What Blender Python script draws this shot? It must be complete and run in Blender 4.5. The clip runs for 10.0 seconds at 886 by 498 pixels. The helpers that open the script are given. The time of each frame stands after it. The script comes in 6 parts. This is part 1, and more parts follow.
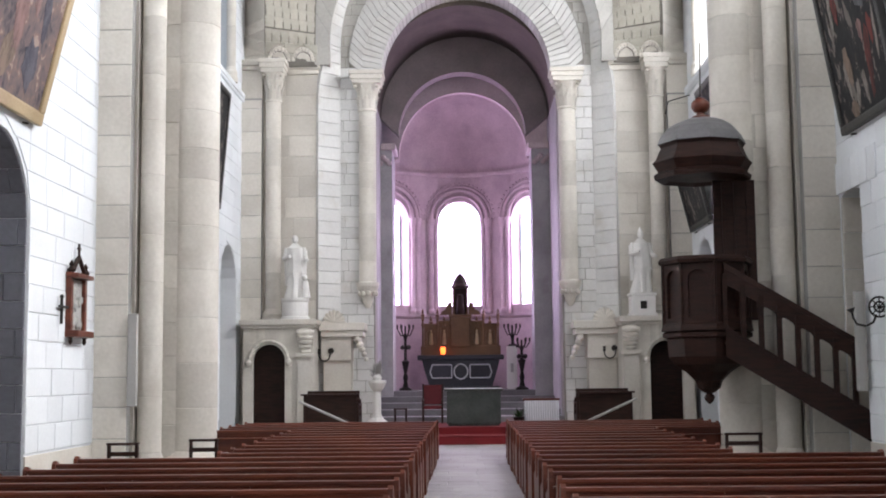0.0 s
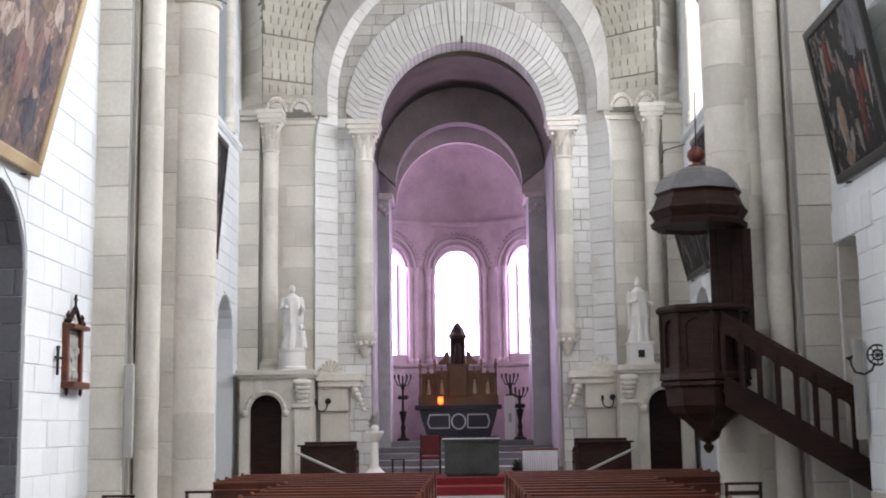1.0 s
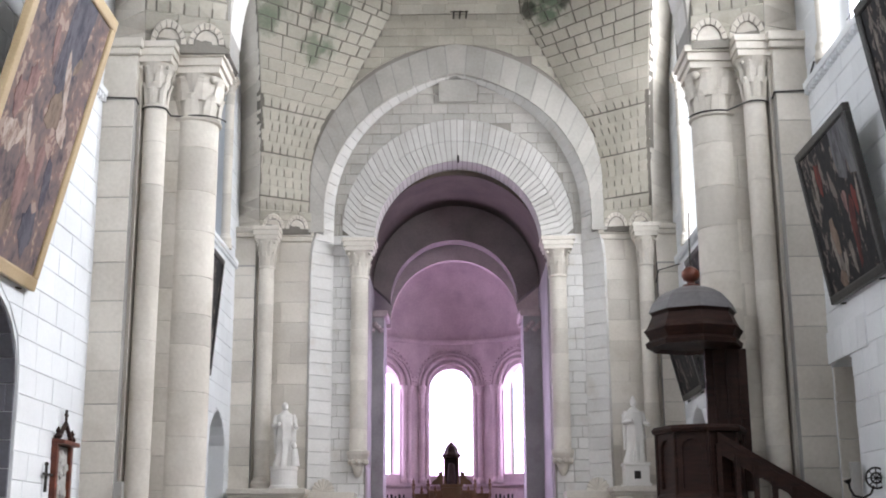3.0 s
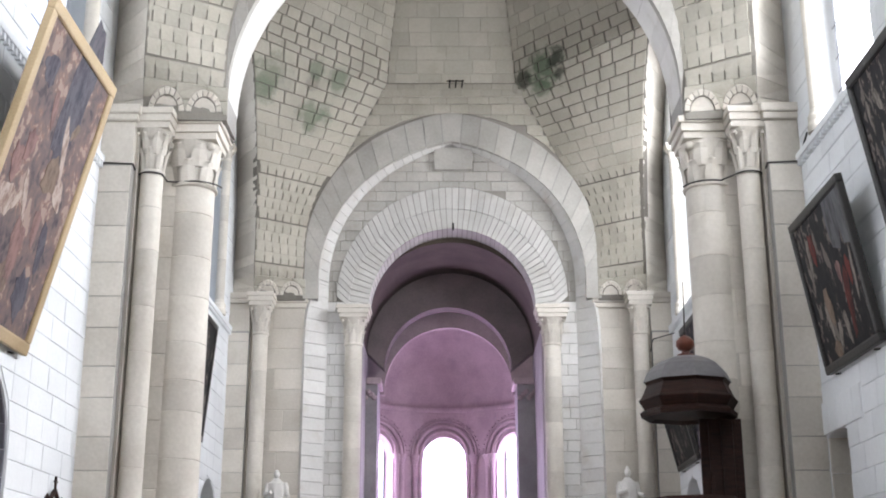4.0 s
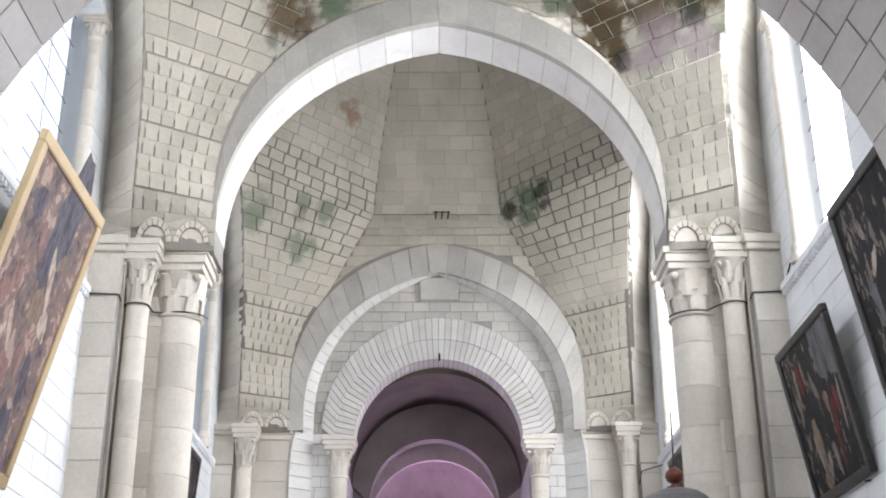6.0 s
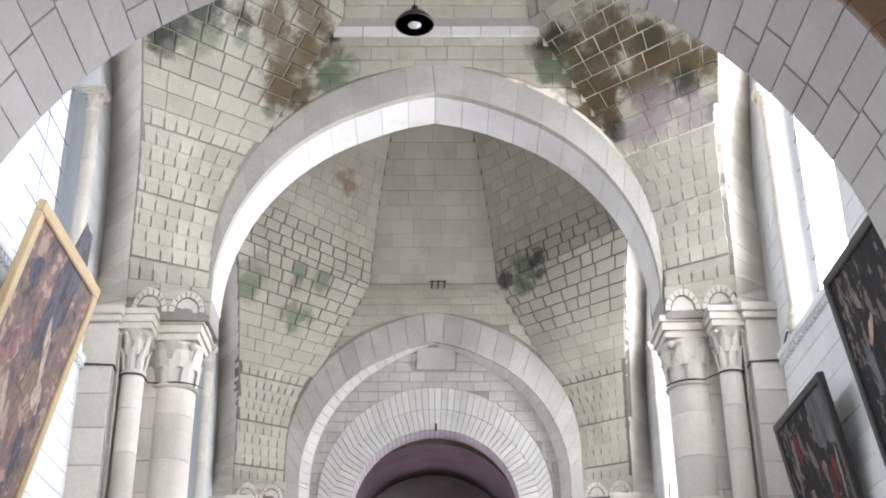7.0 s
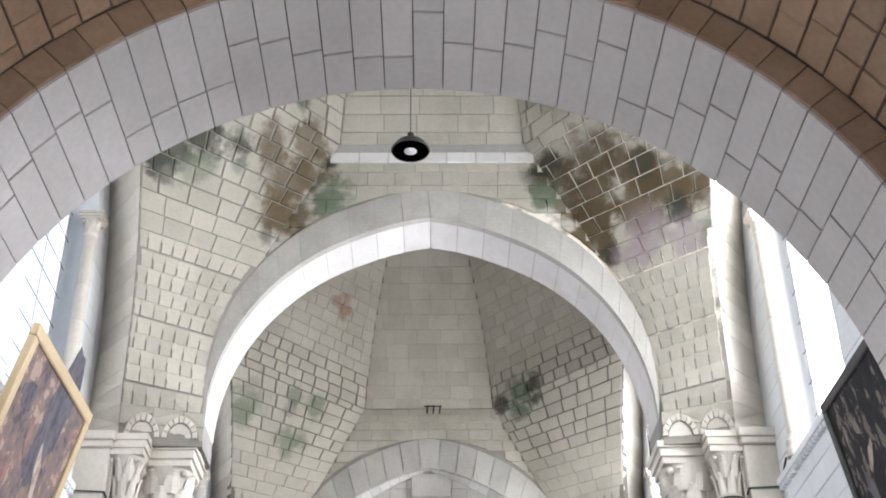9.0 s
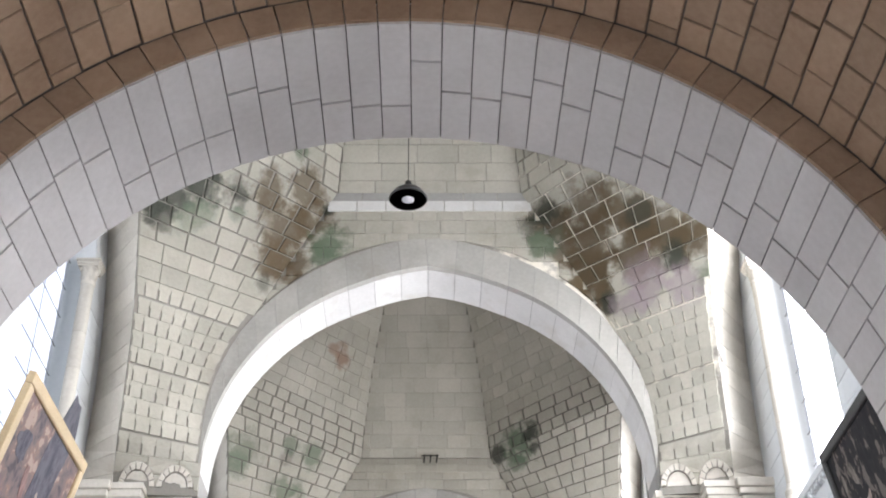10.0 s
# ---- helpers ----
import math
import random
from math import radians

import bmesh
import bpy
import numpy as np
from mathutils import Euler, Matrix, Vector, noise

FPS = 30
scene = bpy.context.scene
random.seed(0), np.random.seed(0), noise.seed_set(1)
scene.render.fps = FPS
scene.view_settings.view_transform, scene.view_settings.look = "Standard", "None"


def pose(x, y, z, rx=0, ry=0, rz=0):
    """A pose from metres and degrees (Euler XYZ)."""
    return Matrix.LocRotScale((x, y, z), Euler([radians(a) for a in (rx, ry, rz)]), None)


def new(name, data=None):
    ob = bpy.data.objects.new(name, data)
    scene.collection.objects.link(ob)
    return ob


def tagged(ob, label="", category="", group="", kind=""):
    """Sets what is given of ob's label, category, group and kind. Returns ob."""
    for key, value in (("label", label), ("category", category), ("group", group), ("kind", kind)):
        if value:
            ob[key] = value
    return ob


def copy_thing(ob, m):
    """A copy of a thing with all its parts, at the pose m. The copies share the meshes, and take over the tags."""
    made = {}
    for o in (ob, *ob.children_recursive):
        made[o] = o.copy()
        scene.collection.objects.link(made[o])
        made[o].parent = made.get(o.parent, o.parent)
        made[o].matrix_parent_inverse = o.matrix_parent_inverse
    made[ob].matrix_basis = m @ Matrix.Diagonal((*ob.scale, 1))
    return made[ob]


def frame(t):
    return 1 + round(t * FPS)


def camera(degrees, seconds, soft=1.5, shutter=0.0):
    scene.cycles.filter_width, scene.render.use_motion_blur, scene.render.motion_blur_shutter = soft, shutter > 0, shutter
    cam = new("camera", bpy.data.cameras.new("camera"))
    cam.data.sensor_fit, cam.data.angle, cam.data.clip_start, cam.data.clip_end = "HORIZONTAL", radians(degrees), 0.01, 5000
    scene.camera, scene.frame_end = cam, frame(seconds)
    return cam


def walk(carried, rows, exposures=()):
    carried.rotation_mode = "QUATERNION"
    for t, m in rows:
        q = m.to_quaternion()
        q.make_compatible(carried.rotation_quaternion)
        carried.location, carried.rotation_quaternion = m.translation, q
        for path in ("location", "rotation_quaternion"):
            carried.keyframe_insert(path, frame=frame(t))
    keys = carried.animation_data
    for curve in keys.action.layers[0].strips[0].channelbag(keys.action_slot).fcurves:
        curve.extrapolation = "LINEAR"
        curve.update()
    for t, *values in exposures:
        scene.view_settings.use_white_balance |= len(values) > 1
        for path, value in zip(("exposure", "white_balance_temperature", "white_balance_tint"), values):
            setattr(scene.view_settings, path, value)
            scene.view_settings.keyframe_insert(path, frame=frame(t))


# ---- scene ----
EYE = 1.75
cam = camera(39.5, 10.0, soft=1.9)
# seconds, yaw, pitch, lean: the camera stands in the middle of the nave and tilts slowly up
ROWS = [
    (0.0, 1.06, 5.89, 0.57), (0.5, 0.97, 6.91, 0.83), (1.0, 0.90, 8.18, 0.79), (1.5, 0.85, 9.39, 0.72),
    (2.0, 0.83, 10.74, 0.60), (2.5, 0.76, 12.12, 0.54), (4.0, 0.34, 16.76, 0.01), (4.5, 0.17, 18.21, 0.15),
    (5.0, -0.05, 19.78, 0.24), (5.5, -0.24, 21.24, 0.21), (7.0, -0.57, 26.02, 0.51), (7.5, -0.62, 27.50, 0.55),
    (8.0, -0.70, 29.03, 0.59), (8.5, -0.80, 30.39, 0.68), (9.0, -0.88, 31.78, 0.65), (9.5, -0.98, 32.96, 0.65),
    (10.0, -1.05, 34.02, 0.63),
]
walk(cam, [(t, pose(0, 0, EYE, 0, 0, yaw) @ pose(0, 0, 0, 90 + pitch) @ pose(0, 0, 0, 0, 0, -lean))
           for t, yaw, pitch, lean in ROWS],
     exposures=((0.0, 0.08), (1.2, 0.0), (2.5, -0.10), (4.0, -0.04), (5.5, 0.02), (10.0, 0.06)))

# ---- light ----
SKY = 0.12
world = bpy.data.worlds.new("sky")
scene.world = world
world.use_nodes = True
wn = world.node_tree.nodes
sky = wn.new("ShaderNodeTexSky")
sky.sky_type, sky.sun_disc = "NISHITA", False
sky.sun_elevation, sky.sun_rotation = radians(35), radians(120)
wn["Background"].inputs["Strength"].default_value = SKY
world.node_tree.links.new(sky.outputs["Color"], wn["Background"].inputs["Color"])


def sun_lamp():
    data = bpy.data.lights.new("sun", "SUN")
    data.energy, data.angle, data.color = 1.0, radians(10), (1.0, 0.95, 0.88)
    ob = new("sun", data)
    ob.matrix_world = pose(0, 0, 40, 55, 0, 120)
    return ob


sun_lamp()


def window_lamp(m, w, h, power, color):
    """Daylight standing in a window's opening; it shines along its own -z."""
    data = bpy.data.lights.new("window_light", "AREA")
    data.shape, data.size, data.size_y = "RECTANGLE", w, h
    data.energy, data.color = power, color
    ob = new("window_light", data)
    ob.matrix_world = m
    return ob


# ---- materials ----
def nodes_of(name):
    m = bpy.data.materials.new(name)
    m.use_nodes = True
    t = m.node_tree
    return m, t, t.nodes, t.links, t.nodes["Principled BSDF"]


def surface(name, dark, light, rough=0.8, grain=14.0, patch=0.7, bump=0.25, vary=0.12, stain=None, stain_amount=0.0,
            metal=0.0, coat=0.0, stretch=(1, 1, 1), spec=0.5):
    """Two colours mixed by a coarse and a fine noise, varied from piece to piece, with fine relief and optional stains."""
    m, t, n, l, p = nodes_of(name)
    geo = n.new("ShaderNodeNewGeometry")
    mp = n.new("ShaderNodeMapping")
    mp.inputs["Scale"].default_value = stretch
    l.new(geo.outputs["Position"], mp.inputs["Vector"])
    a, b = n.new("ShaderNodeTexNoise"), n.new("ShaderNodeTexNoise")
    a.inputs["Scale"].default_value, a.inputs["Detail"].default_value = patch, 6
    b.inputs["Scale"].default_value, b.inputs["Detail"].default_value = grain, 5
    for x in (a, b):
        l.new(mp.outputs["Vector"], x.inputs["Vector"])
    mix = n.new("ShaderNodeMath")
    mix.operation = "MULTIPLY_ADD"
    l.new(b.outputs["Fac"], mix.inputs[0])
    mix.inputs[1].default_value = 0.45
    l.new(a.outputs["Fac"], mix.inputs[2])
    ramp = n.new("ShaderNodeValToRGB")
    ramp.color_ramp.elements[0].position, ramp.color_ramp.elements[1].position = 0.5, 0.95
    ramp.color_ramp.elements[0].color, ramp.color_ramp.elements[1].color = (*dark, 1), (*light, 1)
    l.new(mix.outputs[0], ramp.inputs["Fac"])
    col = ramp.outputs["Color"]
    if vary:
        info = n.new("ShaderNodeObjectInfo")
        add = n.new("ShaderNodeMath")
        l.new(info.outputs["Random"], add.inputs[0])
        l.new(geo.outputs["Random Per Island"], add.inputs[1])
        fr = n.new("ShaderNodeMath")
        fr.operation = "FRACT"
        l.new(add.outputs[0], fr.inputs[0])
        rng = n.new("ShaderNodeMapRange")
        rng.inputs["To Min"].default_value, rng.inputs["To Max"].default_value = 1 - vary, 1 + vary
        l.new(fr.outputs[0], rng.inputs["Value"])
        hsv = n.new("ShaderNodeHueSaturation")
        l.new(col, hsv.inputs["Color"])
        l.new(rng.outputs[0], hsv.inputs["Value"])
        col = hsv.outputs["Color"]
    if stain:
        s = n.new("ShaderNodeTexNoise")
        s.inputs["Scale"].default_value, s.inputs["Detail"].default_value = 1.7, 8
        l.new(geo.outputs["Position"], s.inputs["Vector"])
        r2 = n.new("ShaderNodeMapRange")
        r2.inputs["From Min"].default_value, r2.inputs["From Max"].default_value = 0.56, 0.72
        r2.inputs["To Max"].default_value = stain_amount
        l.new(s.outputs["Fac"], r2.inputs["Value"])
        mc = n.new("ShaderNodeMix")
        mc.data_type = "RGBA"
        l.new(r2.outputs[0], mc.inputs["Factor"])
        l.new(col, mc.inputs["A"])
        mc.inputs["B"].default_value = (*stain, 1)
        col = mc.outputs["Result"]
    l.new(col, p.inputs["Base Color"])
    p.inputs["Roughness"].default_value, p.inputs["Metallic"].default_value = rough, metal
    p.inputs["Coat Weight"].default_value, p.inputs["Specular IOR Level"].default_value = coat, spec
    if bump:
        bp = n.new("ShaderNodeBump")
        bp.inputs["Strength"].default_value, bp.inputs["Distance"].default_value = bump, 0.02
        l.new(b.outputs["Fac"], bp.inputs["Height"])
        l.new(bp.outputs["Normal"], p.inputs["Normal"])
    return m


def blotches(m, spots):
    """Weather stains of their own shape on a stone: (centre, radius, colour, strength) each."""
    t = m.node_tree
    n, l, p = t.nodes, t.links, t.nodes["Principled BSDF"]
    geo = n.new("ShaderNodeNewGeometry")
    wob = n.new("ShaderNodeTexNoise")
    wob.inputs["Scale"].default_value, wob.inputs["Detail"].default_value, wob.inputs["Roughness"].default_value = 1.9, 9, 0.62
    l.new(geo.outputs["Position"], wob.inputs["Vector"])
    for centre, radius, colour, strength in spots:
        d = n.new("ShaderNodeVectorMath")
        d.operation = "DISTANCE"
        l.new(geo.outputs["Position"], d.inputs[0])
        d.inputs[1].default_value = centre
        k = n.new("ShaderNodeMath")
        k.operation = "MULTIPLY_ADD"
        l.new(wob.outputs["Fac"], k.inputs[0])
        radius *= 1.3
        k.inputs[1].default_value = 3.4 * radius
        l.new(d.outputs["Value"], k.inputs[2])
        r = n.new("ShaderNodeMapRange")
        r.inputs["From Min"].default_value, r.inputs["From Max"].default_value = radius * 2.95, radius * 2.3
        r.inputs["To Max"].default_value = strength
        l.new(k.outputs[0], r.inputs["Value"])
        mc = n.new("ShaderNodeMix")
        mc.data_type = "RGBA"
        l.new(r.outputs[0], mc.inputs["Factor"])
        l.new(p.inputs["Base Color"].links[0].from_socket, mc.inputs["A"])
        mc.inputs["B"].default_value = (*colour, 1)
        l.new(mc.outputs["Result"], p.inputs["Base Color"])
    return m


WHITE = surface("limewashed_stone", (0.71, 0.73, 0.75), (0.80, 0.82, 0.84), vary=0.04, bump=0.15)
STONE = surface("tufa_stone", (0.55, 0.512, 0.452), (0.70, 0.66, 0.595), vary=0.11, stain=(0.40, 0.35, 0.28), stain_amount=0.25)
VAULT = surface("vault_stone", (0.36, 0.345, 0.30), (0.48, 0.46, 0.41), vary=0.09, stain=(0.34, 0.29, 0.21), stain_amount=0.4)
SOFFIT = surface("arch_soffit_stone", (0.50, 0.475, 0.465), (0.61, 0.585, 0.575), vary=0.05, bump=0.15)
BROWN = surface("brown_stone", (0.26, 0.165, 0.105), (0.38, 0.265, 0.18), vary=0.10)
JOINT = surface("mortar", (0.26, 0.25, 0.235), (0.38, 0.37, 0.35), vary=0, grain=40)
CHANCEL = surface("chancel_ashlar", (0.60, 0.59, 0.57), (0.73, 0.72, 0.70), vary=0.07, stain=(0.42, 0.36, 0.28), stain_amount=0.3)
# Toned darker: the weaker light on the arch faces is in this colour.
ARCHST = surface("shade_toned_arch_stone", (0.36, 0.345, 0.315), (0.48, 0.465, 0.43), vary=0.08, stain=(0.30, 0.27, 0.22), stain_amount=0.3)
# Choir tones run dark; vault and apse arch carry shade in their colour.
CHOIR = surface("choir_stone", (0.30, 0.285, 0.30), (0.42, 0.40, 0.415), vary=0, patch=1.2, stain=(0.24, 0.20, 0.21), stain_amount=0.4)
APSEARCH = surface("shade_toned_arch_plaster", (0.17, 0.14, 0.145), (0.25, 0.205, 0.21), vary=0, patch=1.2)
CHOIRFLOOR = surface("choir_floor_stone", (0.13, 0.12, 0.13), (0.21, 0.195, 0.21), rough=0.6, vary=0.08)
CHOIRVAULT = surface("shade_toned_choir_plaster", (0.078, 0.062, 0.048), (0.125, 0.10, 0.078), vary=0, patch=1.2)
WJOINT = surface("dark_brown_mortar", (0.07, 0.06, 0.055), (0.13, 0.115, 0.105), vary=0, grain=40)
VJOINT = surface("grey_vault_mortar", (0.23, 0.215, 0.19), (0.32, 0.30, 0.265), vary=0, grain=40)
RINGST = surface("pale_ring_stone", (0.46, 0.45, 0.43), (0.58, 0.57, 0.545), vary=0.08, stain=(0.34, 0.31, 0.26), stain_amount=0.3)
EJOINT = surface("dark_vault_mortar", (0.11, 0.10, 0.085), (0.19, 0.175, 0.15), vary=0, grain=40)
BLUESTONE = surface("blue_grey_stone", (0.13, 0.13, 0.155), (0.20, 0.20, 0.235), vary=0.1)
PLASTER = surface("apse_plaster", (0.40, 0.32, 0.34), (0.56, 0.46, 0.48), vary=0, patch=1.2, stain=(0.28, 0.22, 0.24), stain_amount=0.35)
DARKWOOD = surface("dark_oak", (0.013, 0.006, 0.005), (0.040, 0.016, 0.011), rough=0.55, spec=0.22, grain=30, patch=3, vary=0.15, stretch=(1, 1, 6), bump=0.12)
PEWWOOD = surface("pew_wood", (0.07, 0.016, 0.009), (0.165, 0.042, 0.02), rough=0.36, spec=0.4, grain=26, patch=2.5, vary=0.18, stretch=(0.25, 2, 2), bump=0.1)
FLOORM = surface("floor_stone", (0.19, 0.183, 0.172), (0.32, 0.31, 0.29), rough=0.6, vary=0.1)
CARPET = surface("red_carpet", (0.12, 0.006, 0.009), (0.21, 0.011, 0.015), rough=0.95, grain=90, vary=0)
STATUE = surface("statue_plaster", (0.68, 0.66, 0.63), (0.79, 0.77, 0.74), vary=0, rough=0.6)
GOLD = surface("gilt_frame", (0.36, 0.26, 0.14), (0.58, 0.45, 0.28), rough=0.45, metal=0.15, vary=0, grain=40)
BLACKFRAME = surface("black_frame", (0.012, 0.011, 0.011), (0.03, 0.027, 0.025), rough=0.4, vary=0)
IRON = surface("dark_iron", (0.02, 0.018, 0.016), (0.05, 0.045, 0.04), rough=0.5, metal=0.7, vary=0)
GREYPAINT = surface("grey_paint", (0.34, 0.33, 0.31), (0.42, 0.41, 0.39), vary=0)
LEAD = surface("slate_roof", (0.10, 0.095, 0.10), (0.17, 0.165, 0.17), rough=0.45, vary=0.08)

# ---- mesh helpers ----
def mesh_of(name, verts, faces, material, smooth=False):
    me = bpy.data.meshes.new(name)
    me.from_pydata([tuple(v) for v in verts], [], faces)
    me.materials.append(material)
    if smooth:
        me.shade_smooth()
    me.update()
    return me


def thing(name, label, category, group="", kind="", at=(0, 0, 0), rz=0):
    """An Empty at a thing's base."""
    ob = new(name)
    ob.matrix_basis = pose(*at, 0, 0, rz)
    return tagged(ob, label, category, group, kind)


def solid(name, me, parent=None, label="", kind="", category="", m=None):
    ob = new(name, me)
    if parent:
        ob.parent = parent
    if m is not None:
        ob.matrix_basis = m
    return tagged(ob, label, category, "", kind)


def part(name, bm, material, parent=None, label="", smooth=False, m=None):
    me = bpy.data.meshes.new(name)
    bm.normal_update()
    bm.to_mesh(me)
    bm.free()
    me.materials.append(material)
    if smooth:
        me.shade_smooth()
        me.set_sharp_from_angle(angle=radians(38))
    return solid(name, me, parent, label, m=m)


def box(bm, x0, x1, y0, y1, z0, z1, bevel=0.0):
    r = bmesh.ops.create_cube(bm, size=1, matrix=Matrix.Translation(((x0 + x1) / 2, (y0 + y1) / 2, (z0 + z1) / 2))
                              @ Matrix.Diagonal((x1 - x0, y1 - y0, z1 - z0, 1)))
    if bevel:
        es = list({e for v in r["verts"] for e in v.link_edges})
        bmesh.ops.bevel(bm, geom=es, offset=bevel, segments=2, affect="EDGES", profile=0.6)
    return bm


def slab(x0, x1, y0, y1, z0, z1, bevel=0.0):
    return box(bmesh.new(), x0, x1, y0, y1, z0, z1, bevel)


def lathe(profile, sides=24, x=0, y=0, bm=None, a0=0.0, a1=2 * math.pi, turn=0.0):
    """A turned shape from (radius, height) pairs."""
    bm = bm or bmesh.new()
    full = abs(a1 - a0 - 2 * math.pi) < 1e-6
    n = sides if full else sides + 1
    rings = []
    for r, z in profile:
        rings.append([bm.verts.new((x + r * math.cos(turn + a0 + (a1 - a0) * i / sides), y + r * math.sin(turn + a0 + (a1 - a0) * i / sides), z)) for i in range(n)])
    for p, q in zip(rings, rings[1:]):
        for i in range(n if full else n - 1):
            j = (i + 1) % n
            bm.faces.new((p[i], p[j], q[j], q[i]))
    if full:
        bm.faces.new(list(reversed(rings[0])))
        bm.faces.new(rings[-1])
    return bm


def bar(bm, p, q, r, sides=8, r2=None):
    """A round bar from p to q."""
    p, q = Vector(p), Vector(q)
    d = q - p
    m = Matrix.Translation((p + q) / 2) @ d.to_track_quat("Z", "Y").to_matrix().to_4x4()
    bmesh.ops.create_cone(bm, cap_ends=True, segments=sides, radius1=r, radius2=r if r2 is None else r2, depth=d.length, matrix=m)
    return bm


def ball(bm, c, r, sx=1, sy=1, sz=1, sub=2):
    bmesh.ops.create_icosphere(bm, subdivisions=sub, radius=r, matrix=Matrix.Translation(c) @ Matrix.Diagonal((sx, sy, sz, 1)))
    return bm


def grid(fn, u0, u1, v0, v1, nu, nv, off=0.0, flip=False):
    """Verts and faces of a surface fn(u, v) -> place, normal; off: metres along the normal."""
    vs, fs = [], []
    for i in range(nu + 1):
        for j in range(nv + 1):
            p, n = fn(u0 + (u1 - u0) * i / nu, v0 + (v1 - v0) * j / nv)
            vs.append(p + n * off)
    for i in range(nu):
        for j in range(nv):
            a = i * (nv + 1) + j
            q = (a, a + nv + 1, a + nv + 2, a + 1)
            fs.append(q[::-1] if flip else q)
    return vs, fs


def shell(fn, u0, u1, v0, v1, nu, nv, thick):
    """A curved slab: two skins, the inner one on the surface, and its four rims."""
    a, f = grid(fn, u0, u1, v0, v1, nu, nv, 0.0)
    b, g = grid(fn, u0, u1, v0, v1, nu, nv, -thick, True)
    k = len(a)
    fs = f + [tuple(i + k for i in q) for q in g]
    w = nv + 1
    for i in range(nu):
        for j in (0, nv):
            p, q = i * w + j, (i + 1) * w + j
            fs.append((p, q, q + k, p + k))
    for j in range(nv):
        for i in (0, nu):
            p, q = i * w + j, i * w + j + 1
            fs.append((p, q, q + k, p + k))
    return a + b, fs


# ---- masonry: polygons laid on a surface as separate stones ----
def rects(u0, u1, v0, v1, h, w, seed=1, jitter=0.25):
    """Courses of stones in running bond."""
    rnd = random.Random(seed)
    n = max(1, round((v1 - v0) / h))
    out = []
    for k in range(n):
        a, b = v0 + (v1 - v0) * k / n, v0 + (v1 - v0) * (k + 1) / n
        u = u0 - (0.5 * w if k % 2 else 0) - rnd.random() * w * jitter
        while u < u1 - 1e-6:
            e = u + w * (1 + jitter * (rnd.random() - 0.5) * 2)
            if u1 - e < w * 0.25:
                e = u1
            if e > u0 + 0.05:
                out.append([(max(u, u0), a), (min(e, u1), a), (min(e, u1), b), (max(u, u0), b)])
            u = e
    return out


def clip(poly, p, n):
    """The part of a convex polygon on the side of the line through p to which n points."""
    out = []
    for i, a in enumerate(poly):
        b = poly[(i + 1) % len(poly)]
        da = (a[0] - p[0]) * n[0] + (a[1] - p[1]) * n[1]
        db = (b[0] - p[0]) * n[0] + (b[1] - p[1]) * n[1]
        if da >= 0:
            out.append(a)
        if (da < 0) != (db < 0):
            s = da / (da - db)
            out.append((a[0] + s * (b[0] - a[0]), a[1] + s * (b[1] - a[1])))
    return out


def mid(poly):
    return sum(p[0] for p in poly) / len(poly), sum(p[1] for p in poly) / len(poly)


def area(poly):
    return abs(sum(a[0] * b[1] - b[0] * a[1] for a, b in zip(poly, poly[1:] + poly[:1]))) / 2


def circle_cut(polys, c, r, keep_out=True):
    """Cut stones along a circle; each is cut by the tangent nearest to it."""
    out = []
    for q in polys:
        m = mid(q)
        d = (m[0] - c[0], m[1] - c[1])
        k = math.hypot(*d) or 1e-6
        d = (d[0] / k, d[1] / k)
        s = 1 if keep_out else -1
        q = clip(q, (c[0] + r * d[0], c[1] + r * d[1]), (s * d[0], s * d[1]))
        if len(q) > 2 and area(q) > 0.006:
            out.append(q)
    return out


def opening_cut(polys, uc, hw, z0, zs, r=None):
    """Cut out a round-headed opening: centre, half width, sill, spring."""
    r = r or hw
    out = []
    for q in polys:
        lo, hi = min(p[1] for p in q), max(p[1] for p in q)
        m = mid(q)
        if hi <= z0 + 0.01:
            out.append(q)
            continue
        if m[1] < zs:
            if m[0] < uc:
                a = clip(q, (uc - hw, 0), (-1, 0))
            else:
                a = clip(q, (uc + hw, 0), (1, 0))
            if lo < z0 - 0.05:
                b = clip(q, (0, z0), (0, -1))
                if len(b) > 2 and area(b) > 0.01:
                    a = b
            if len(a) > 2 and area(a) > 0.006:
                out.append(a)
        else:
            out += circle_cut([q], (uc, zs), r)
    return out


def shrink(poly, d):
    """A convex polygon moved in by d on every side (or None)."""
    m = mid(poly)
    out = list(poly)
    for a, b in zip(poly, poly[1:] + poly[:1]):
        e = (b[0] - a[0], b[1] - a[1])
        k = math.hypot(*e)
        if k < 1e-5:
            continue
        n = (-e[1] / k, e[0] / k)
        if (m[0] - a[0]) * n[0] + (m[1] - a[1]) * n[1] < 0:
            n = (-n[0], -n[1])
        out = clip(out, (a[0] + n[0] * d, a[1] + n[1] * d), n)
        if len(out) < 3:
            return None
    return out


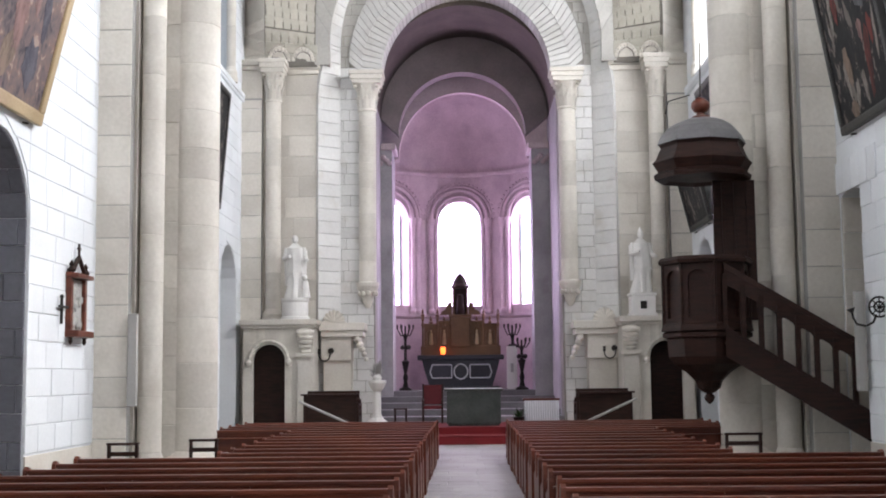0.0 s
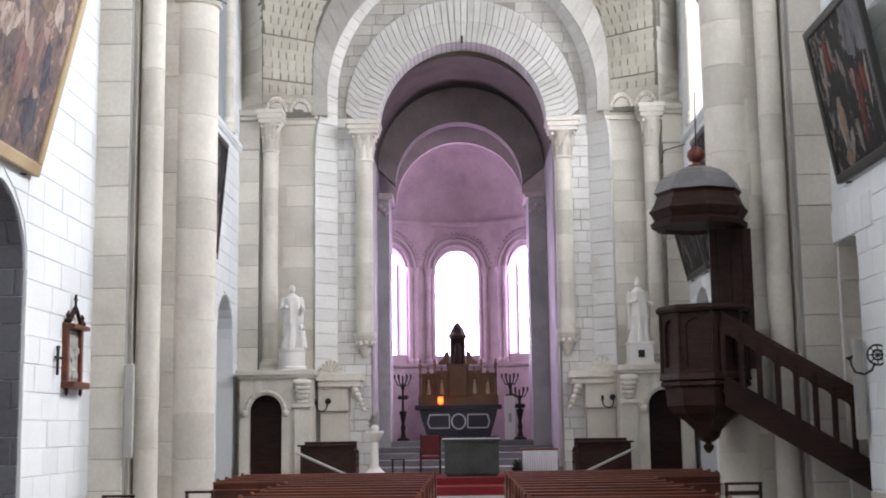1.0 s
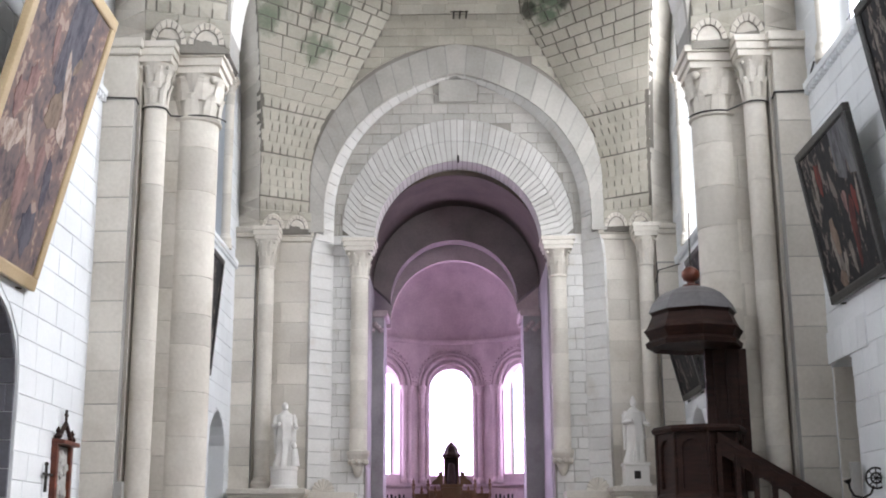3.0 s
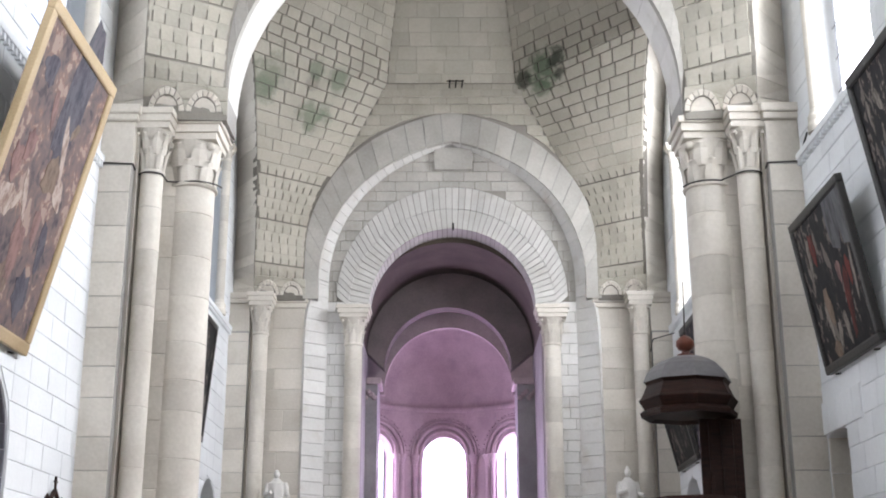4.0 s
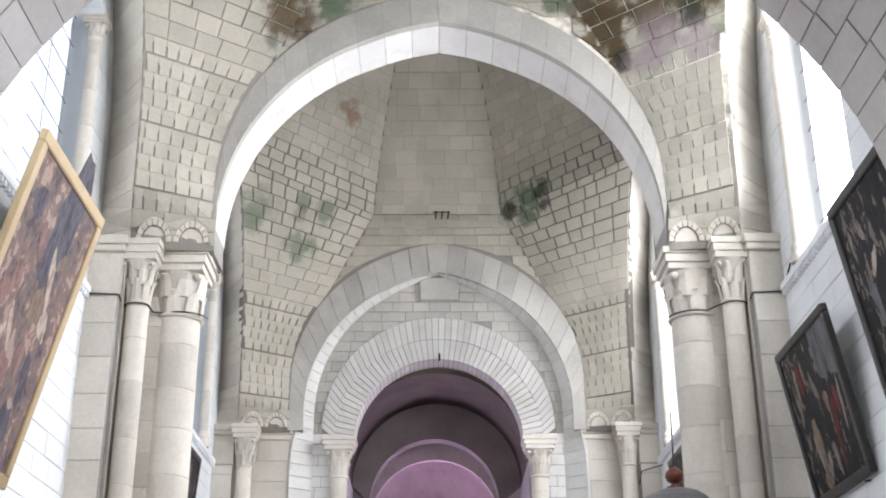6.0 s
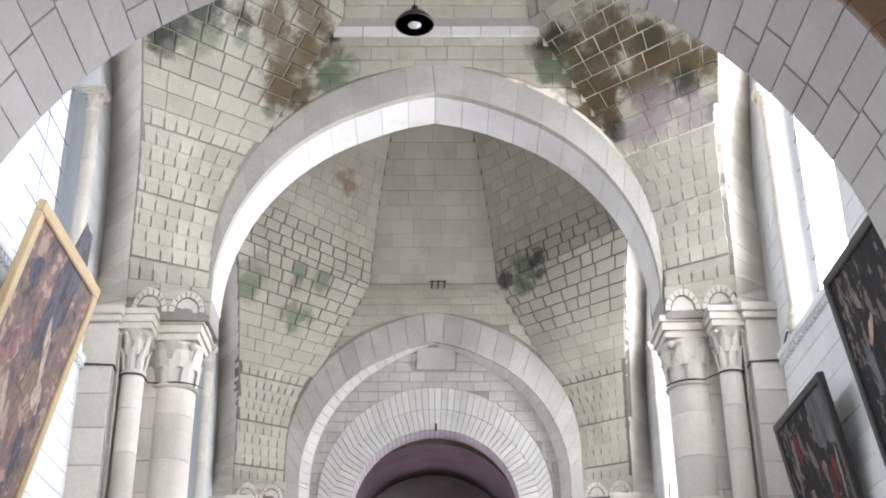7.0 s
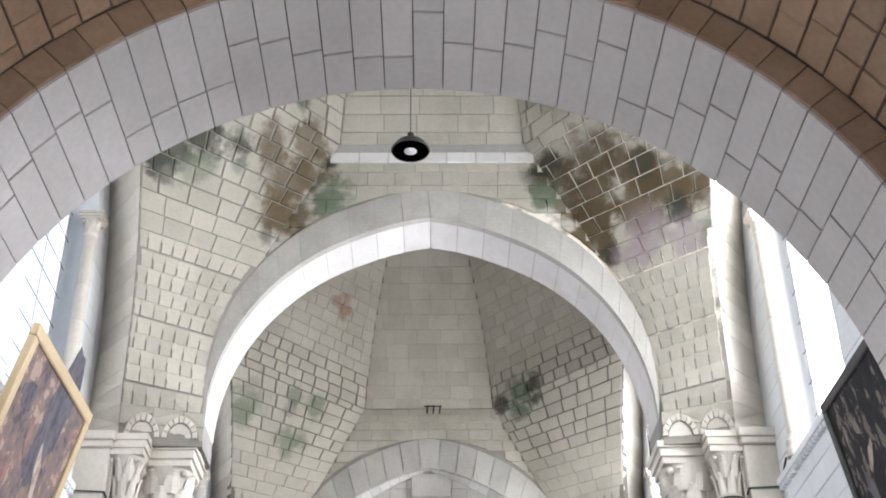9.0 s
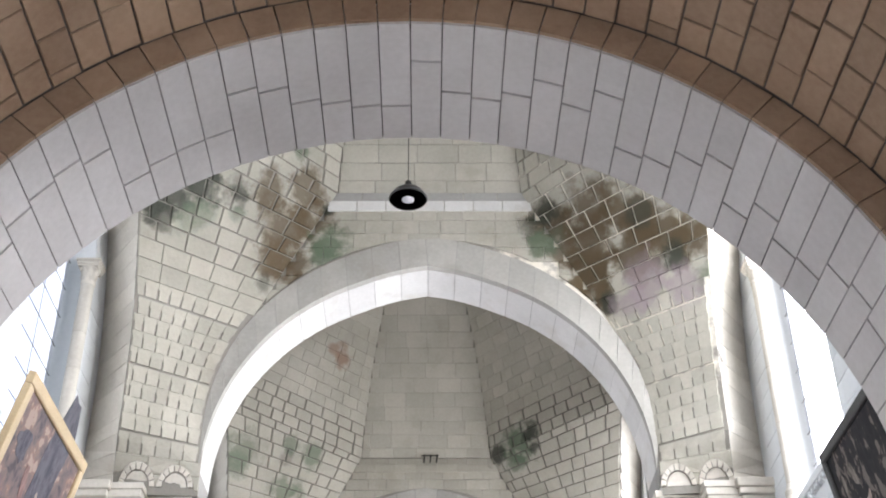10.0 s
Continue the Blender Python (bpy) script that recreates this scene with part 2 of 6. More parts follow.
def lay(parent, fn, polys, material, name="stone_block", gap=0.007, proud=0.035, cap=300, uneven=0.004, seed=3, label=""):
    """Lay stones on the surface fn(u, v) -> place, normal: each a block of its own with bevelled edges."""
    rnd = random.Random(seed)
    jv, jf = [], []
    count = 0
    for q in polys:
        outer, inner = shrink(q, gap), shrink(q, gap + 0.009)
        if not outer or not inner or len(outer) != len(inner):
            continue
        dz = rnd.uniform(-uneven, uneven)
        k = len(outer)
        vs = []
        for ring, d in ((outer, -0.03), (outer, proud - 0.008 + dz), (inner, proud + dz)):
            for u, v in ring:
                p, n = fn(u, v)
                vs.append(p + n * d)
        fs = [tuple(range(2 * k, 3 * k))]
        for r in (0, 1):
            fs += [(r * k + i, r * k + (i + 1) % k, (r + 1) * k + (i + 1) % k, (r + 1) * k + i) for i in range(k)]
        # faces look along the surface's normal
        a, b, c = vs[2 * k], vs[2 * k + 1], vs[2 * k + 2]
        if (b - a).cross(c - a).dot(fn(*mid(q))[1]) < 0:
            fs = [f[::-1] for f in fs]
        if count < cap:
            solid(name, mesh_of(name, vs, fs, material), parent, label)
        else:
            o = len(jv)
            jv += vs
            jf += [tuple(i + o for i in f) for f in fs]
        count += 1
    if jv:
        solid("stone_blocks", mesh_of("stone_blocks", jv, jf, material), parent, kind="stuff")


def plane(origin, u, v, n):
    """The surface of a flat wall: origin + u*U + v*V."""
    o, u, v, n = Vector(origin), Vector(u), Vector(v), Vector(n)
    return lambda a, b: (o + u * a + v * b, n)


def cells(name, fn, us, lows, highs, thick, material, parent=None, kind="structure", label="", category=""):
    """A wall slab between two outlines over u, as upright cells of that thickness behind the surface."""
    vs, fs = [], []
    for i in range(len(us) - 1):
        u0, u1 = us[i], us[i + 1]
        for (l0, l1), (h0, h1) in zip(lows[i], highs[i]):
            if h0 - l0 < 1e-4 and h1 - l1 < 1e-4:
                continue
            o = len(vs)
            for d in (0, -thick):
                for u, v in ((u0, l0), (u1, l1), (u1, h1), (u0, h0)):
                    p, n = fn(u, v)
                    vs.append(p + n * d)
            fs += [tuple(o + k for k in f) for f in ((0, 1, 2, 3), (7, 6, 5, 4), (0, 4, 5, 1), (1, 5, 6, 2), (2, 6, 7, 3), (3, 7, 4, 0))]
    return solid(name, mesh_of(name, vs, fs, material), parent, label, kind, category)


def pierced(name, fn, u0, u1, z0, z1, holes, thick, material, label, n=12):
    """A wall with round-headed openings (centre, half width, sill, spring, rise)."""
    us = {u0, u1}
    for uc, hw, sill, spring, rise in holes:
        us |= {uc - hw * math.cos(math.pi * k / n) for k in range(n + 1)}
    us = sorted(us)
    lows, highs = [], []
    for a, b in zip(us, us[1:]):
        m = (a + b) / 2
        lo, hi, base = [], [], (z0, z0)
        for uc, hw, sill, spring, rise in sorted(holes, key=lambda h: h[2]):
            if abs(m - uc) < hw:
                top = [spring + rise * math.sqrt(max(0, 1 - ((u - uc) / hw) ** 2)) for u in (a, b)]
                lo.append(base)
                hi.append((sill, sill))
                base = tuple(top)
        lo.append(base)
        hi.append((z1, z1))
        lows.append(lo)
        highs.append(hi)
    return cells(name, fn, us, lows, highs, thick, material, label=label, category="wall")


# ---- plan ----
WALL = 6.6            # half width of the nave between its side walls
SPR = 11.1            # impost height of the domed bays
Y0A, Y0B = 8.4, 10.05  # western arch
Y2A, Y2B = 22.2, 23.4  # transverse arch between the domed bays
YC = 36.3             # face of the chancel wall's pointed arch
YW = 36.9             # chancel wall
YP = 42.0             # apse arch
FX = 5.98             # inner edge of the wall arches
LEDGE = 17.8


def pointed(c, R, zs, e):
    """Half width of a pointed arch at height z."""
    def half(z):
        if z <= zs:
            return R - e
        return max(0.0, math.sqrt(max(0.0, R * R - (z - zs) ** 2)) - e)
    return half


def arch_points(R, zs, e, n, base=None):
    """Points (x, z) of a pointed arch from its left foot over the apex to its right foot."""
    top = math.acos(e / R)
    right = [(R * math.cos(top * k / n) - e, zs + R * math.sin(top * k / n)) for k in range(n + 1)]
    right = [(x, z + 0.14 * max(0.0, 1 - x / 1.5)) for x, z in right]
    pts = [(-x, z) for x, z in right] + list(reversed(right))[1:]
    if base is not None:
        pts = [(-(R - e), base)] + pts + [(R - e, base)]
    return pts


def band(name, inner, outer, ya, yb, material, x=0.0, parent=None, label="", kind="structure", category="arch"):
    """A solid arch between two outlines of equally many points, from ya to yb."""
    vs, fs = [], []
    for (a, b), (c, d) in zip(inner, outer):
        vs += [(x + a, ya, b), (x + a, yb, b), (x + c, yb, d), (x + c, ya, d)]
    for i in range(len(inner) - 1):
        o = 4 * i
        fs += [(o, o + 1, o + 5, o + 4), (o + 1, o + 2, o + 6, o + 5), (o + 2, o + 3, o + 7, o + 6), (o + 3, o, o + 4, o + 7)]
    k = len(vs) - 4
    fs += [(3, 2, 1, 0), (k, k + 1, k + 2, k + 3)]
    return solid(name, mesh_of(name, vs, fs, material), parent, label, kind, category)


def ring_stones(parent, inner, outer, per, ya, yb, material, x=0.0, rows=1, gap=0.006, lift=0.03, name="voussoir", seed=1, split=False):
    """Voussoirs along an arch: each a wedge from ya to yb, standing proud of the arch's faces by lift."""
    rnd = random.Random(seed)
    n = len(inner) - 1
    i = 0
    while i < n:
        j = min(n, i + per)
        cuts = [ya - lift, yb + (lift if not split else 0)]
        if split:
            c = sorted(rnd.uniform(0.25, 0.75) for _ in range(1))
            cuts = [ya - lift, ya + (yb - ya) * c[0], yb]
        for q in range(len(cuts) - 1):
            a, b = cuts[q] + (2.5 * gap if q else 0), cuts[q + 1] - (2.5 * gap if q < len(cuts) - 2 else 0)
            vs, fs = [], []
            for k in range(i, j + 1):
                ix, iz = inner[k]
                ox, oz = outer[k]
                if k in (i, j):
                    m = i + 1 if k == i else j - 1
                    for_in, for_out = inner[m], outer[m]
                    li = math.dist(inner[k], for_in)
                    lo = math.dist(outer[k], for_out)
                    ix, iz = ix + (for_in[0] - ix) * gap / li, iz + (for_in[1] - iz) * gap / li
                    ox, oz = ox + (for_out[0] - ox) * gap / lo, oz + (for_out[1] - oz) * gap / lo
                dx, dz = ix - ox, iz - oz
                l = math.hypot(dx, dz)
                ix, iz = ix + dx / l * lift, iz + dz / l * lift
                vs += [Vector((x + ix, a, iz)), Vector((x + ix, b, iz)), Vector((x + ox, b, oz)), Vector((x + ox, a, oz))]
            m = j - i
            for k in range(m):
                o = 4 * k
                fs += [(o, o + 1, o + 5, o + 4), (o + 1, o + 2, o + 6, o + 5), (o + 2, o + 3, o + 7, o + 6), (o + 3, o, o + 4, o + 7)]
            e = 4 * m
            fs += [(3, 2, 1, 0), (e, e + 1, e + 2, e + 3)]
            solid(name, mesh_of(name, vs, fs, material), parent)
        i = j
    return parent


def round_points(r, zc, n, a0=0.0, x=0.0):
    """Points of a round arch from left to right; a0: degrees it goes below its centre."""
    s = radians(a0)
    return [(x - r * math.cos(-s + (math.pi + 2 * s) * k / n), zc + r * math.sin(-s + (math.pi + 2 * s) * k / n)) for k in range(n + 1)]


# ---- floor ----
floor = solid("floor", mesh_of("floor", [(-60, -40, 0), (60, -40, 0), (60, 80, 0), (-60, 80, 0)], [(0, 1, 2, 3)], JOINT), kind="structure",
              label="worn pale stone floor of the nave", category="floor")

# ---- side walls ----
WIN = [(19.1, 1.6), (32.8, 1.6), (12.6, 1.6), (26.3, 1.6)]
HOLES_W = [(uc, hw, 10.15, 15.2, hw) for uc, hw in WIN]
LEFT_ARCH = (17.05, 1.35, 0.0, 4.15, 1.25)
RIGHT_ARCH = (21.1, 0.6, 0.0, 4.78, 0.08)


def side(sx):
    fn = plane((sx * WALL, 0, 0), (0, 1, 0), (0, 0, 1), (-sx, 0, 0))
    name = "wall_north" if sx < 0 else "wall_south"
    arch = LEFT_ARCH if sx < 0 else RIGHT_ARCH
    low_door = (34.0, 1.15, 0.0, 4.3, 1.15)
    holes = HOLES_W + [arch, low_door]
    wall = pierced(name, fn, 7.0, 37.6, 0, 24.0, holes, 0.7, WHITE, "white limewashed ashlar side wall of the nave")
    return wall, fn, arch, low_door


SIDES = {sx: side(sx) for sx in (-1, 1)}

# ---- closing walls behind the camera and west bay ----
def plain_box(name, x0, x1, y0, y1, z0, z1, material, label, category="wall"):
    return tagged(part(name, slab(x0, x1, y0, y1, z0, z1), material), label, category, kind="structure")


plain_box("wall_west", -5.4, 5.4, -9.0, -8.3, 0, 14, WHITE, "plain white west end wall")
# Added, unseen openings whose lamps brighten the western arch and the nave.
FILL_WINDOWS = [(-4.5, 1.0, 2.4, 4.6, 0.7), (0.5, 1.0, 2.4, 4.6, 0.7), (5.2, 1.0, 2.4, 4.6, 0.7)]
for sx in (-1, 1):
    pierced("wall_west_bay", plane((sx * 4.75, 0, 0), (0, 1, 0), (0, 0, 1), (-sx, 0, 0)), -8.3, Y0A - 0.02, 0, 6.6, FILL_WINDOWS, 0.6, WHITE, "white wall of the low west bay with added unseen windows")

# west barrel vault
RV, ZV = 4.78, 5.55


def west_vault(u, v):
    a = u / RV
    n = Vector((math.cos(a), 0, -math.sin(a)))
    return Vector((-0.13 - RV * math.cos(a), v, ZV + RV * math.sin(a))), n


ceiling_west = solid("ceiling_west", mesh_of("ceiling_west", *shell(west_vault, 0, math.pi * RV, -8.5, Y0A + 0.3, 40, 4, 0.4), WJOINT), kind="structure",
                     label="brown stone barrel vault over the west bay", category="ceiling")

# western arch: pale soffit, brown outer order, wall over it
R0, Z0 = 4.42, 5.55
in0, out0, top0 = (round_points(R0 + d, Z0, 50, 8, x=-0.13) for d in (0, 0.30, 0.75))
arch_west = band("arch_west", in0, [(x, z) for x, z in out0], Y0A + 0.05, Y0B, WJOINT, label="wide round ashlar arch between the west bay and the nave", category="arch")
for sx in (-1, 1):
    plain_box("pier_west", -6.6 if sx < 0 else 4.29, -4.55 if sx < 0 else 6.6, Y0A + 0.05, Y0B, 0, 5.2, WHITE, "white ashlar pier of the western arch", "pier")
us = [-6.6] + [x for x, z in out0[4:-4]] + [6.6]
zs_ = [5.2] + [z for x, z in out0[4:-4]] + [5.2]
cells("wall_over_west_arch", plane((0, Y0B, 0), (1, 0, 0), (0, 0, 1), (0, 1, 0)), us,
      [[(zs_[i], zs_[i + 1])] for i in range(len(us) - 1)], [[(24.0, 24.0)] for i in range(len(us) - 1)], Y0B - Y0A - 0.1, WHITE,
      label="white wall above the western arch", category="wall")

# ---- domed bays ----
def lean_in(z):
    """How far the pendentives stand out from the corner at height z."""
    t = min(1.0, max(0.0, (z - SPR) / 1.1))
    return 0.15 + 0.75 * t * t * (3 - 2 * t) + 0.7 * min(1.0, max(0.0, (z - 12.2) / 5.6))


def narrow(y):
    """The pendentives' outer edges draw together as they lean in."""
    return 0.9 / (y + 3.0)


def bay(y_west, y_east, out_half, dx):
    """Section of a domed bay at height z: eight points, from the east wall's left corner round by the north."""
    cy = (y_west + y_east) / 2

    def bulge(z):
        if z < 13.0:
            return 0.0
        return 6.5 - math.sqrt(max(0.0, 42.25 - (z - 13.0) ** 2))

    def ring(z):
        zz = min(z, LEDGE + 0.4)
        d = lean_in(zz)
        b = min(bulge(zz) + d, (y_east - y_west) / 2 - 1.2)
        a = max(out_half(zz), 2.1 + 0.52 * (LEDGE + 0.3 - zz) if zz > 14.5 else 0.0)
        fx = FX * (1 - narrow(y_east) * d)
        pts = [(dx - a, y_east), (-fx, y_east - b), (-fx, y_west + b), (dx - a, y_west), (dx + a, y_west), (fx, y_west + b), (fx, y_east - b), (dx + a, y_east)]
        if z > LEDGE + 0.4:
            s = math.sqrt(max(0.02, 1 - ((z - LEDGE + 2.1) / 8.7) ** 2)) / math.sqrt(1 - (2.5 / 8.7) ** 2)
            pts = [(x * s, cy + (y - cy) * s) for x, y in pts]
        return [Vector((x, y, z)) for x, y in pts]
    return ring, cy


def face_of(ring, i, j, cy):
    """The surface between corners i and j of a domed bay: u from 0 to 1 across, v the height."""
    def fn(u, v):
        r = ring(v)
        p = r[i].lerp(r[j], u)
        r2 = ring(v + 0.05)
        p2 = r2[i].lerp(r2[j], u)
        n = (r[j] - r[i]).cross(p2 - p)
        if n.length < 1e-9:
            n = Vector((0, cy, v)) - p
        n.normalize()
        if n.dot(Vector((0, cy, v - 4)) - p) < 0:
            n = -n
        return p, n
    return fn


def metric(fn, width):
    """The same surface with u in metres from its middle, at the height's own width."""
    return lambda u, v: fn(0.5 + u / max(width(v), 0.05), v)


ZTOP = 23.9
BAYS = []
for name, yw, ye, dx, zs_out in (("dome_west", Y0B, Y2A, 0.12, 12.45), ("dome_east", Y2B, YC, 0.05, 12.65)):
    out = pointed(0, 4.57, zs_out, 0.12)
    ring, cy = bay(yw, ye, out, dx)
    base = thing(name, "octagonal stone dome on pendentives, stained by damp", "dome", kind="structure")
    for i, j, z0 in ((0, 1, SPR - 0.05), (2, 3, SPR - 0.05), (4, 5, SPR - 0.05), (6, 7, SPR - 0.05), (1, 2, LEDGE + 0.3), (5, 6, LEDGE + 0.3), (7, 0, LEDGE + 0.41), (3, 4, LEDGE + 0.41)):
        fn = face_of(ring, i, j, cy)
        vs, fs = shell(fn, 0, 1, z0, ZTOP, 6, 40, 0.25)
        solid("vault_face", mesh_of("vault_face", vs, fs, VJOINT if name == "dome_west" else EJOINT), base)
    cap = ring(ZTOP - 0.15)
    solid("crown", mesh_of("crown", [p + Vector((0, 0, h)) for h in (0.0, 0.3) for p in cap],
                           [tuple(range(8)), tuple(range(15, 7, -1))] + [(i, (i + 1) % 8, 8 + (i + 1) % 8, 8 + i) for i in range(8)], VAULT), base)
    BAYS.append((base, ring, cy, dx, out, yw, ye))

# roof slab over all, so that no sky gets in
plain_box("roof", -8, 8, Y0A - 1, 38, 24.0, 24.3, JOINT, "roof above the domes", "roof")

# wall arches (pilaster and arch) along the side walls
def wall_arch(sx, yw, ye):
    """Pilaster strips with a tall pointed wall arch between them."""
    th = thing("wall_arch", "tall pale stone wall arch on flat pilasters", "wall arch", group="wall arches", kind="structure")
    n = 26
    pts = [(0.0, 0.0), (0.0, 11.1), (0.0, 11.4), (0.0, 11.7), (0.0, 12.0), (0.0, 12.3)] + [(6.5 - math.sqrt(42.25 - (5.2 * k / n) ** 2), 13.0 + 5.2 * k / n) for k in range(n + 1)]
    for end, s in ((ye, -1), (yw, 1)):
        far = end - s * 0.35
        rings = []
        for b, z in pts:
            y = end + s * b
            d = lean_in(z) if z > SPR else 0.3
            rings.append([Vector((sx * FX * (1 - narrow(ye) * d), y + s * d, z)), Vector((sx * (WALL + 0.02), y, z)), Vector((sx * (WALL + 0.02), far, z)), Vector((sx * FX, far, z))])
        i = 0
        while i < len(rings) - 1:
            j = min(len(rings) - 1, i + (1 if i < 6 else 2))
            group = [list(r) for r in rings[i:j + 1]]
            up = Vector((0, 0, 0.006))
            group[0], group[-1] = [v + up for v in group[0]], [v - up for v in group[-1]]
            vs = [v for r in group for v in r]
            fs = [(3, 2, 1, 0), tuple(range(len(vs) - 4, len(vs)))]
            for k in range(j - i):
                fs += [(4 * k + e, 4 * k + (e + 1) % 4, 4 * k + 4 + (e + 1) % 4, 4 * k + 4 + e) for e in range(4)]
            solid("rib_block", mesh_of("rib_block", vs, fs, STONE), th)
            i = j
        x0, x1 = min(sx * FX, sx * (WALL + 0.02)), max(sx * FX, sx * (WALL + 0.02))
        ya, yb = sorted((end + s * 0.5, end - s * 0.34))
        z, k = 0.0, 0
        rnd = random.Random(int(end))
        while z < 9.9:
            h = min(rnd.uniform(0.52, 0.72), 9.95 - z)
            part("pilaster_block", slab(x0 + (0.01 if sx > 0 else 0), x1 - (0 if sx > 0 else 0.01), ya, yb, z + 0.006, z + h - 0.006, 0.012), STONE, th)
            z += h
        bm = slab(x0, x1, ya + 0.02, yb - 0.02, 0.0, 10.0)
        part("core", bm, JOINT, th)
        bm = bmesh.new()
        box(bm, x0, x1, ya + 0.05, yb, 9.96, 10.85, 0.015)
        box(bm, x0 - 0.06, x1 + 0.06, ya - 0.05, yb, 10.85, 10.98, 0.03)
        box(bm, x0 - 0.1, x1 + 0.1, ya - 0.1, yb, 10.98, 11.16, 0.03)
        part("impost", bm, STONE, th)
    # the crown that joins both halves
    b, z = pts[-1]
    part("arch_crown", slab(min(sx * FX, sx * WALL), max(sx * FX, sx * WALL), yw + b - 0.1, ye - b + 0.1, z - 0.02, z + 5.6), STONE, th)
    return th


for sx in (-1, 1):
    wall_arch(sx, Y0B, Y2A)
    wall_arch(sx, Y2B, YC)

# transverse arch between the bays
def transverse(name, ya, yb, dx, dz, label, inner=(4.56, 0.12)):
    inn = arch_points(inner[0], 11.62 + dz, inner[1], 24, SPR)
    out = arch_points(4.60, 12.3 + dz, 0.12, 24, SPR)
    out = [(x - 0.06 if x < 0 else x + 0.06, z) for x, z in out]
    return band(name, inn, out, ya, yb, JOINT, dx, label=label), inn, out


arch2, in2, out2 = transverse("arch_middle", Y2A + 0.03, Y2B - 0.03, 0.08, 0.0, "slightly pointed transverse arch of pale dressed stone")
arch3, in3, out3 = transverse("arch_chancel_outer", YC + 0.03, YW, 0.06, 0.15, "pointed blind arch of pale stone framing the chancel wall", (4.35, 0.25))

# walls over the transverse arches, up to the domes
for nm, yf, yb, out, dx in (("wall_over_middle_arch", Y2A, Y2B, out2, 0.08), ("wall_over_chancel_arch", YC, YW + 0.6, out3, 0.06)):
    us = [-FX - 0.3] + [dx + x for x, z in out[1:-1]] + [FX + 0.3]
    zz = [SPR] + [z for x, z in out[1:-1]] + [SPR]
    keep = [(u, z) for u, z in zip(us, zz)]
    us, zz = [k[0] for k in keep], [k[1] for k in keep]
    for k in range(1, len(us)):
        us[k] = max(us[k], us[k - 1] + 1e-3)
    cells(nm, plane((0, yf + 0.01, 0), (1, 0, 0), (0, 0, 1), (0, -1, 0)), us,
          [[(zz[i], zz[i + 1])] for i in range(len(us) - 1)], [[(24.0, 24.0)]] * (len(us) - 1), yb - yf - 0.02, VJOINT,
          label="pale stone wall above the arch", category="wall")

# piers behind the columns
for sx in (-1, 1):
    plain_box("pier_middle", min(sx * 5.2, sx * WALL), max(sx * 5.2, sx * WALL), Y2A + 0.3, Y2B - 0.05, 0, SPR + 0.15, STONE, "pale stone pier behind the paired columns", "pier")
    plain_box("pier_chancel", min(sx * 4.42 + 0.04, sx * WALL), max(sx * 4.42 + 0.04, sx * WALL), YC + 0.15, YW + 0.6, 0, SPR + 0.15, STONE, "pale stone pier beside the chancel arch", "pier")

# ---- chancel wall and arch ----
RC, ZC = 2.60, 10.93
JAMB = 2.80
inC = round_points(RC, ZC, 52, 0, x=0.07)
midC = round_points(RC + 0.58, ZC + 0.05, 52, 0, x=0.07)
outC = round_points(RC + 0.96, ZC + 0.38, 52, 0, x=0.07)
us = [-4.4, 0.07 - JAMB] + [x for x, z in inC] + [0.07 + JAMB, 4.4]
lows = [[(0.0, 0.0)], [(ZC, ZC)]] + [[(inC[i][1], inC[i + 1][1])] for i in range(52)] + [[(ZC, ZC)], [(0.0, 0.0)]]
chancel_fn = plane((0, YW, 0), (1, 0, 0), (0, 0, 1), (0, -1, 0))
wall_chancel = cells("wall_chancel", chancel_fn, us, lows, [[(17.2, 17.2)]] * (len(us) - 1), 0.9, VJOINT,
                     label="ashlar chancel wall pierced by a tall round arch", category="wall")

# choir: side walls, barrel vault, apse arch, apse
choir_x = 2.85
AX = -0.1           # axis of the apse arch
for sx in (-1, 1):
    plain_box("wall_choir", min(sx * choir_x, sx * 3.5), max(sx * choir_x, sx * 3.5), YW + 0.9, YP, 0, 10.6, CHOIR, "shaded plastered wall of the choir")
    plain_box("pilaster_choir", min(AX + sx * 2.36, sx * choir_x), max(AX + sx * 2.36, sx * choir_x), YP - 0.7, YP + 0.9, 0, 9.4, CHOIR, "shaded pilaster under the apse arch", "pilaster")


def barrel(r, zc, x=0.0):
    def fn(u, v):
        n = Vector((math.cos(u), 0, -math.sin(u)))
        return Vector((x - r * math.cos(u), v, zc + r * math.sin(u))), n
    return fn


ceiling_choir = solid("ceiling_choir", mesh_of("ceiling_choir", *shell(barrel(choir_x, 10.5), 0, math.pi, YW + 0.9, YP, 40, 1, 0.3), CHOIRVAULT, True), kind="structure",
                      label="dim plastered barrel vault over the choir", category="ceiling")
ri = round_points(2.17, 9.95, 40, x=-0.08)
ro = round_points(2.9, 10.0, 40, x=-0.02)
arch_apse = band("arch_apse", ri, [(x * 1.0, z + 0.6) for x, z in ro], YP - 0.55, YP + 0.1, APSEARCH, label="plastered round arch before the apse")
wall_apse_us = [-3.6] + [x for x, z in round_points(2.24, 9.45, 40, x=-0.06)] + [3.6]
pz = [z for x, z in round_points(2.24, 9.45, 40, x=-0.06)]
cells("wall_apse_arch", plane((0, YP + 0.7, 0), (1, 0, 0), (0, 0, 1), (0, -1, 0)), wall_apse_us,
      [[(9.3, 9.3)]] + [[(pz[i], pz[i + 1])] for i in range(40)] + [[(9.3, 9.3)]], [[(14.0, 14.0)]] * 42, 0.25, PLASTER,
      label="plaster face round the apse vault", category="wall")

CXA, CYA, RA, ZA = -0.2, 42.9, 3.15, 9.35


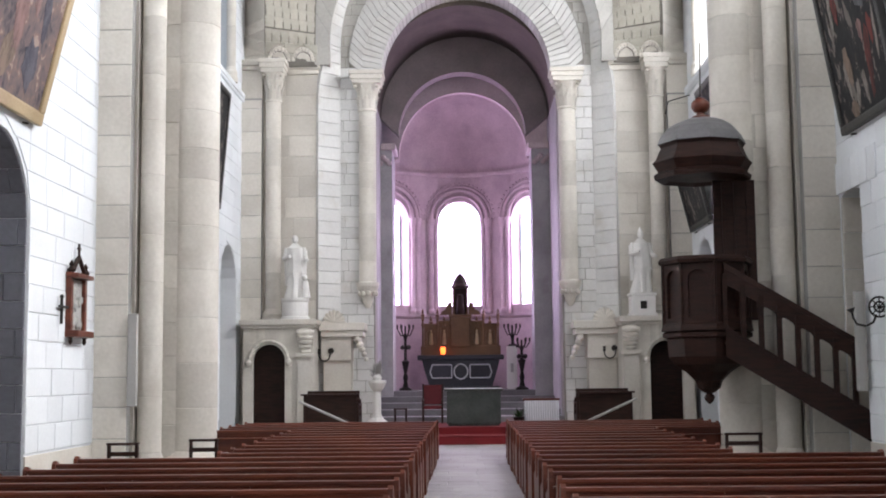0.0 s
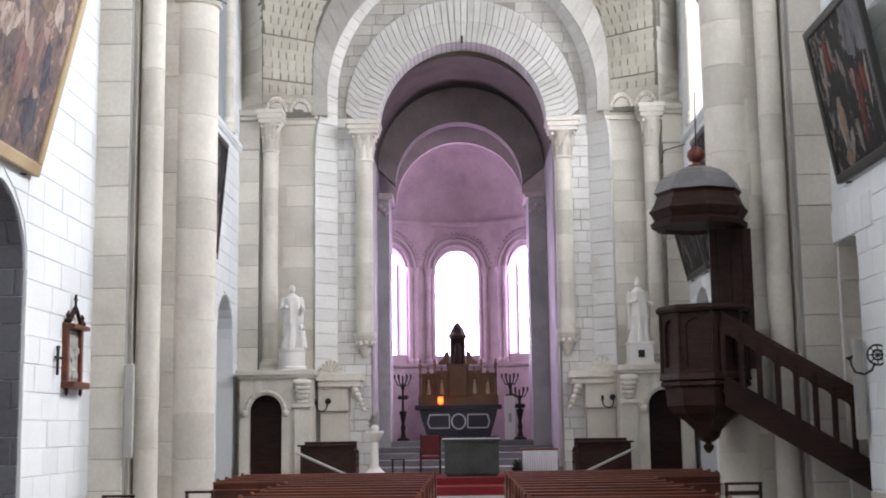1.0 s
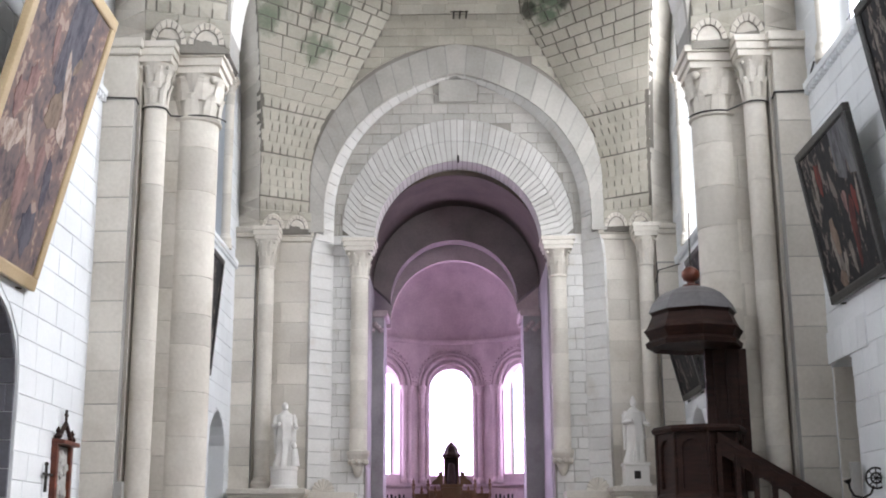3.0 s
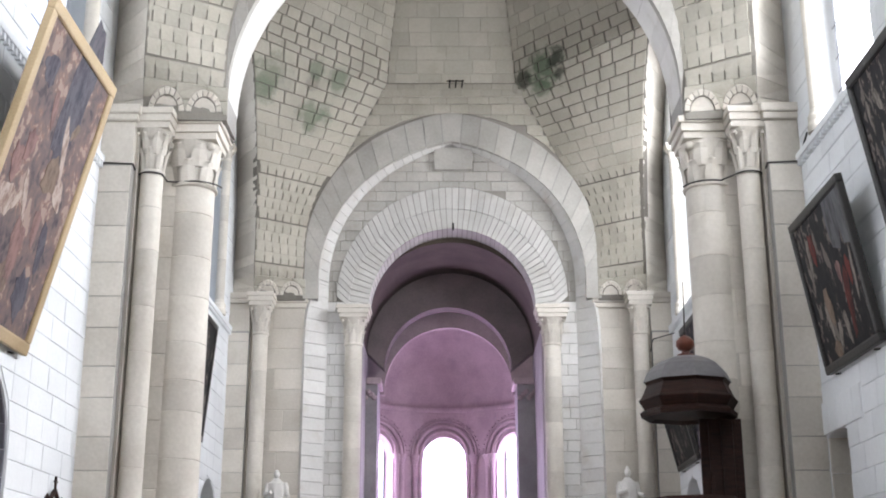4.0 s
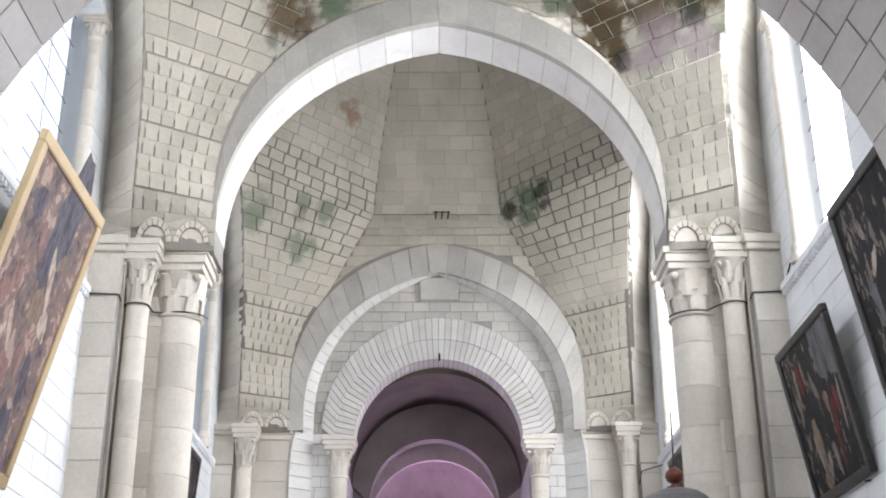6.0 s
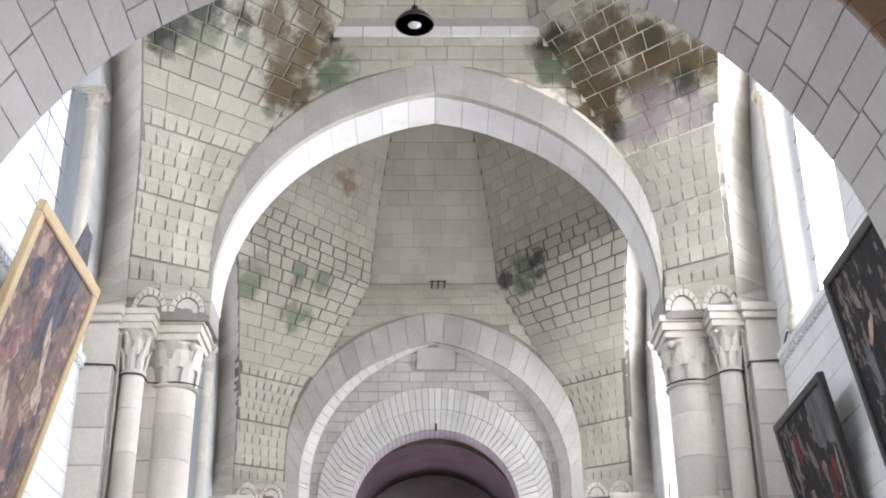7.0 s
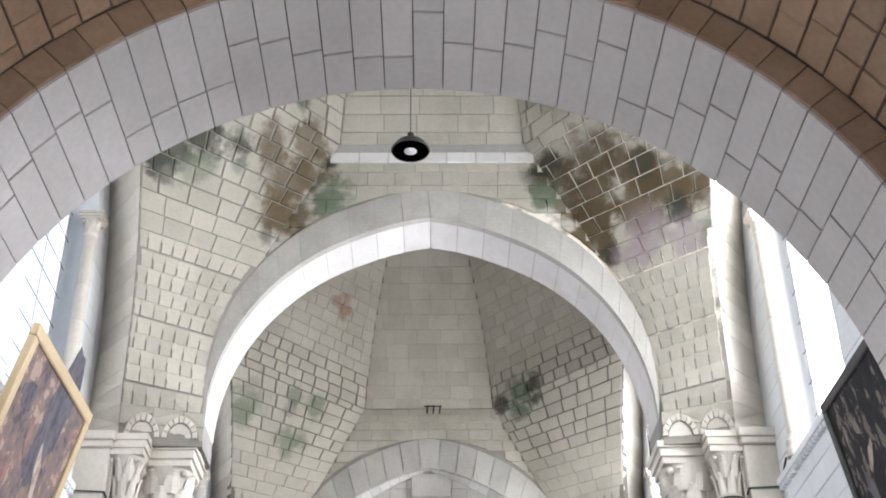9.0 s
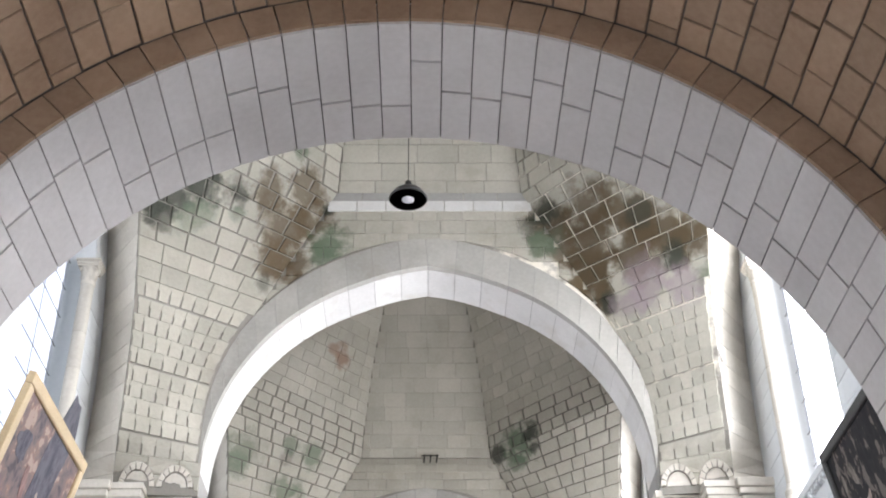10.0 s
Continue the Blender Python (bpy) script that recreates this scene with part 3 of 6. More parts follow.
def apse(u, v):
    n = Vector((-math.sin(u), -math.cos(u), 0))
    return Vector((CXA + RA * math.sin(u), CYA + RA * math.cos(u), v)), n


def conch(u, v):
    n = Vector((-math.sin(u) * math.cos(v), -math.cos(u) * math.cos(v), -math.sin(v)))
    return Vector((CXA, CYA, ZA)) - n * RA * 0.995, n


solid("ceiling_apse", mesh_of("ceiling_apse", *shell(conch, -math.pi / 2, math.pi / 2, 0, math.pi / 2 - 0.01, 40, 20, 0.3), PLASTER, True), kind="structure",
      label="pinkish plastered half dome of the apse", category="ceiling")
AW = [(-0.01, 0.80), (-0.90, 0.80), (0.90, 0.80)]
holes = [(u * RA, 0.80, 4.35, 7.5, 0.80) for u, hw in AW]
wall_apse = pierced("wall_apse", lambda u, v: apse(u / RA, v), -math.pi / 2 * RA, math.pi / 2 * RA, 0, ZA, holes, 0.6, PLASTER, "curved apse wall with three round-headed windows", 14)

# ---- windows ----
GLASS, gt, gn, gl, gp = nodes_of("pale_leaded_glass")
gp.inputs["Base Color"].default_value = (0.9, 0.9, 0.95, 1)
gp.inputs["Transmission Weight"].default_value, gp.inputs["Roughness"].default_value, gp.inputs["IOR"].default_value = 1.0, 0.15, 1.1


def pane_outline(hw, z0, zs, n=16):
    return [(-hw, z0), (hw, z0)] + [(hw * math.cos(math.pi * k / n), zs + hw * math.sin(math.pi * k / n)) for k in range(n + 1)]


def glazing(number, m, hw, z0, zs, power, color, label, down=0.0):
    """A glazed window with its lead bars; local x runs along the wall, y into the room."""
    w = new("window_%d" % number)
    w.matrix_basis = m
    tagged(w, label, "window", kind="structure")
    o = pane_outline(hw, z0, zs)
    k = len(o)
    vs = [(x, y, z) for y in (-0.01, 0.01) for x, z in o]
    pane = solid("pane", mesh_of("pane", vs, [tuple(range(k)), tuple(range(2 * k - 1, k - 1, -1))], GLASS), w)
    pane.visible_shadow = False
    bm = bmesh.new()
    z = z0 + 0.6
    while z < zs + hw * 0.8:
        half = hw if z < zs else math.sqrt(max(0.01, hw * hw - (z - zs) ** 2))
        bar(bm, (-half, 0.03, z), (half, 0.03, z), 0.008, 6)
        z += 0.62
    bar(bm, (0, 0.03, z0), (0, 0.03, zs + hw), 0.006, 6)
    part("glazing_bar", bm, IRON, w)
    h = zs + hw - z0
    window_lamp(m @ pose(0, -0.06, z0 + h / 2, 90 - down, 0, 0), 2 * hw, h * (0.6 if down else 1.0), power, color)
    return w


num = 0
for sx in (-1, 1):
    # Lamps at 12.6 and 26.3, out of view, are stronger and tilted down.
    for uc in (19.1, 32.8, 12.6, 26.3):
        num += 1
        glazing(num, pose(sx * (WALL + 0.35), uc, 0, 0, 0, 90 if sx > 0 else -90), 1.15, 10.15, 15.3, (230 if uc in (19.1, 32.8) else 620) * (0.27 if sx < 0 else 1.72), (0.95, 0.97, 1.0), "tall round-headed clear leaded window high in the side wall", 0.0 if uc in (19.1, 32.8) else 35.0)
for u, hw in AW:
    num += 1
    p, n = apse(u, 0)
    glazing(num, pose(p.x - n.x * 0.35, p.y - n.y * 0.35, 0, 0, 0, 180 - math.degrees(u)), 0.80, 4.35, 7.5, 190, (0.86, 0.66, 1.0), "tall violet-tinted stained glass window of the apse")
# Fill lamps in the added west bay openings, all out of view.
for sx in (-1, 1):
    for uc, hw, sill, spring, rise in FILL_WINDOWS:
        num += 1
        glazing(num, pose(sx * 5.05, uc, 0, 0, 0, 90 if sx > 0 else -90), 1.0, 2.4, 4.3, 55 if sx < 0 else 190, (0.95, 0.97, 1.0), "unseen window added in the low west bay as a fill light")
# Added window behind the camera; its lamp brightens what faces west.
num += 1
glazing(num, pose(0, -8.25, 0, 0, 0, 0), 1.5, 4.0, 7.0, 1100, (0.98, 0.98, 1.0), "unseen window added behind the nave as a fill light")

# ---- recess backs and rooms beyond the openings ----
for sx in (-1, 1):
    arch = SIDES[sx][2]
    deep = 10.2 if sx < 0 else 8.3
    plain_box("recess_back", min(sx * deep, sx * (deep + 0.3)), max(sx * deep, sx * (deep + 0.3)), arch[0] - 2.2, arch[0] + 2.2, 0, 6.2, STONE, "back wall of the arched side recess")
    if sx > 0:
        for y in (-0.9, 0.62):
            plain_box("stair_side", 7.3, 8.3, arch[0] + y, arch[0] + y + 0.25, 0, 6.2, STONE, "stone side wall of the stair recess")
        plain_box("stair_top", 7.3, 8.6, arch[0] - 2.2, arch[0] + 2.2, 6.2, 6.4, STONE, "ceiling of the stair recess", "ceiling")
    if sx < 0:
        for y in (-2.2, 2.0):
            plain_box("chapel_side", -10.2, -7.3, arch[0] + y, arch[0] + y + 0.2, 0, 6.2, STONE, "shaded side wall of the chapel")
        plain_box("chapel_top", -10.5, -7.3, arch[0] - 2.2, arch[0] + 2.2, 6.2, 6.4, STONE, "ceiling of the side chapel", "ceiling")
    plain_box("passage_back", min(sx * 8.6, sx * 8.8), max(sx * 8.6, sx * 8.8), 31.8, 36.2, 0, 6.5, WHITE, "wall of the side passage")
    plain_box("passage_side", min(sx * 7.3, sx * 8.8), max(sx * 7.3, sx * 8.8), 31.6, 31.8, 0, 6.5, WHITE, "wall of the side passage")
    plain_box("passage_side", min(sx * 7.3, sx * 8.8), max(sx * 7.3, sx * 8.8), 36.2, 36.4, 0, 6.5, WHITE, "wall of the side passage")
    plain_box("passage_top", min(sx * 7.3, sx * 8.8), max(sx * 7.3, sx * 8.8), 31.6, 36.4, 6.5, 6.7, WHITE, "ceiling of the side passage", "ceiling")

# ---- columns ----
def leaf(bm, base, out, h, w):
    """A curled stone leaf on a capital."""
    b, o = Vector(base), Vector(out).normalized()
    s = Vector((-o.y, o.x, 0))
    prof = [(0.0, 0.0, 1.0), (0.05, 0.35, 1.05), (0.10, 0.7, 0.85), (0.20, 0.95, 0.6), (0.25, 0.88, 0.3)]
    rows = []
    for d, t, k in prof:
        p = b + o * d * h + Vector((0, 0, t * h))
        rows.append([bm.verts.new(p - s * w * k / 2), bm.verts.new(p + o * 0.05 * h), bm.verts.new(p + s * w * k / 2)])
    for r, q in zip(rows, rows[1:]):
        for i in (0, 1):
            bm.faces.new((r[i], r[i + 1], q[i + 1], q[i]))
    back = [bm.verts.new(b + Vector((0, 0, 0))), bm.verts.new(b + o * 0.06 * h + Vector((0, 0, h * 0.7)))]
    bm.faces.new((rows[0][0], back[0], rows[0][2], rows[0][1]))


def column(name, x, y, r, z0, z1, cap_h, label, square=0.0, seed=1, drum=0.75, corbel=False, group=""):
    """A round stone shaft in drums with a ring, a carved capital and a moulded abacus."""
    th = thing(name, label, "column", group, at=(x, y, z0))
    rnd = random.Random(seed)
    z, top = 0.0, z1 - z0 - cap_h
    if not corbel:
        part("base", lathe([(r * 1.5, 0), (r * 1.5, 0.12), (r * 1.35, 0.2), (r * 1.4, 0.3), (r * 1.15, 0.36), (r, 0.45)], 28), STONE, th, smooth=False)
        z = 0.45
    while z < top - 0.01:
        h = rnd.uniform(0.75, 1.2) * drum
        if top - z - h < 0.3:
            h = top - z
        part("drum", lathe([(r - 0.012, z), (r - 0.005, z + 0.003), (r, z + 0.008), (r, z + h - 0.008), (r - 0.005, z + h - 0.003), (r - 0.012, z + h)], 36), STONE, th, smooth=True)
        z += h
    part("necking", lathe([(r, top - 0.02), (r * 1.12, top), (r * 1.14, top + 0.03), (r * 1.1, top + 0.06), (r, top + 0.07)], 28), STONE, th, smooth=True)
    sq = square or r * 1.5
    ch = cap_h * 0.68
    bell = part("capital", lathe([(r * 0.98, top + 0.06), (r * 1.02, top + ch * 0.4), (r * 1.15, top + ch * 0.75), (sq * 1.02, top + ch)], 28), STONE, th)
    for tier, (k, dz, hh) in enumerate(((8, 0.08, 0.5), (8, 0.42, 0.52))):
        for i in range(k):
            a = 2 * math.pi * (i + 0.5 * tier) / k
            rr = r * (1.0 + 0.1 * tier)
            bm = bmesh.new()
            leaf(bm, (rr * math.cos(a), rr * math.sin(a), top + ch * dz), (math.cos(a), math.sin(a), 0), ch * hh, rr * 0.62)
            part("leaf", bm, STONE, bell)
    for i in range(4):
        a = math.pi / 4 + i * math.pi / 2
        part("volute", ball(bmesh.new(), (sq * 1.08 * math.cos(a), sq * 1.08 * math.sin(a), top + ch * 0.88), r * 0.19, sub=2), STONE, bell)
    bm = bmesh.new()
    a0 = top + ch
    box(bm, -sq, sq, -sq, sq, a0, a0 + cap_h * 0.1, 0.01)
    box(bm, -sq * 1.1, sq * 1.1, -sq * 1.1, sq * 1.1, a0 + cap_h * 0.1, a0 + cap_h * 0.22, 0.012)
    box(bm, -sq * 1.2, sq * 1.2, -sq * 1.2, sq * 1.2, a0 + cap_h * 0.22, a0 + cap_h * 0.32, 0.012)
    part("abacus", bm, STONE, th)
    if corbel:
        bm = lathe([(0.06, -0.75), (r * 0.5, -0.62), (r * 0.75, -0.4), (r * 1.15, -0.2), (r * 1.3, -0.1), (r * 1.3, 0.0), (r, 0.02)], 20)
        for i in range(9):
            a = 2 * math.pi * i / 9
            ball(bm, (r * 0.95 * math.cos(a), r * 0.95 * math.sin(a), -0.32), r * 0.3, sz=1.3, sub=1)
        part("corbel", bm, STONE, th, "carved corbel under the shaft")
    return th


for sx in (-1, 1):
    column("great_column", sx * 5.06, 22.85, 0.44, 0, 11.15, 1.35, "great round engaged column of pale stone with a leafy capital", square=0.52, seed=5, group="great columns")
    column("slender_column", sx * 5.69, 22.15, 0.215, 0, 11.15, 1.25, "slender pale stone column with a leafy capital beside the great column", square=0.34, seed=7, drum=1.1, group="slender columns")
    column("slender_column", sx * 5.66, 35.95, 0.225, 3.3, 11.15, 1.25, "slender pale stone column with a leafy capital in the chancel corner", square=0.34, seed=9, drum=1.1, group="slender columns")
    column("chancel_column", sx * 3.02 + 0.08, YW - 0.1, 0.26, 4.55, 10.95, 1.2, "half column of white stone standing on a carved corbel", square=0.43, seed=3, corbel=True, group="chancel columns")

# flat imposts of the piers
for sx in (-1, 1):
    for y0, xi in ((Y2A + 0.3, 5.2), (YC + 0.15, 4.42)):
        bm = bmesh.new()
        box(bm, min(sx * (xi - 0.05), sx * 6.3), max(sx * (xi - 0.05), sx * 6.3), y0 - 0.07, y0 + 0.3, SPR - 0.25, SPR - 0.1, 0.03)
        box(bm, min(sx * (xi - 0.1), sx * 6.3), max(sx * (xi - 0.1), sx * 6.3), y0 - 0.13, y0 + 0.3, SPR - 0.1, SPR + 0.08, 0.03)
        tagged(part("trim", bm, STONE), "moulded stone impost on the pier", "moulding", kind="structure")

# ---- masonry ----
def notched(u0, u1, v0, v1, h, w, seed):
    """Small stones with an open slot at the foot of each upright joint, as pairs of polygons."""
    rnd = random.Random(seed)
    out = []
    n = max(1, round((v1 - v0) / h))
    for k in range(n):
        a, b = v0 + (v1 - v0) * k / n, v0 + (v1 - v0) * (k + 1) / n
        u = u0 + (0.5 * w if k % 2 else 0.12)
        while u < u1:
            e = min(u + w * rnd.uniform(0.9, 1.1), u1)
            s = 0.024 * rnd.uniform(0.5, 1.4)
            c = a + (b - a) * rnd.uniform(0.40, 0.62)
            out.append((u, e, a, b, c, s))
            u = e
    return out


def lay_notched(parent, fn, items, material):
    """Joined small stones, each a tapered block with slots left and right of its foot."""
    for u0, u1, a, b, c, s in items:
        if u1 - u0 < 0.1:
            continue
        g = 0.0015
        o = [(u0 + s, a + g), (u1 - s, a + g), (u1 - s, c), (u1 - g, c + 0.03), (u1 - g, b - g), (u0 + g, b - g), (u0 + g, c + 0.03), (u0 + s, c)]
        vs = []
        for d in (-0.05, 0.03):
            for u, v in o:
                p, n = fn(u, v)
                vs.append(p + n * d)
        fs = [tuple(range(8, 16))] + [(i, (i + 1) % 8, 8 + (i + 1) % 8, 8 + i) for i in range(8)]
        p0, n0 = fn((u0 + u1) / 2, (a + b) / 2)
        if (vs[9] - vs[8]).cross(vs[11] - vs[8]).dot(n0) < 0:
            fs = [f[::-1] for f in fs]
        solid("slotted_stone", mesh_of("slotted_stone", vs, fs, material), parent)


def vault_masonry(k):
    base, ring, cy, dx, out, yw, ye = BAYS[k]
    mats = VAULT_MATS[k]
    for side, (i, j) in ((-1, (0, 1)), (1, (6, 7))):
        fn = face_of(ring, i, j, cy)

        def width(v, i=i, j=j):
            r = ring(v)
            return (r[j] - r[i]).length
        mf = metric(fn, width)
        K = 2.5      # the fields are laid out on strips of this width, drawn to the width of each course

        def strip(u, v, fn=fn):
            return fn(0.5 + u / K, v)
        # slotted lower field, then courses of ashlar
        z = SPR + 0.62
        row = 0
        while z < 14.8:
            w = width(z + 0.16)
            lay_notched(base, strip, notched(-K / 2 + 0.02, K / 2 - 0.02, z, z + 0.32, 0.32, 0.27 * K / w, 17 * k + row + (3 if side > 0 else 0)), mats)
            z += 0.32 if row % 4 else 0.36
            row += 1
        polys = []
        row = 0
        h = 0.36 if k == 0 else 0.33
        for za, zb in ((SPR + 0.04, SPR + 0.33), (SPR + 0.33, SPR + 0.62)):
            w = width((za + zb) / 2)
            polys += rects(-w / 2, w / 2, za, zb, zb - za, 0.55, row + 50)
        # two little shell niches over the capitals
        niches = []
        for uc, zc in ((-0.36, SPR + 0.10), (0.36, SPR + 0.10)):
            polys = circle_cut(polys, (uc, zc), 0.34)
            for t in range(9):
                a0, a1 = math.pi * t / 9, math.pi * (t + 1) / 9
                niches.append([(uc + r * math.cos(a), zc + r * 1.25 * math.sin(a)) for r, a in ((0.24, a0), (0.35, a0), (0.35, a1), (0.24, a1))])
            niches.append([(uc + 0.23 * math.cos(math.pi * t / 10), zc + 0.29 * math.sin(math.pi * t / 10)) for t in range(11)])
        lay(base, mf, [q for q in niches if len(q) > 6], STONE, name="niche_back", proud=0.012, gap=0.004)
        lay(base, mf, [q for q in niches if len(q) < 6], STONE, name="shell_rib", proud=0.06, gap=0.006, seed=k + 9)
        lay(base, mf, polys, mats, seed=k + 12, uneven=0.006, gap=0.004)
        polys = []
        h0 = h
        while z < ZTOP - 1.4:
            h = LEDGE + 0.4 - z if z + 0.1 < LEDGE + 0.4 < z + 1.3 * h0 else h0
            w = width(z + h / 2)
            polys += rects(-K / 2 + 0.01, K / 2 - 0.01, z, z + h, h, 0.6 * K / w, seed=100 * k + row + (40 if side > 0 else 0))
            z += h
            row += 1
        z_open = 15.6 if k == 0 else 16.4
        lay(base, strip, [q for q in polys if mid(q)[1] < z_open], mats, seed=k + 2, uneven=0.008, gap=0.004)
        lay(base, strip, [q for q in polys if z_open <= mid(q)[1] < 19.3], mats, seed=k + 3, uneven=0.014, gap=0.013)
        lay(base, strip, [q for q in polys if mid(q)[1] >= 19.3], mats, seed=k + 4, uneven=0.003, gap=0.002)
    # the wall over the arch and the dome's face above it
    fn = plane((dx, ye, 0), (1, 0, 0), (0, 0, 1), (0, -1, 0))
    polys = []
    row = 0
    z = 14.6
    zc = 12.45 + (0.2 if k else 0)
    while z < LEDGE + 0.38:
        h = 0.36
        w = max(out(z + h / 2), 2.1 + 0.52 * (LEDGE + 0.3 - z - h / 2))
        r = rects(-w, w, z, z + h, h, 0.6, seed=row + 300 + k)
        polys += circle_cut(r, (0, zc + 0.02), 4.5)
        z += h
        row += 1
    lay(base, fn, polys, mats, seed=k + 20, uneven=0.008, gap=0.005)
    fn = face_of(ring, 7, 0, cy)

    def width7(v):
        r = ring(v)
        return (r[0] - r[7]).length
    mf = metric(fn, width7)
    polys = []
    z, row = LEDGE + 0.42, 0
    while z < ZTOP - 1.2:
        h = 0.30 if row == 0 else 0.42
        w = width7(z + h / 2)
        polys += rects(-w / 2, w / 2, z, z + h, h, 0.8, seed=row + 500 + k)
        z += h
        row += 1
    lay(base, mf, polys, mats, seed=k + 21, uneven=0.004, gap=0.002 if k else 0.006)


GREEN, BROWNS, DARKS, PINKS = (0.115, 0.155, 0.10), (0.095, 0.064, 0.029), (0.03, 0.036, 0.024), (0.30, 0.235, 0.26)
VAULT_W = surface("vault_stone_west", (0.39, 0.37, 0.31), (0.50, 0.475, 0.41), vary=0.10, stain=(0.28, 0.24, 0.18), stain_amount=0.3)
# damp over the southern pendentive, then over the northern one
blotches(VAULT_W, (
    ((2.75, 22.04, 17.22), 0.40, BROWNS, 0.9),
    ((3.47, 21.3, 17.24), 0.47, BROWNS, 0.85),
    ((3.57, 21.64, 16.52), 0.56, BROWNS, 0.9),
    ((4.27, 20.92, 16.67), 0.53, BROWNS, 0.9),
    ((4.32, 21.22, 16.09), 0.50, BROWNS, 0.9),
    ((4.98, 20.66, 16.05), 0.53, BROWNS, 0.9),
    ((5.43, 20.46, 15.78), 0.38, BROWNS, 0.85),
    ((3.45, 22.02, 15.91), 0.47, BROWNS, 0.95),
    ((3.61, 22.14, 15.39), 0.33, BROWNS, 0.95),
    ((3.02, 22.12, 16.56), 0.30, BROWNS, 0.8),
    ((2.66, 21.96, 17.49), 0.25, DARKS, 0.8),
    ((5.08, 20.86, 15.59), 0.23, DARKS, 0.9),
    ((3.87, 22.0, 15.22), 0.17, DARKS, 0.8),
    ((4.42, 20.74, 16.72), 0.23, DARKS, 0.6),
    ((2.27, 22.2, 17.24), 0.20, DARKS, 0.6),
    ((2.64, 22.2, 16.88), 0.28, GREEN, 0.8),
    ((5.72, 20.64, 15.01), 0.25, GREEN, 0.7),
    ((4.57, 21.4, 15.34), 0.42, PINKS, 0.6),
    ((5.22, 21.02, 15.06), 0.35, PINKS, 0.6),
    ((4.24, 21.78, 15.06), 0.28, PINKS, 0.55)))
blotches(VAULT_W, (
    ((-3.33, 21.24, 17.52), 0.42, BROWNS, 0.8),
    ((-2.66, 21.72, 17.87), 0.45, BROWNS, 0.8),
    ((-3.11, 21.76, 17.05), 0.53, BROWNS, 0.85),
    ((-2.5, 22.16, 17.43), 0.40, BROWNS, 0.85),
    ((-3.28, 21.98, 16.35), 0.33, BROWNS, 0.8),
    ((-2.82, 22.2, 16.35), 0.38, BROWNS, 0.85),
    ((-2.61, 22.2, 15.89), 0.23, BROWNS, 0.8),
    ((-5.5, 20.02, 16.34), 0.25, DARKS, 0.9),
    ((-5.13, 20.12, 16.65), 0.33, DARKS, 0.85),
    ((-4.58, 20.34, 17.04), 0.33, DARKS, 0.9),
    ((-3.96, 20.78, 17.25), 0.30, DARKS, 0.9),
    ((-5.29, 20.28, 16.25), 0.23, DARKS, 0.7),
    ((-2.17, 22.2, 17.76), 0.12, DARKS, 0.9),
    ((-3.44, 22.12, 15.73), 0.15, DARKS, 0.6),
    ((-4.64, 20.64, 16.58), 0.25, GREEN, 0.6),
    ((-4.9, 20.62, 16.25), 0.23, GREEN, 0.5),
    ((-2.05, 22.2, 16.9), 0.30, GREEN, 0.9),
    ((-2.25, 22.2, 16.46), 0.20, GREEN, 0.8),
    ((-2.78, 21.2, 18.7), 0.20, GREEN, 0.8),
    ((-3.97, 21.06, 16.88), 0.17, GREEN, 0.6)))
VAULT_E = blotches(surface("vault_stone_east", (0.37, 0.347, 0.288), (0.47, 0.443, 0.378), vary=0.08, stain=(0.28, 0.24, 0.18), stain_amount=0.25), (
    ((2.94, 35.28, 18.31), 0.47, GREEN, 0.9),
    ((3.26, 34.86, 18.43), 0.25, DARKS, 0.85),
    ((3.43, 34.92, 18.0), 0.18, DARKS, 0.8),
    ((2.32, 36.0, 18.19), 0.22, DARKS, 0.85),
    ((2.86, 35.68, 17.77), 0.29, GREEN, 0.7),
    ((-5.37, 33.52, 17.33), 0.51, GREEN, 0.6),
    ((-4.04, 34.38, 17.86), 0.25, GREEN, 0.7),
    ((-3.46, 35.06, 17.79), 0.29, GREEN, 0.75),
    ((-4.25, 35.08, 16.66), 0.40, GREEN, 0.7),
    ((-3.86, 35.48, 16.56), 0.25, GREEN, 0.6),
    ((-5.63, 33.7, 16.86), 0.36, GREEN, 0.5),
    ((-4.22, 34.56, 17.43), 0.22, DARKS, 0.4),
    ((-2.59, 34.34, 20.79), 0.29, (0.24, 0.15, 0.10), 0.85),
    ((-2.87, 33.98, 20.89), 0.22, (0.24, 0.15, 0.10), 0.7)))
# lime repointing between the damp stones
blotches(VJOINT, (((4.05, 21.38, 16.2), 2.0, (0.85, 0.80, 0.70), 1.0),))
VAULT_MATS = [VAULT_W, VAULT_E]
vault_masonry(0)
vault_masonry(1)

# pale course of the ledges
for k, (base, ring, cy, dx, out, yw, ye) in enumerate(BAYS):
    r = ring(LEDGE)
    bm = bmesh.new()
    n = 7
    x0, x1 = r[0].x, r[7].x
    for i in range(n):
        box(bm, x0 + (x1 - x0) * i / n + 0.008, x0 + (x1 - x0) * (i + 1) / n - 0.008, ye - 0.075, ye + 0.02, LEDGE - 0.08, LEDGE + 0.18, 0.012)
    part("ledge", bm, CHANCEL if k == 0 else VAULT_E, base, "pale stone string course")
    if k == 0:
        bm = bmesh.new()
        for i in range(6):
            box(bm, x0 + (x1 - x0) * i / 6 + 0.008, x0 + (x1 - x0) * (i + 1) / 6 - 0.008, ye - 0.045, ye + 0.02, LEDGE + 0.19, LEDGE + 0.42, 0.008)
        part("grey_course", bm, GREYPAINT, base, "weathered grey course above the string course")

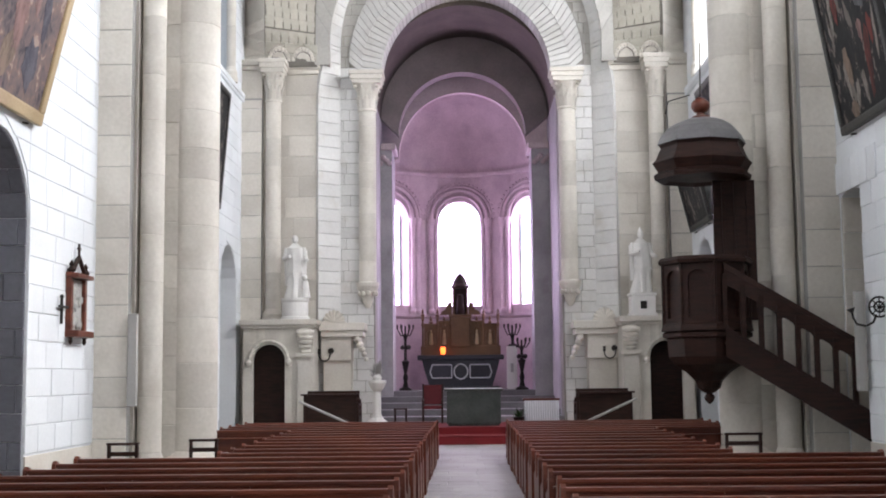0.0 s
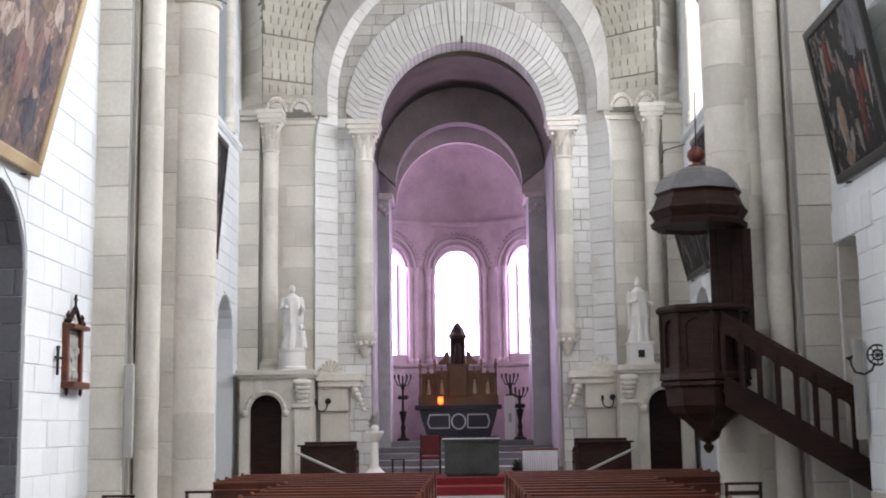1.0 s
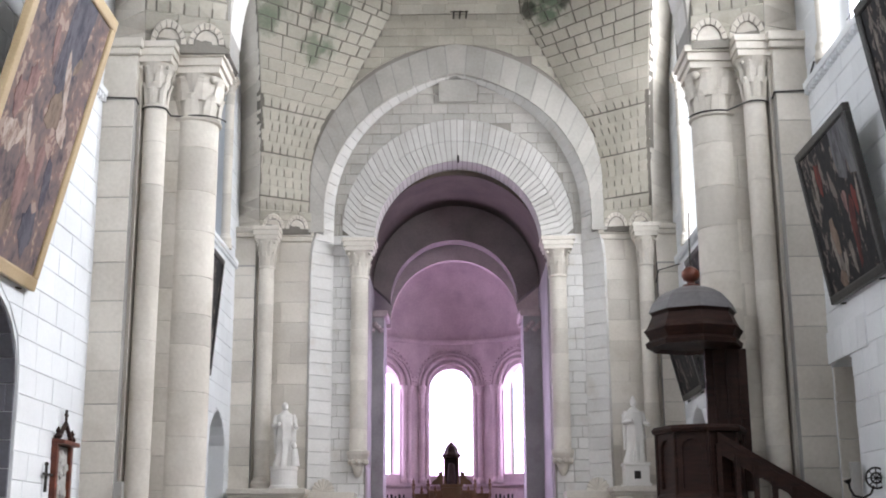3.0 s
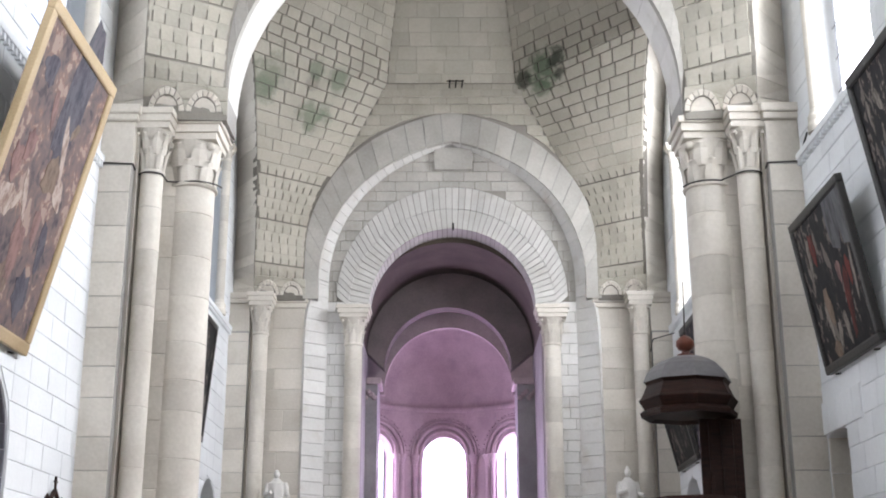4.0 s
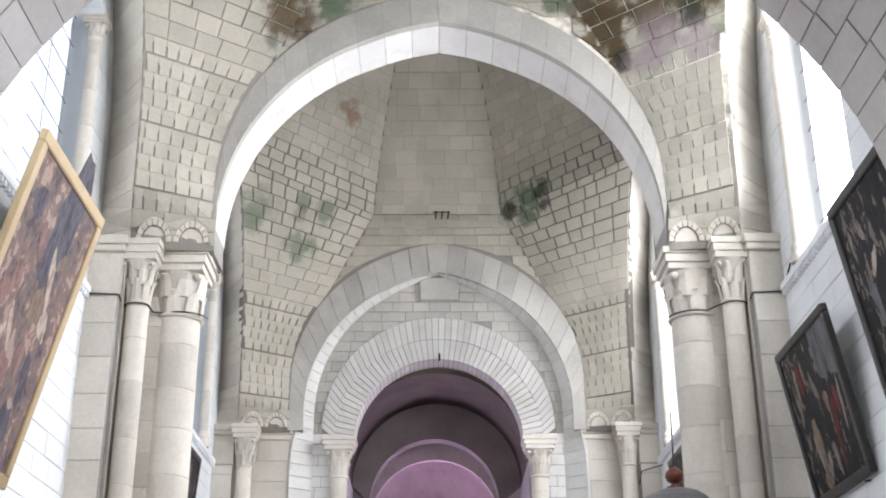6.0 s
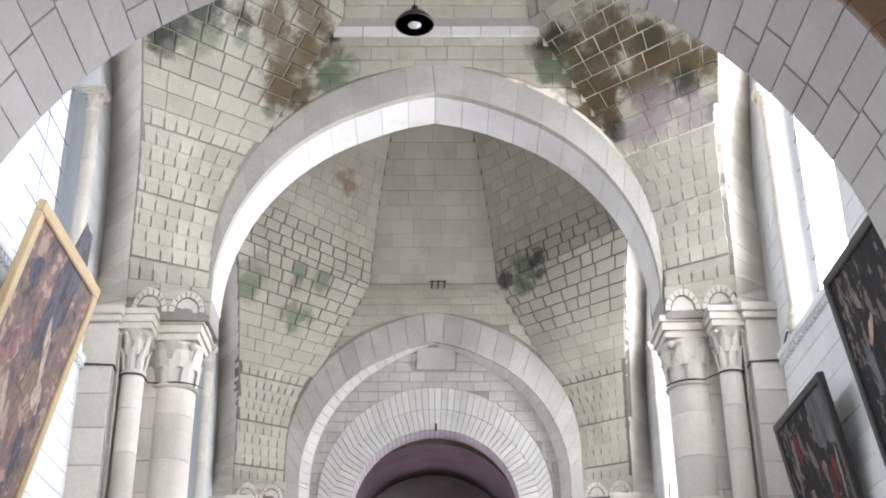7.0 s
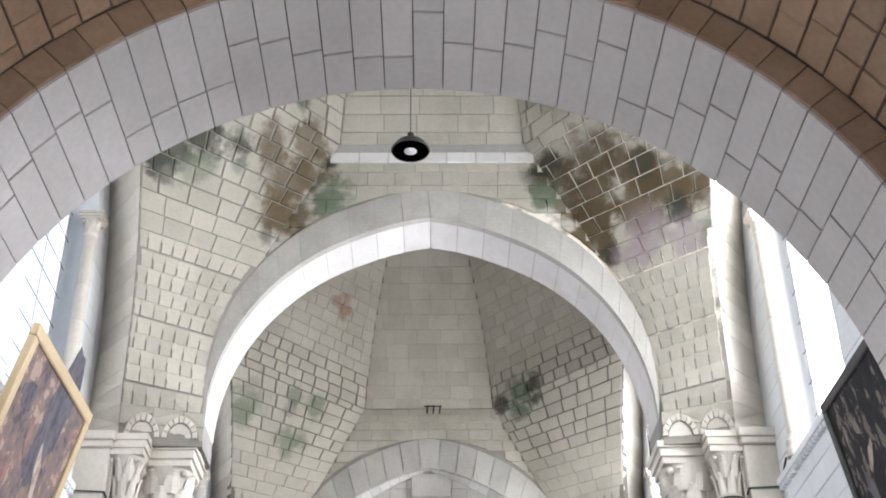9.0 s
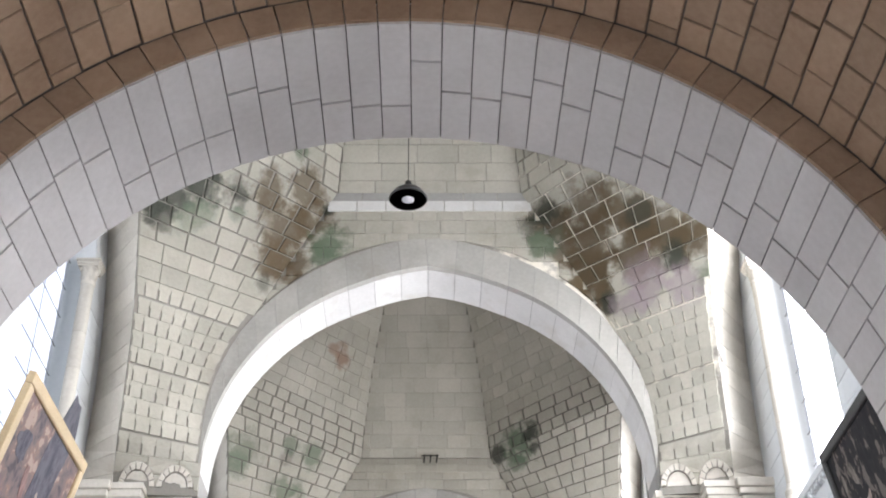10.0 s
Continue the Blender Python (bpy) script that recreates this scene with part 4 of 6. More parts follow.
# arches
ring_stones(arch_west, in0, out0, 1, Y0A, Y0B, SOFFIT, split=True, lift=0.03, seed=4)
ring_stones(arch_west, [(x, z) for x, z in round_points(R0 + 0.02, Z0, 50, 8, x=-0.13)], round_points(R0 + 0.33, Z0, 50, 8, x=-0.13), 1, Y0A - 0.05, Y0A - 0.005, BROWN, lift=0.02, name="face_voussoir")
# Faces take the darker tone, soffits the paler: light put into colour.
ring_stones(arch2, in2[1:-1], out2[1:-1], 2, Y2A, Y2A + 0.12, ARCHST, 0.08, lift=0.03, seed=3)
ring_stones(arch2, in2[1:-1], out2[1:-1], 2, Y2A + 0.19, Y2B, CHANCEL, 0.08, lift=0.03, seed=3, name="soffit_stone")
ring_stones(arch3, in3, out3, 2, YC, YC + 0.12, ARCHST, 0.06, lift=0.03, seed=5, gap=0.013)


def splay(parent, front, back, ya, yb, material, gap=0.007):
    """Slanting stones of a jamb and arch between a wider front outline and a narrower back one."""
    for (p, q), (r, t) in zip(zip(front, front[1:]), zip(back, back[1:])):
        quad = [Vector((p[0], ya, p[1])), Vector((q[0], ya, q[1])), Vector((t[0], yb, t[1])), Vector((r[0], yb, r[1]))]
        along = (quad[1] - quad[0]).normalized()
        quad = [v + along * (gap if i in (0, 3) else -gap) for i, v in enumerate(quad)]
        n = (quad[1] - quad[0]).cross(quad[3] - quad[0]).normalized()
        if n.dot(Vector((0, 20, 8)) - quad[0]) < 0:
            n = -n
        vs = [v + n * 0.02 for v in quad] + [v - n * 0.3 for v in quad]
        solid("splay_stone", mesh_of("splay_stone", vs, [(0, 1, 2, 3), (7, 6, 5, 4), (0, 4, 5, 1), (1, 5, 6, 2), (2, 6, 7, 3), (3, 7, 4, 0)], material), parent)


def jambed(arch, half, dx):
    """An arch outline with its jambs, in courses down to the screen."""
    low = []
    for k in range(31):
        z = 0.4 + 0.375 * k
        t = min(1.0, max(0.0, (z - 10.0) / 1.75))
        low.append((half + (arch[-1][0] - half) * t * t, z))
    return [(dx - h, z) for h, z in low] + [(x + dx, z) for x, z in arch] + [(dx + h, z) for h, z in reversed(low)]


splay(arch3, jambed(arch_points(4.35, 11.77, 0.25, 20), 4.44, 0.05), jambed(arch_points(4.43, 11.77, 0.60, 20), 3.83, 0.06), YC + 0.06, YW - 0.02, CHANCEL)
ring_stones(wall_chancel, inC, midC, 1, YW - 0.04, YW + 0.9, RINGST, lift=0.02, gap=0.011)
ring_stones(wall_chancel, midC, outC, 1, YW - 0.09, YW - 0.02, RINGST, lift=0.0, gap=0.011)

# chancel wall ashlar inside the pointed arch
polys = rects(-4.3, 4.45, 0.0, 16.4, 0.33, 0.62, 77)
low = [clip(q, (0.08 + (2.84 if mid(q)[0] > 0.08 else -2.84), 0), (1 if mid(q)[0] > 0.08 else -1, 0)) for q in polys if mid(q)[1] <= ZC + 0.38]
polys = [q for q in polys if mid(q)[1] > ZC + 0.38] + [q for q in low if len(q) > 2 and area(q) > 0.006]
polys = circle_cut([q for q in polys if mid(q)[1] > ZC + 0.38], (0.08, ZC + 0.38), RC + 0.97) + [q for q in polys if mid(q)[1] <= ZC + 0.38]
top = []
for q in polys:
    if mid(q)[1] > 11.95:
        s = 1 if mid(q)[0] > 0.06 else -1
        top += circle_cut([q], (0.06 - s * 0.60, 11.77), 4.46, keep_out=False)
    else:
        top.append(q)
top.sort(key=lambda q: -mid(q)[1])
# Upper courses get the darker tone, evening out the light by colour.
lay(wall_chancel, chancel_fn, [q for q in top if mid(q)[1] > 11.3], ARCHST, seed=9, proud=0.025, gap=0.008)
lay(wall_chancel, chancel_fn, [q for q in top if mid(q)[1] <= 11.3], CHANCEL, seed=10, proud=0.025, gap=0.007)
part("block", slab(-0.5, 0.70, YW - 0.16, YW - 0.02, 15.45, 16.2, 0.015), ARCHST, wall_chancel)

# side walls
for sx in (-1, 1):
    wall, fn, arch, door = SIDES[sx]
    polys = []
    for y0, y1 in ((14.2, 21.72), (27.0, 35.8)):
        polys += rects(y0, y1, 0.65, 10.0, 0.43, 0.95, int(y0) + sx)
        polys += rects(y0, y1, 10.0, 17.6, 0.45, 0.8, int(y0) + sx + 30)
    for h in HOLES_W:
        polys = opening_cut(polys, h[0], h[1], h[2], h[3])
    if sx < 0:
        polys = opening_cut(polys, arch[0], arch[1], -1, arch[3], arch[1])
    else:
        cut = []
        for q in polys:
            u, z = mid(q)
            if z < 4.85 and u > 19.0 and u < 22:
                q = clip(q, (20.5 if u < arch[0] else 21.7, 0), (-1 if u < arch[0] else 1, 0))
            if len(q) > 2 and area(q) > 0.006 and not (4.85 <= z < 5.42 and 19.62 < u < 22):
                cut.append(q)
        polys = cut
        # flat arch over the stair recess
        vs = [[(19.62 + 0.42 * i, 4.85), (19.62 + 0.42 * (i + 1), 4.85), (19.62 + 0.42 * (i + 1), 5.42), (19.62 + 0.42 * i, 5.42)] for i in range(5)]
        lay(wall, fn, vs, WHITE, name="lintel_stone", proud=0.05)
    polys = opening_cut(polys, door[0], door[1], -1, door[3])
    polys.sort(key=lambda q: (mid(q)[0] > 24, mid(q)[1]))
    lay(wall, fn, polys, WHITE, seed=11, gap=0.004, proud=0.02, cap=560)
    # projecting string course under the windows
    for y0, y1 in ((Y0B + 0.6, Y2A - 0.5), (Y2B + 0.6, YC - 0.5)):
        bm = bmesh.new()
        box(bm, min(sx * (WALL - 0.12), sx * WALL), max(sx * (WALL - 0.12), sx * WALL), y0, y1, 9.98, 10.12, 0.02)
        y = y0 + 0.05
        while y < y1:
            box(bm, min(sx * (WALL - 0.1), sx * WALL), max(sx * (WALL - 0.1), sx * WALL), y, y + 0.08, 9.88, 9.99)
            y += 0.17
        tagged(part("trim", bm, WHITE), "white dentilled string course under the windows", "moulding", kind="structure")
    # grey dado
    for y0, y1 in ((Y0B + 0.6, arch[0] - arch[1]), (arch[0] + arch[1], Y2A - 0.5)):
        if y1 > y0:
            tagged(part("baseboard", slab(min(sx * (WALL - 0.03), sx * WALL), max(sx * (WALL - 0.03), sx * WALL), y0, y1, 0, 0.62, 0.008), STONE), "bare stone dado strip", "dado", kind="structure")

# warm bare stone on the far jamb of the stair recess
jamb = thing("recess_jamb", "bare warm stone jamb of the stair recess", "jamb", kind="structure")
lay(jamb, plane((0, 21.68, 0), (1, 0, 0), (0, 0, 1), (0, -1, 0)), rects(6.62, 8.3, 0.3, 4.84, 0.62, 0.8, 47), STONE, proud=0.02, gap=0.005)

# window colonnettes and splays
for sx in (-1, 1):
    for uc in (19.1, 32.8):
        for s in (1,):
            column("colonnette", sx * (WALL + 0.02), uc + s * 1.5, 0.13, 10.12, 15.3, 0.5, "slim white colonnette beside the tall window", square=0.2, seed=2, drum=1.0, group="window colonnettes")

# west vault stones
lay(ceiling_west, west_vault, [[(b, a) for a, b in q] for q in rects(5.2, 8.32, 1.6, math.pi * RV - 1.6, 0.3, 0.5, 31)], BROWN, seed=5, gap=0.01, uneven=0.01)

# pier faces
for sx in (-1, 1):
    for y0, xa, xb in ((Y2A + 0.3, 5.2, 6.05), (YC + 0.15, 4.42, 6.05)):
        pier = thing("pier_face", "dressed stone facing of the pier", "pier", kind="structure")
        fn = plane((0, y0, 0), (1, 0, 0), (0, 0, 1), (0, -1, 0))
        lay(pier, fn, rects(min(sx * xa, sx * xb), max(sx * xa, sx * xb), 0.3 if y0 < 30 else 3.4, SPR - 0.27, 0.62, 1.2, 41), STONE, proud=0.02, gap=0.004)

# floor slabs
lay(floor, plane((0, 0, 0), (1, 0, 0), (0, 1, 0), (0, 0, 1)), rects(-0.85, 1.0, 8.0, 31.9, 0.55, 0.62, 61), FLOORM, name="floor_slab", proud=0.006, gap=0.004, uneven=0.001)

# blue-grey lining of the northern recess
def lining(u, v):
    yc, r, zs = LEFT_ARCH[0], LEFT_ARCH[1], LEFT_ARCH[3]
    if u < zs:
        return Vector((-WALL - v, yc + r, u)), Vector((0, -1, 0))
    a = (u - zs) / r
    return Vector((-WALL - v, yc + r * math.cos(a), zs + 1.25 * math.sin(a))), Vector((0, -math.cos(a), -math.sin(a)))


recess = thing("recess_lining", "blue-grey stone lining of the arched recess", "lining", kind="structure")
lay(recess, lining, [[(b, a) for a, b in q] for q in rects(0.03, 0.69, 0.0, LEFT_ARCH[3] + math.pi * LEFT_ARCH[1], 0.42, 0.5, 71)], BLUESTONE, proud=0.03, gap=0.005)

# ---- raised floors ----
def platform(name, x0, x1, y0, y1, z0, z1, material, label):
    return tagged(part(name, slab(x0, x1, y0, y1, z0, z1, 0.012), material), label, "step", kind="structure")


platform("step", -6.2, 6.2, 32.0, 33.2, 0, 0.2, STONE, "stone step before the sanctuary")
platform("step", -6.2, 6.2, 33.2, 36.9, 0, 0.38, STONE, "stone platform before the chancel")
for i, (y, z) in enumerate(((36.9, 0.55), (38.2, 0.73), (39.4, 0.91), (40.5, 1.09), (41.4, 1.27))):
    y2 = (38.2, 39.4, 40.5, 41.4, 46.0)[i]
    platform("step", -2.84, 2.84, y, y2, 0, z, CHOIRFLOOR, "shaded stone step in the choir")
runner = thing("carpet", "deep red carpet laid over the sanctuary steps", "carpet", at=(0.09, 32, 0))
for y0, y1, z0, z1 in ((-0.015, 0.0, 0.0, 0.212), (-0.015, 1.2, 0.2, 0.212), (1.185, 1.2, 0.2, 0.392), (1.185, 4.8, 0.38, 0.392)):
    part("strip", slab(-2.3, 2.3, y0, y1, z0, z1), CARPET, runner)

# ---- pews ----
def pew(x0, x1):
    """A long pew seen from behind: seat, back with rails, shaped ends and a book ledge."""
    th = thing("pew", "long varnished reddish-brown wooden church pew", "pew", group="pews in the nave")
    part("seat", slab(x0 + 0.03, x1 - 0.03, -0.02, 0.40, 0.42, 0.455, 0.008), PEWWOOD, th)
    n = 3
    for i in range(n):
        a, b = x0 + 0.04 + (x1 - x0 - 0.08) * i / n, x0 + 0.04 + (x1 - x0 - 0.08) * (i + 1) / n
        part("back_panel", slab(a + 0.004, b - 0.004, -0.06, -0.035, 0.40, 0.76, 0.004), PEWWOOD, th)
    part("top_rail", slab(x0 + 0.02, x1 - 0.02, -0.11, -0.02, 0.755, 0.80, 0.012), PEWWOOD, th)
    part("book_ledge", slab(x0 + 0.04, x1 - 0.04, -0.20, -0.062, 0.64, 0.66, 0.005), PEWWOOD, th)
    part("kneeler", slab(x0 + 0.04, x1 - 0.04, -0.42, -0.25, 0.16, 0.20, 0.01), PEWWOOD, th)
    for x in (x0, x1 - 0.045):
        out = [(-0.10, 0.0), (-0.13, 0.70), (-0.12, 0.80), (-0.07, 0.83), (0.0, 0.815), (0.05, 0.73), (0.08, 0.62), (0.30, 0.56), (0.42, 0.54), (0.43, 0.44), (0.38, 0.40), (0.40, 0.0), (0.30, 0.0), (0.24, 0.10), (0.05, 0.10), (-0.02, 0.0)]
        k = len(out)
        vs = [(xx, y, z) for xx in (x, x + 0.045) for y, z in out]
        fs = [tuple(range(k))[::-1], tuple(range(k, 2 * k))] + [(i, (i + 1) % k, k + (i + 1) % k, k + i) for i in range(k)]
        solid("bench_end", mesh_of("bench_end", vs, fs, PEWWOOD), th)
    return th


for s, inner, far, near in ((-1, -0.64, -4.75, -3.2), (1, 0.80, 4.95, 3.35)):
    # long rows, and shorter ones where the great columns stand
    for outer, rows in ((far, [i for i in range(21) if not 15.4 < 9.0 + 0.872 * i < 22.9]), (near, [i for i in range(21) if 15.4 < 9.0 + 0.872 * i < 22.9])):
        first = pew(min(inner, outer), max(inner, outer))
        first.matrix_basis = pose(0, 9.0 + 0.872 * rows[0], 0)
        for i in rows[1:]:
            copy_thing(first, pose(random.uniform(-0.02, 0.02), 9.0 + 0.872 * i, 0, 0, 0, random.uniform(-0.25, 0.25)))


def kneeler(x, y, w, rz=0):
    th = thing("prayer_bench", "small dark wooden prayer bench by the pier", "bench", "prayer benches", at=(x, y, 0), rz=rz)
    part("rail", slab(-w / 2, w / 2, -0.06, 0.06, 0.72, 0.76, 0.01), DARKWOOD, th)
    part("rail", slab(-w / 2, w / 2, -0.02, 0.02, 0.55, 0.62, 0.006), DARKWOOD, th)
    for s in (-1, 1):
        bm = slab(s * (w / 2 - 0.03) - 0.02, s * (w / 2 - 0.03) + 0.02, -0.05, 0.05, 0, 0.72, 0.006)
        part("leg", bm, DARKWOOD, th)
    part("step", slab(-w / 2, w / 2, -0.4, -0.1, 0.14, 0.18, 0.008), DARKWOOD, th)
    return th


kneeler(-5.42, 19.5, 0.50)
kneeler(-4.36, 20.5, 0.48)
kneeler(4.62, 21.0, 0.62)
kneeler(4.9, 25.5, 0.5)

# ---- pulpit ----
PX, PY = 4.28, 22.05


def arch_panel(bm, w, z0, z1, d):
    """An upright panel with a round-headed sunk field, centred on x, in the plane y=0."""
    o = [(-w / 2, z0), (w / 2, z0), (w / 2, z1), (-w / 2, z1)]
    r = w * 0.3
    zs = z1 - 0.12 - r
    f = [(-r, z0 + 0.1), (r, z0 + 0.1)] + [(r * math.cos(math.pi * k / 10), zs + r * math.sin(math.pi * k / 10)) for k in range(11)]
    vo = [bm.verts.new((x, 0, z)) for x, z in o]
    vf = [bm.verts.new((x, 0, z)) for x, z in f]
    vd = [bm.verts.new((x * 0.94, d, z)) for x, z in f]
    k = len(f)
    bm.faces.new(vd)
    for i in range(k):
        bm.faces.new((vf[i], vf[(i + 1) % k], vd[(i + 1) % k], vd[i]))
    bm.faces.new((vo[0], vo[1], vf[1], vf[0]))
    top = vf[2:]
    half = len(top) // 2
    for i in range(half):
        bm.faces.new((vo[2], top[i + 1], top[i]))
    for i in range(half, len(top) - 1):
        bm.faces.new((vo[3], top[i + 1], top[i]))
    bm.faces.new((vo[1], vo[2], top[0], vf[1]))
    bm.faces.new((vo[2], vo[3], top[half]))
    bm.faces.new((vo[3], vo[0], vf[0], top[-1]))


def pulpit():
    th = thing("pulpit", "dark carved oak pulpit on the great column with domed canopy", "pulpit", at=(PX, PY, 0))
    r, t8 = 0.76, -math.pi / 2
    part("pendant", lathe([(0.02, 1.22), (0.07, 1.27), (0.10, 1.34), (0.05, 1.40), (0.13, 1.44), (0.20, 1.50), (0.24, 1.62), (0.40, 1.78), (0.62, 1.92), (0.70, 2.05), (0.72, 2.36), (0.80, 2.40), (0.80, 2.46), (0.72, 2.5)], 8, turn=t8), DARKWOOD, th, "carved pendant boss")
    part("moulding", lathe([(0.70, 2.46), (0.82, 2.50), (0.80, 2.60), (0.74, 2.66), (0.70, 2.66)], 8, turn=t8), DARKWOOD, th)
    apo = r * math.cos(math.pi / 8)
    w = 2 * r * math.sin(math.pi / 8)
    for k in range(8):
        if k == 5:
            continue
        a = t8 + math.pi / 8 + k * math.pi / 4
        bm = bmesh.new()
        arch_panel(bm, w, 2.62, 3.68, 0.05)
        part("panel", bm, DARKWOOD, th, m=pose(apo * math.cos(a), apo * math.sin(a), 0, 0, 0, math.degrees(a) + 90))
    for k in range(8):
        a = t8 + k * math.pi / 4
        bm = bmesh.new()
        bar(bm, (r * math.cos(a), r * math.sin(a), 2.6), (r * math.cos(a), r * math.sin(a), 3.70), 0.035, 8)
        part("corner_post", bm, DARKWOOD, th)
    part("floor_board", lathe([(0.7, 2.55), (0.7, 2.62)], 8, turn=t8), DARKWOOD, th)
    ringb = bmesh.new()
    lathe([(0.70, 3.66), (0.83, 3.68), (0.85, 3.74), (0.80, 3.80), (0.68, 3.80), (0.68, 3.66), (0.70, 3.66)], 8, bm=ringb, turn=t8)
    part("book_rail", ringb, DARKWOOD, th)
    # back board up to the canopy
    bm = slab(0.22, 0.98, 0.25, 0.33, 2.7, 5.25, 0.01)
    part("back_board", bm, DARKWOOD, th)
    for x in (0.40, 0.62, 0.84):
        part("fillet", slab(x - 0.03, x + 0.03, 0.215, 0.25, 2.8, 5.2, 0.006), DARKWOOD, th)
    can = part("canopy", lathe([(0.10, 5.30), (0.72, 5.28), (0.86, 5.22), (0.88, 5.30), (0.80, 5.36), (0.86, 5.46), (0.90, 5.52), (0.84, 5.58), (0.80, 5.66), (0.74, 5.80), (0.78, 5.86), (0.70, 5.90)], 8, turn=t8), DARKWOOD, th)
    part("roof", lathe([(0.80, 5.86), (0.77, 5.93), (0.72, 6.03), (0.62, 6.15), (0.46, 6.25), (0.28, 6.32), (0.10, 6.35)], 8, turn=t8), LEAD, can, "grey domed top of the canopy")
    bm = lathe([(0.17, 6.33), (0.15, 6.38), (0.08, 6.40), (0.07, 6.44), (0.13, 6.47), (0.17, 6.55), (0.16, 6.63), (0.09, 6.70), (0.03, 6.73)], 18)
    part("finial", bm, PEWWOOD, can, "turned brown wooden finial", smooth=True)
    bm = bmesh.new()
    bar(bm, (0, 0, 6.72), (0.02, 0.0, 7.75), 0.014, 6)
    part("rod", bm, IRON, can)
    return th


pulpit()


def pulpit_stair():
    """Straight flight from the pulpit down towards the wall."""
    a, b = Vector((4.45, 21.33, 2.46)), Vector((6.78, 20.82, 0.96))
    th = thing("pulpit_stair", "dark oak stair with an arcaded balustrade leading up to the pulpit", "stair", at=(b.x, b.y, 0))
    base = Vector((b.x, b.y, 0))
    d = (b - a)
    flat = Vector((d.x, d.y, 0)).normalized()
    s = Vector((flat.y, -flat.x, 0))      # to the side of the wall
    if s.x < 0:
        s = -s

    def beam(name, p, q, low, high, thick, off, label=""):
        vs = []
        for e in (p, q):
            for o in (off - thick / 2, off + thick / 2):
                for h in (low, high):
                    vs.append(e + s * o + Vector((0, 0, h)) - base)
        fs = [(0, 1, 3, 2), (4, 6, 7, 5), (0, 4, 5, 1), (2, 3, 7, 6), (1, 5, 7, 3), (0, 2, 6, 4)]
        return solid(name, mesh_of(name, vs, fs, DARKWOOD), th, label)

    for off in (0.0, 0.44):
        beam("stringer", a, b, -0.42, 0.06, 0.06, off)
        beam("stringer_cap", a, b, 0.06, 0.11, 0.11, off)
        if off:
            continue
        beam("handrail", a, b, 1.10, 1.20, 0.10, off)
        beam("rail_frieze", a, b, 0.84, 1.10, 0.05, off)
        n = 8
        for i in range(n + 1):
            p = a + d * (i / n)
            part("baluster", slab(p.x + s.x * off - base.x - 0.042, p.x + s.x * off - base.x + 0.042, p.y + s.y * off - base.y - 0.042, p.y + s.y * off - base.y + 0.042, p.z + 0.05, p.z + 1.0, 0.006), DARKWOOD, th)
            if i < n:
                # round-headed web between two balusters
                q = a + d * ((i + 1) / n)
                k = 8
                vs, fs = [], []
                for j in range(k + 1):
                    u = j / k
                    m = p.lerp(q, u) + s * off - base
                    arch = 0.85 - 0.16 * (1 - math.sqrt(max(0, 1 - (2 * u - 1) ** 2)))
                    for o in (-0.022, 0.022):
                        vs += [m + s * o + Vector((0, 0, arch)), m + s * o + Vector((0, 0, 0.86))]
                for j in range(k):
                    e = 4 * j
                    fs += [(e, e + 4, e + 5, e + 1), (e + 2, e + 3, e + 7, e + 6), (e, e + 2, e + 6, e + 4)]
                solid("web", mesh_of("web", vs, fs, DARKWOOD), th)
    for i in range(9):
        p = a + d * ((i + 0.5) / 9)
        c = p + s * 0.22 - base
        vs = []
        for e in (-0.17, 0.17):
            for o in (-0.2, 0.2):
                for h in (-0.12, -0.08):
                    vs.append(c + flat * e + s * o + Vector((0, 0, h)))
        solid("tread", mesh_of("tread", vs, [(0, 1, 3, 2), (4, 6, 7, 5), (0, 4, 5, 1), (2, 3, 7, 6), (1, 5, 7, 3), (0, 2, 6, 4)], DARKWOOD), th)
    for off in (0.0, 0.44):
        p = b + s * off - base
        part("newel", slab(p.x - 0.05, p.x + 0.05, p.y - 0.05, p.y + 0.05, 0, 2.15 if off == 0.0 else 1.0, 0.012), DARKWOOD, th)
    return th


pulpit_stair()

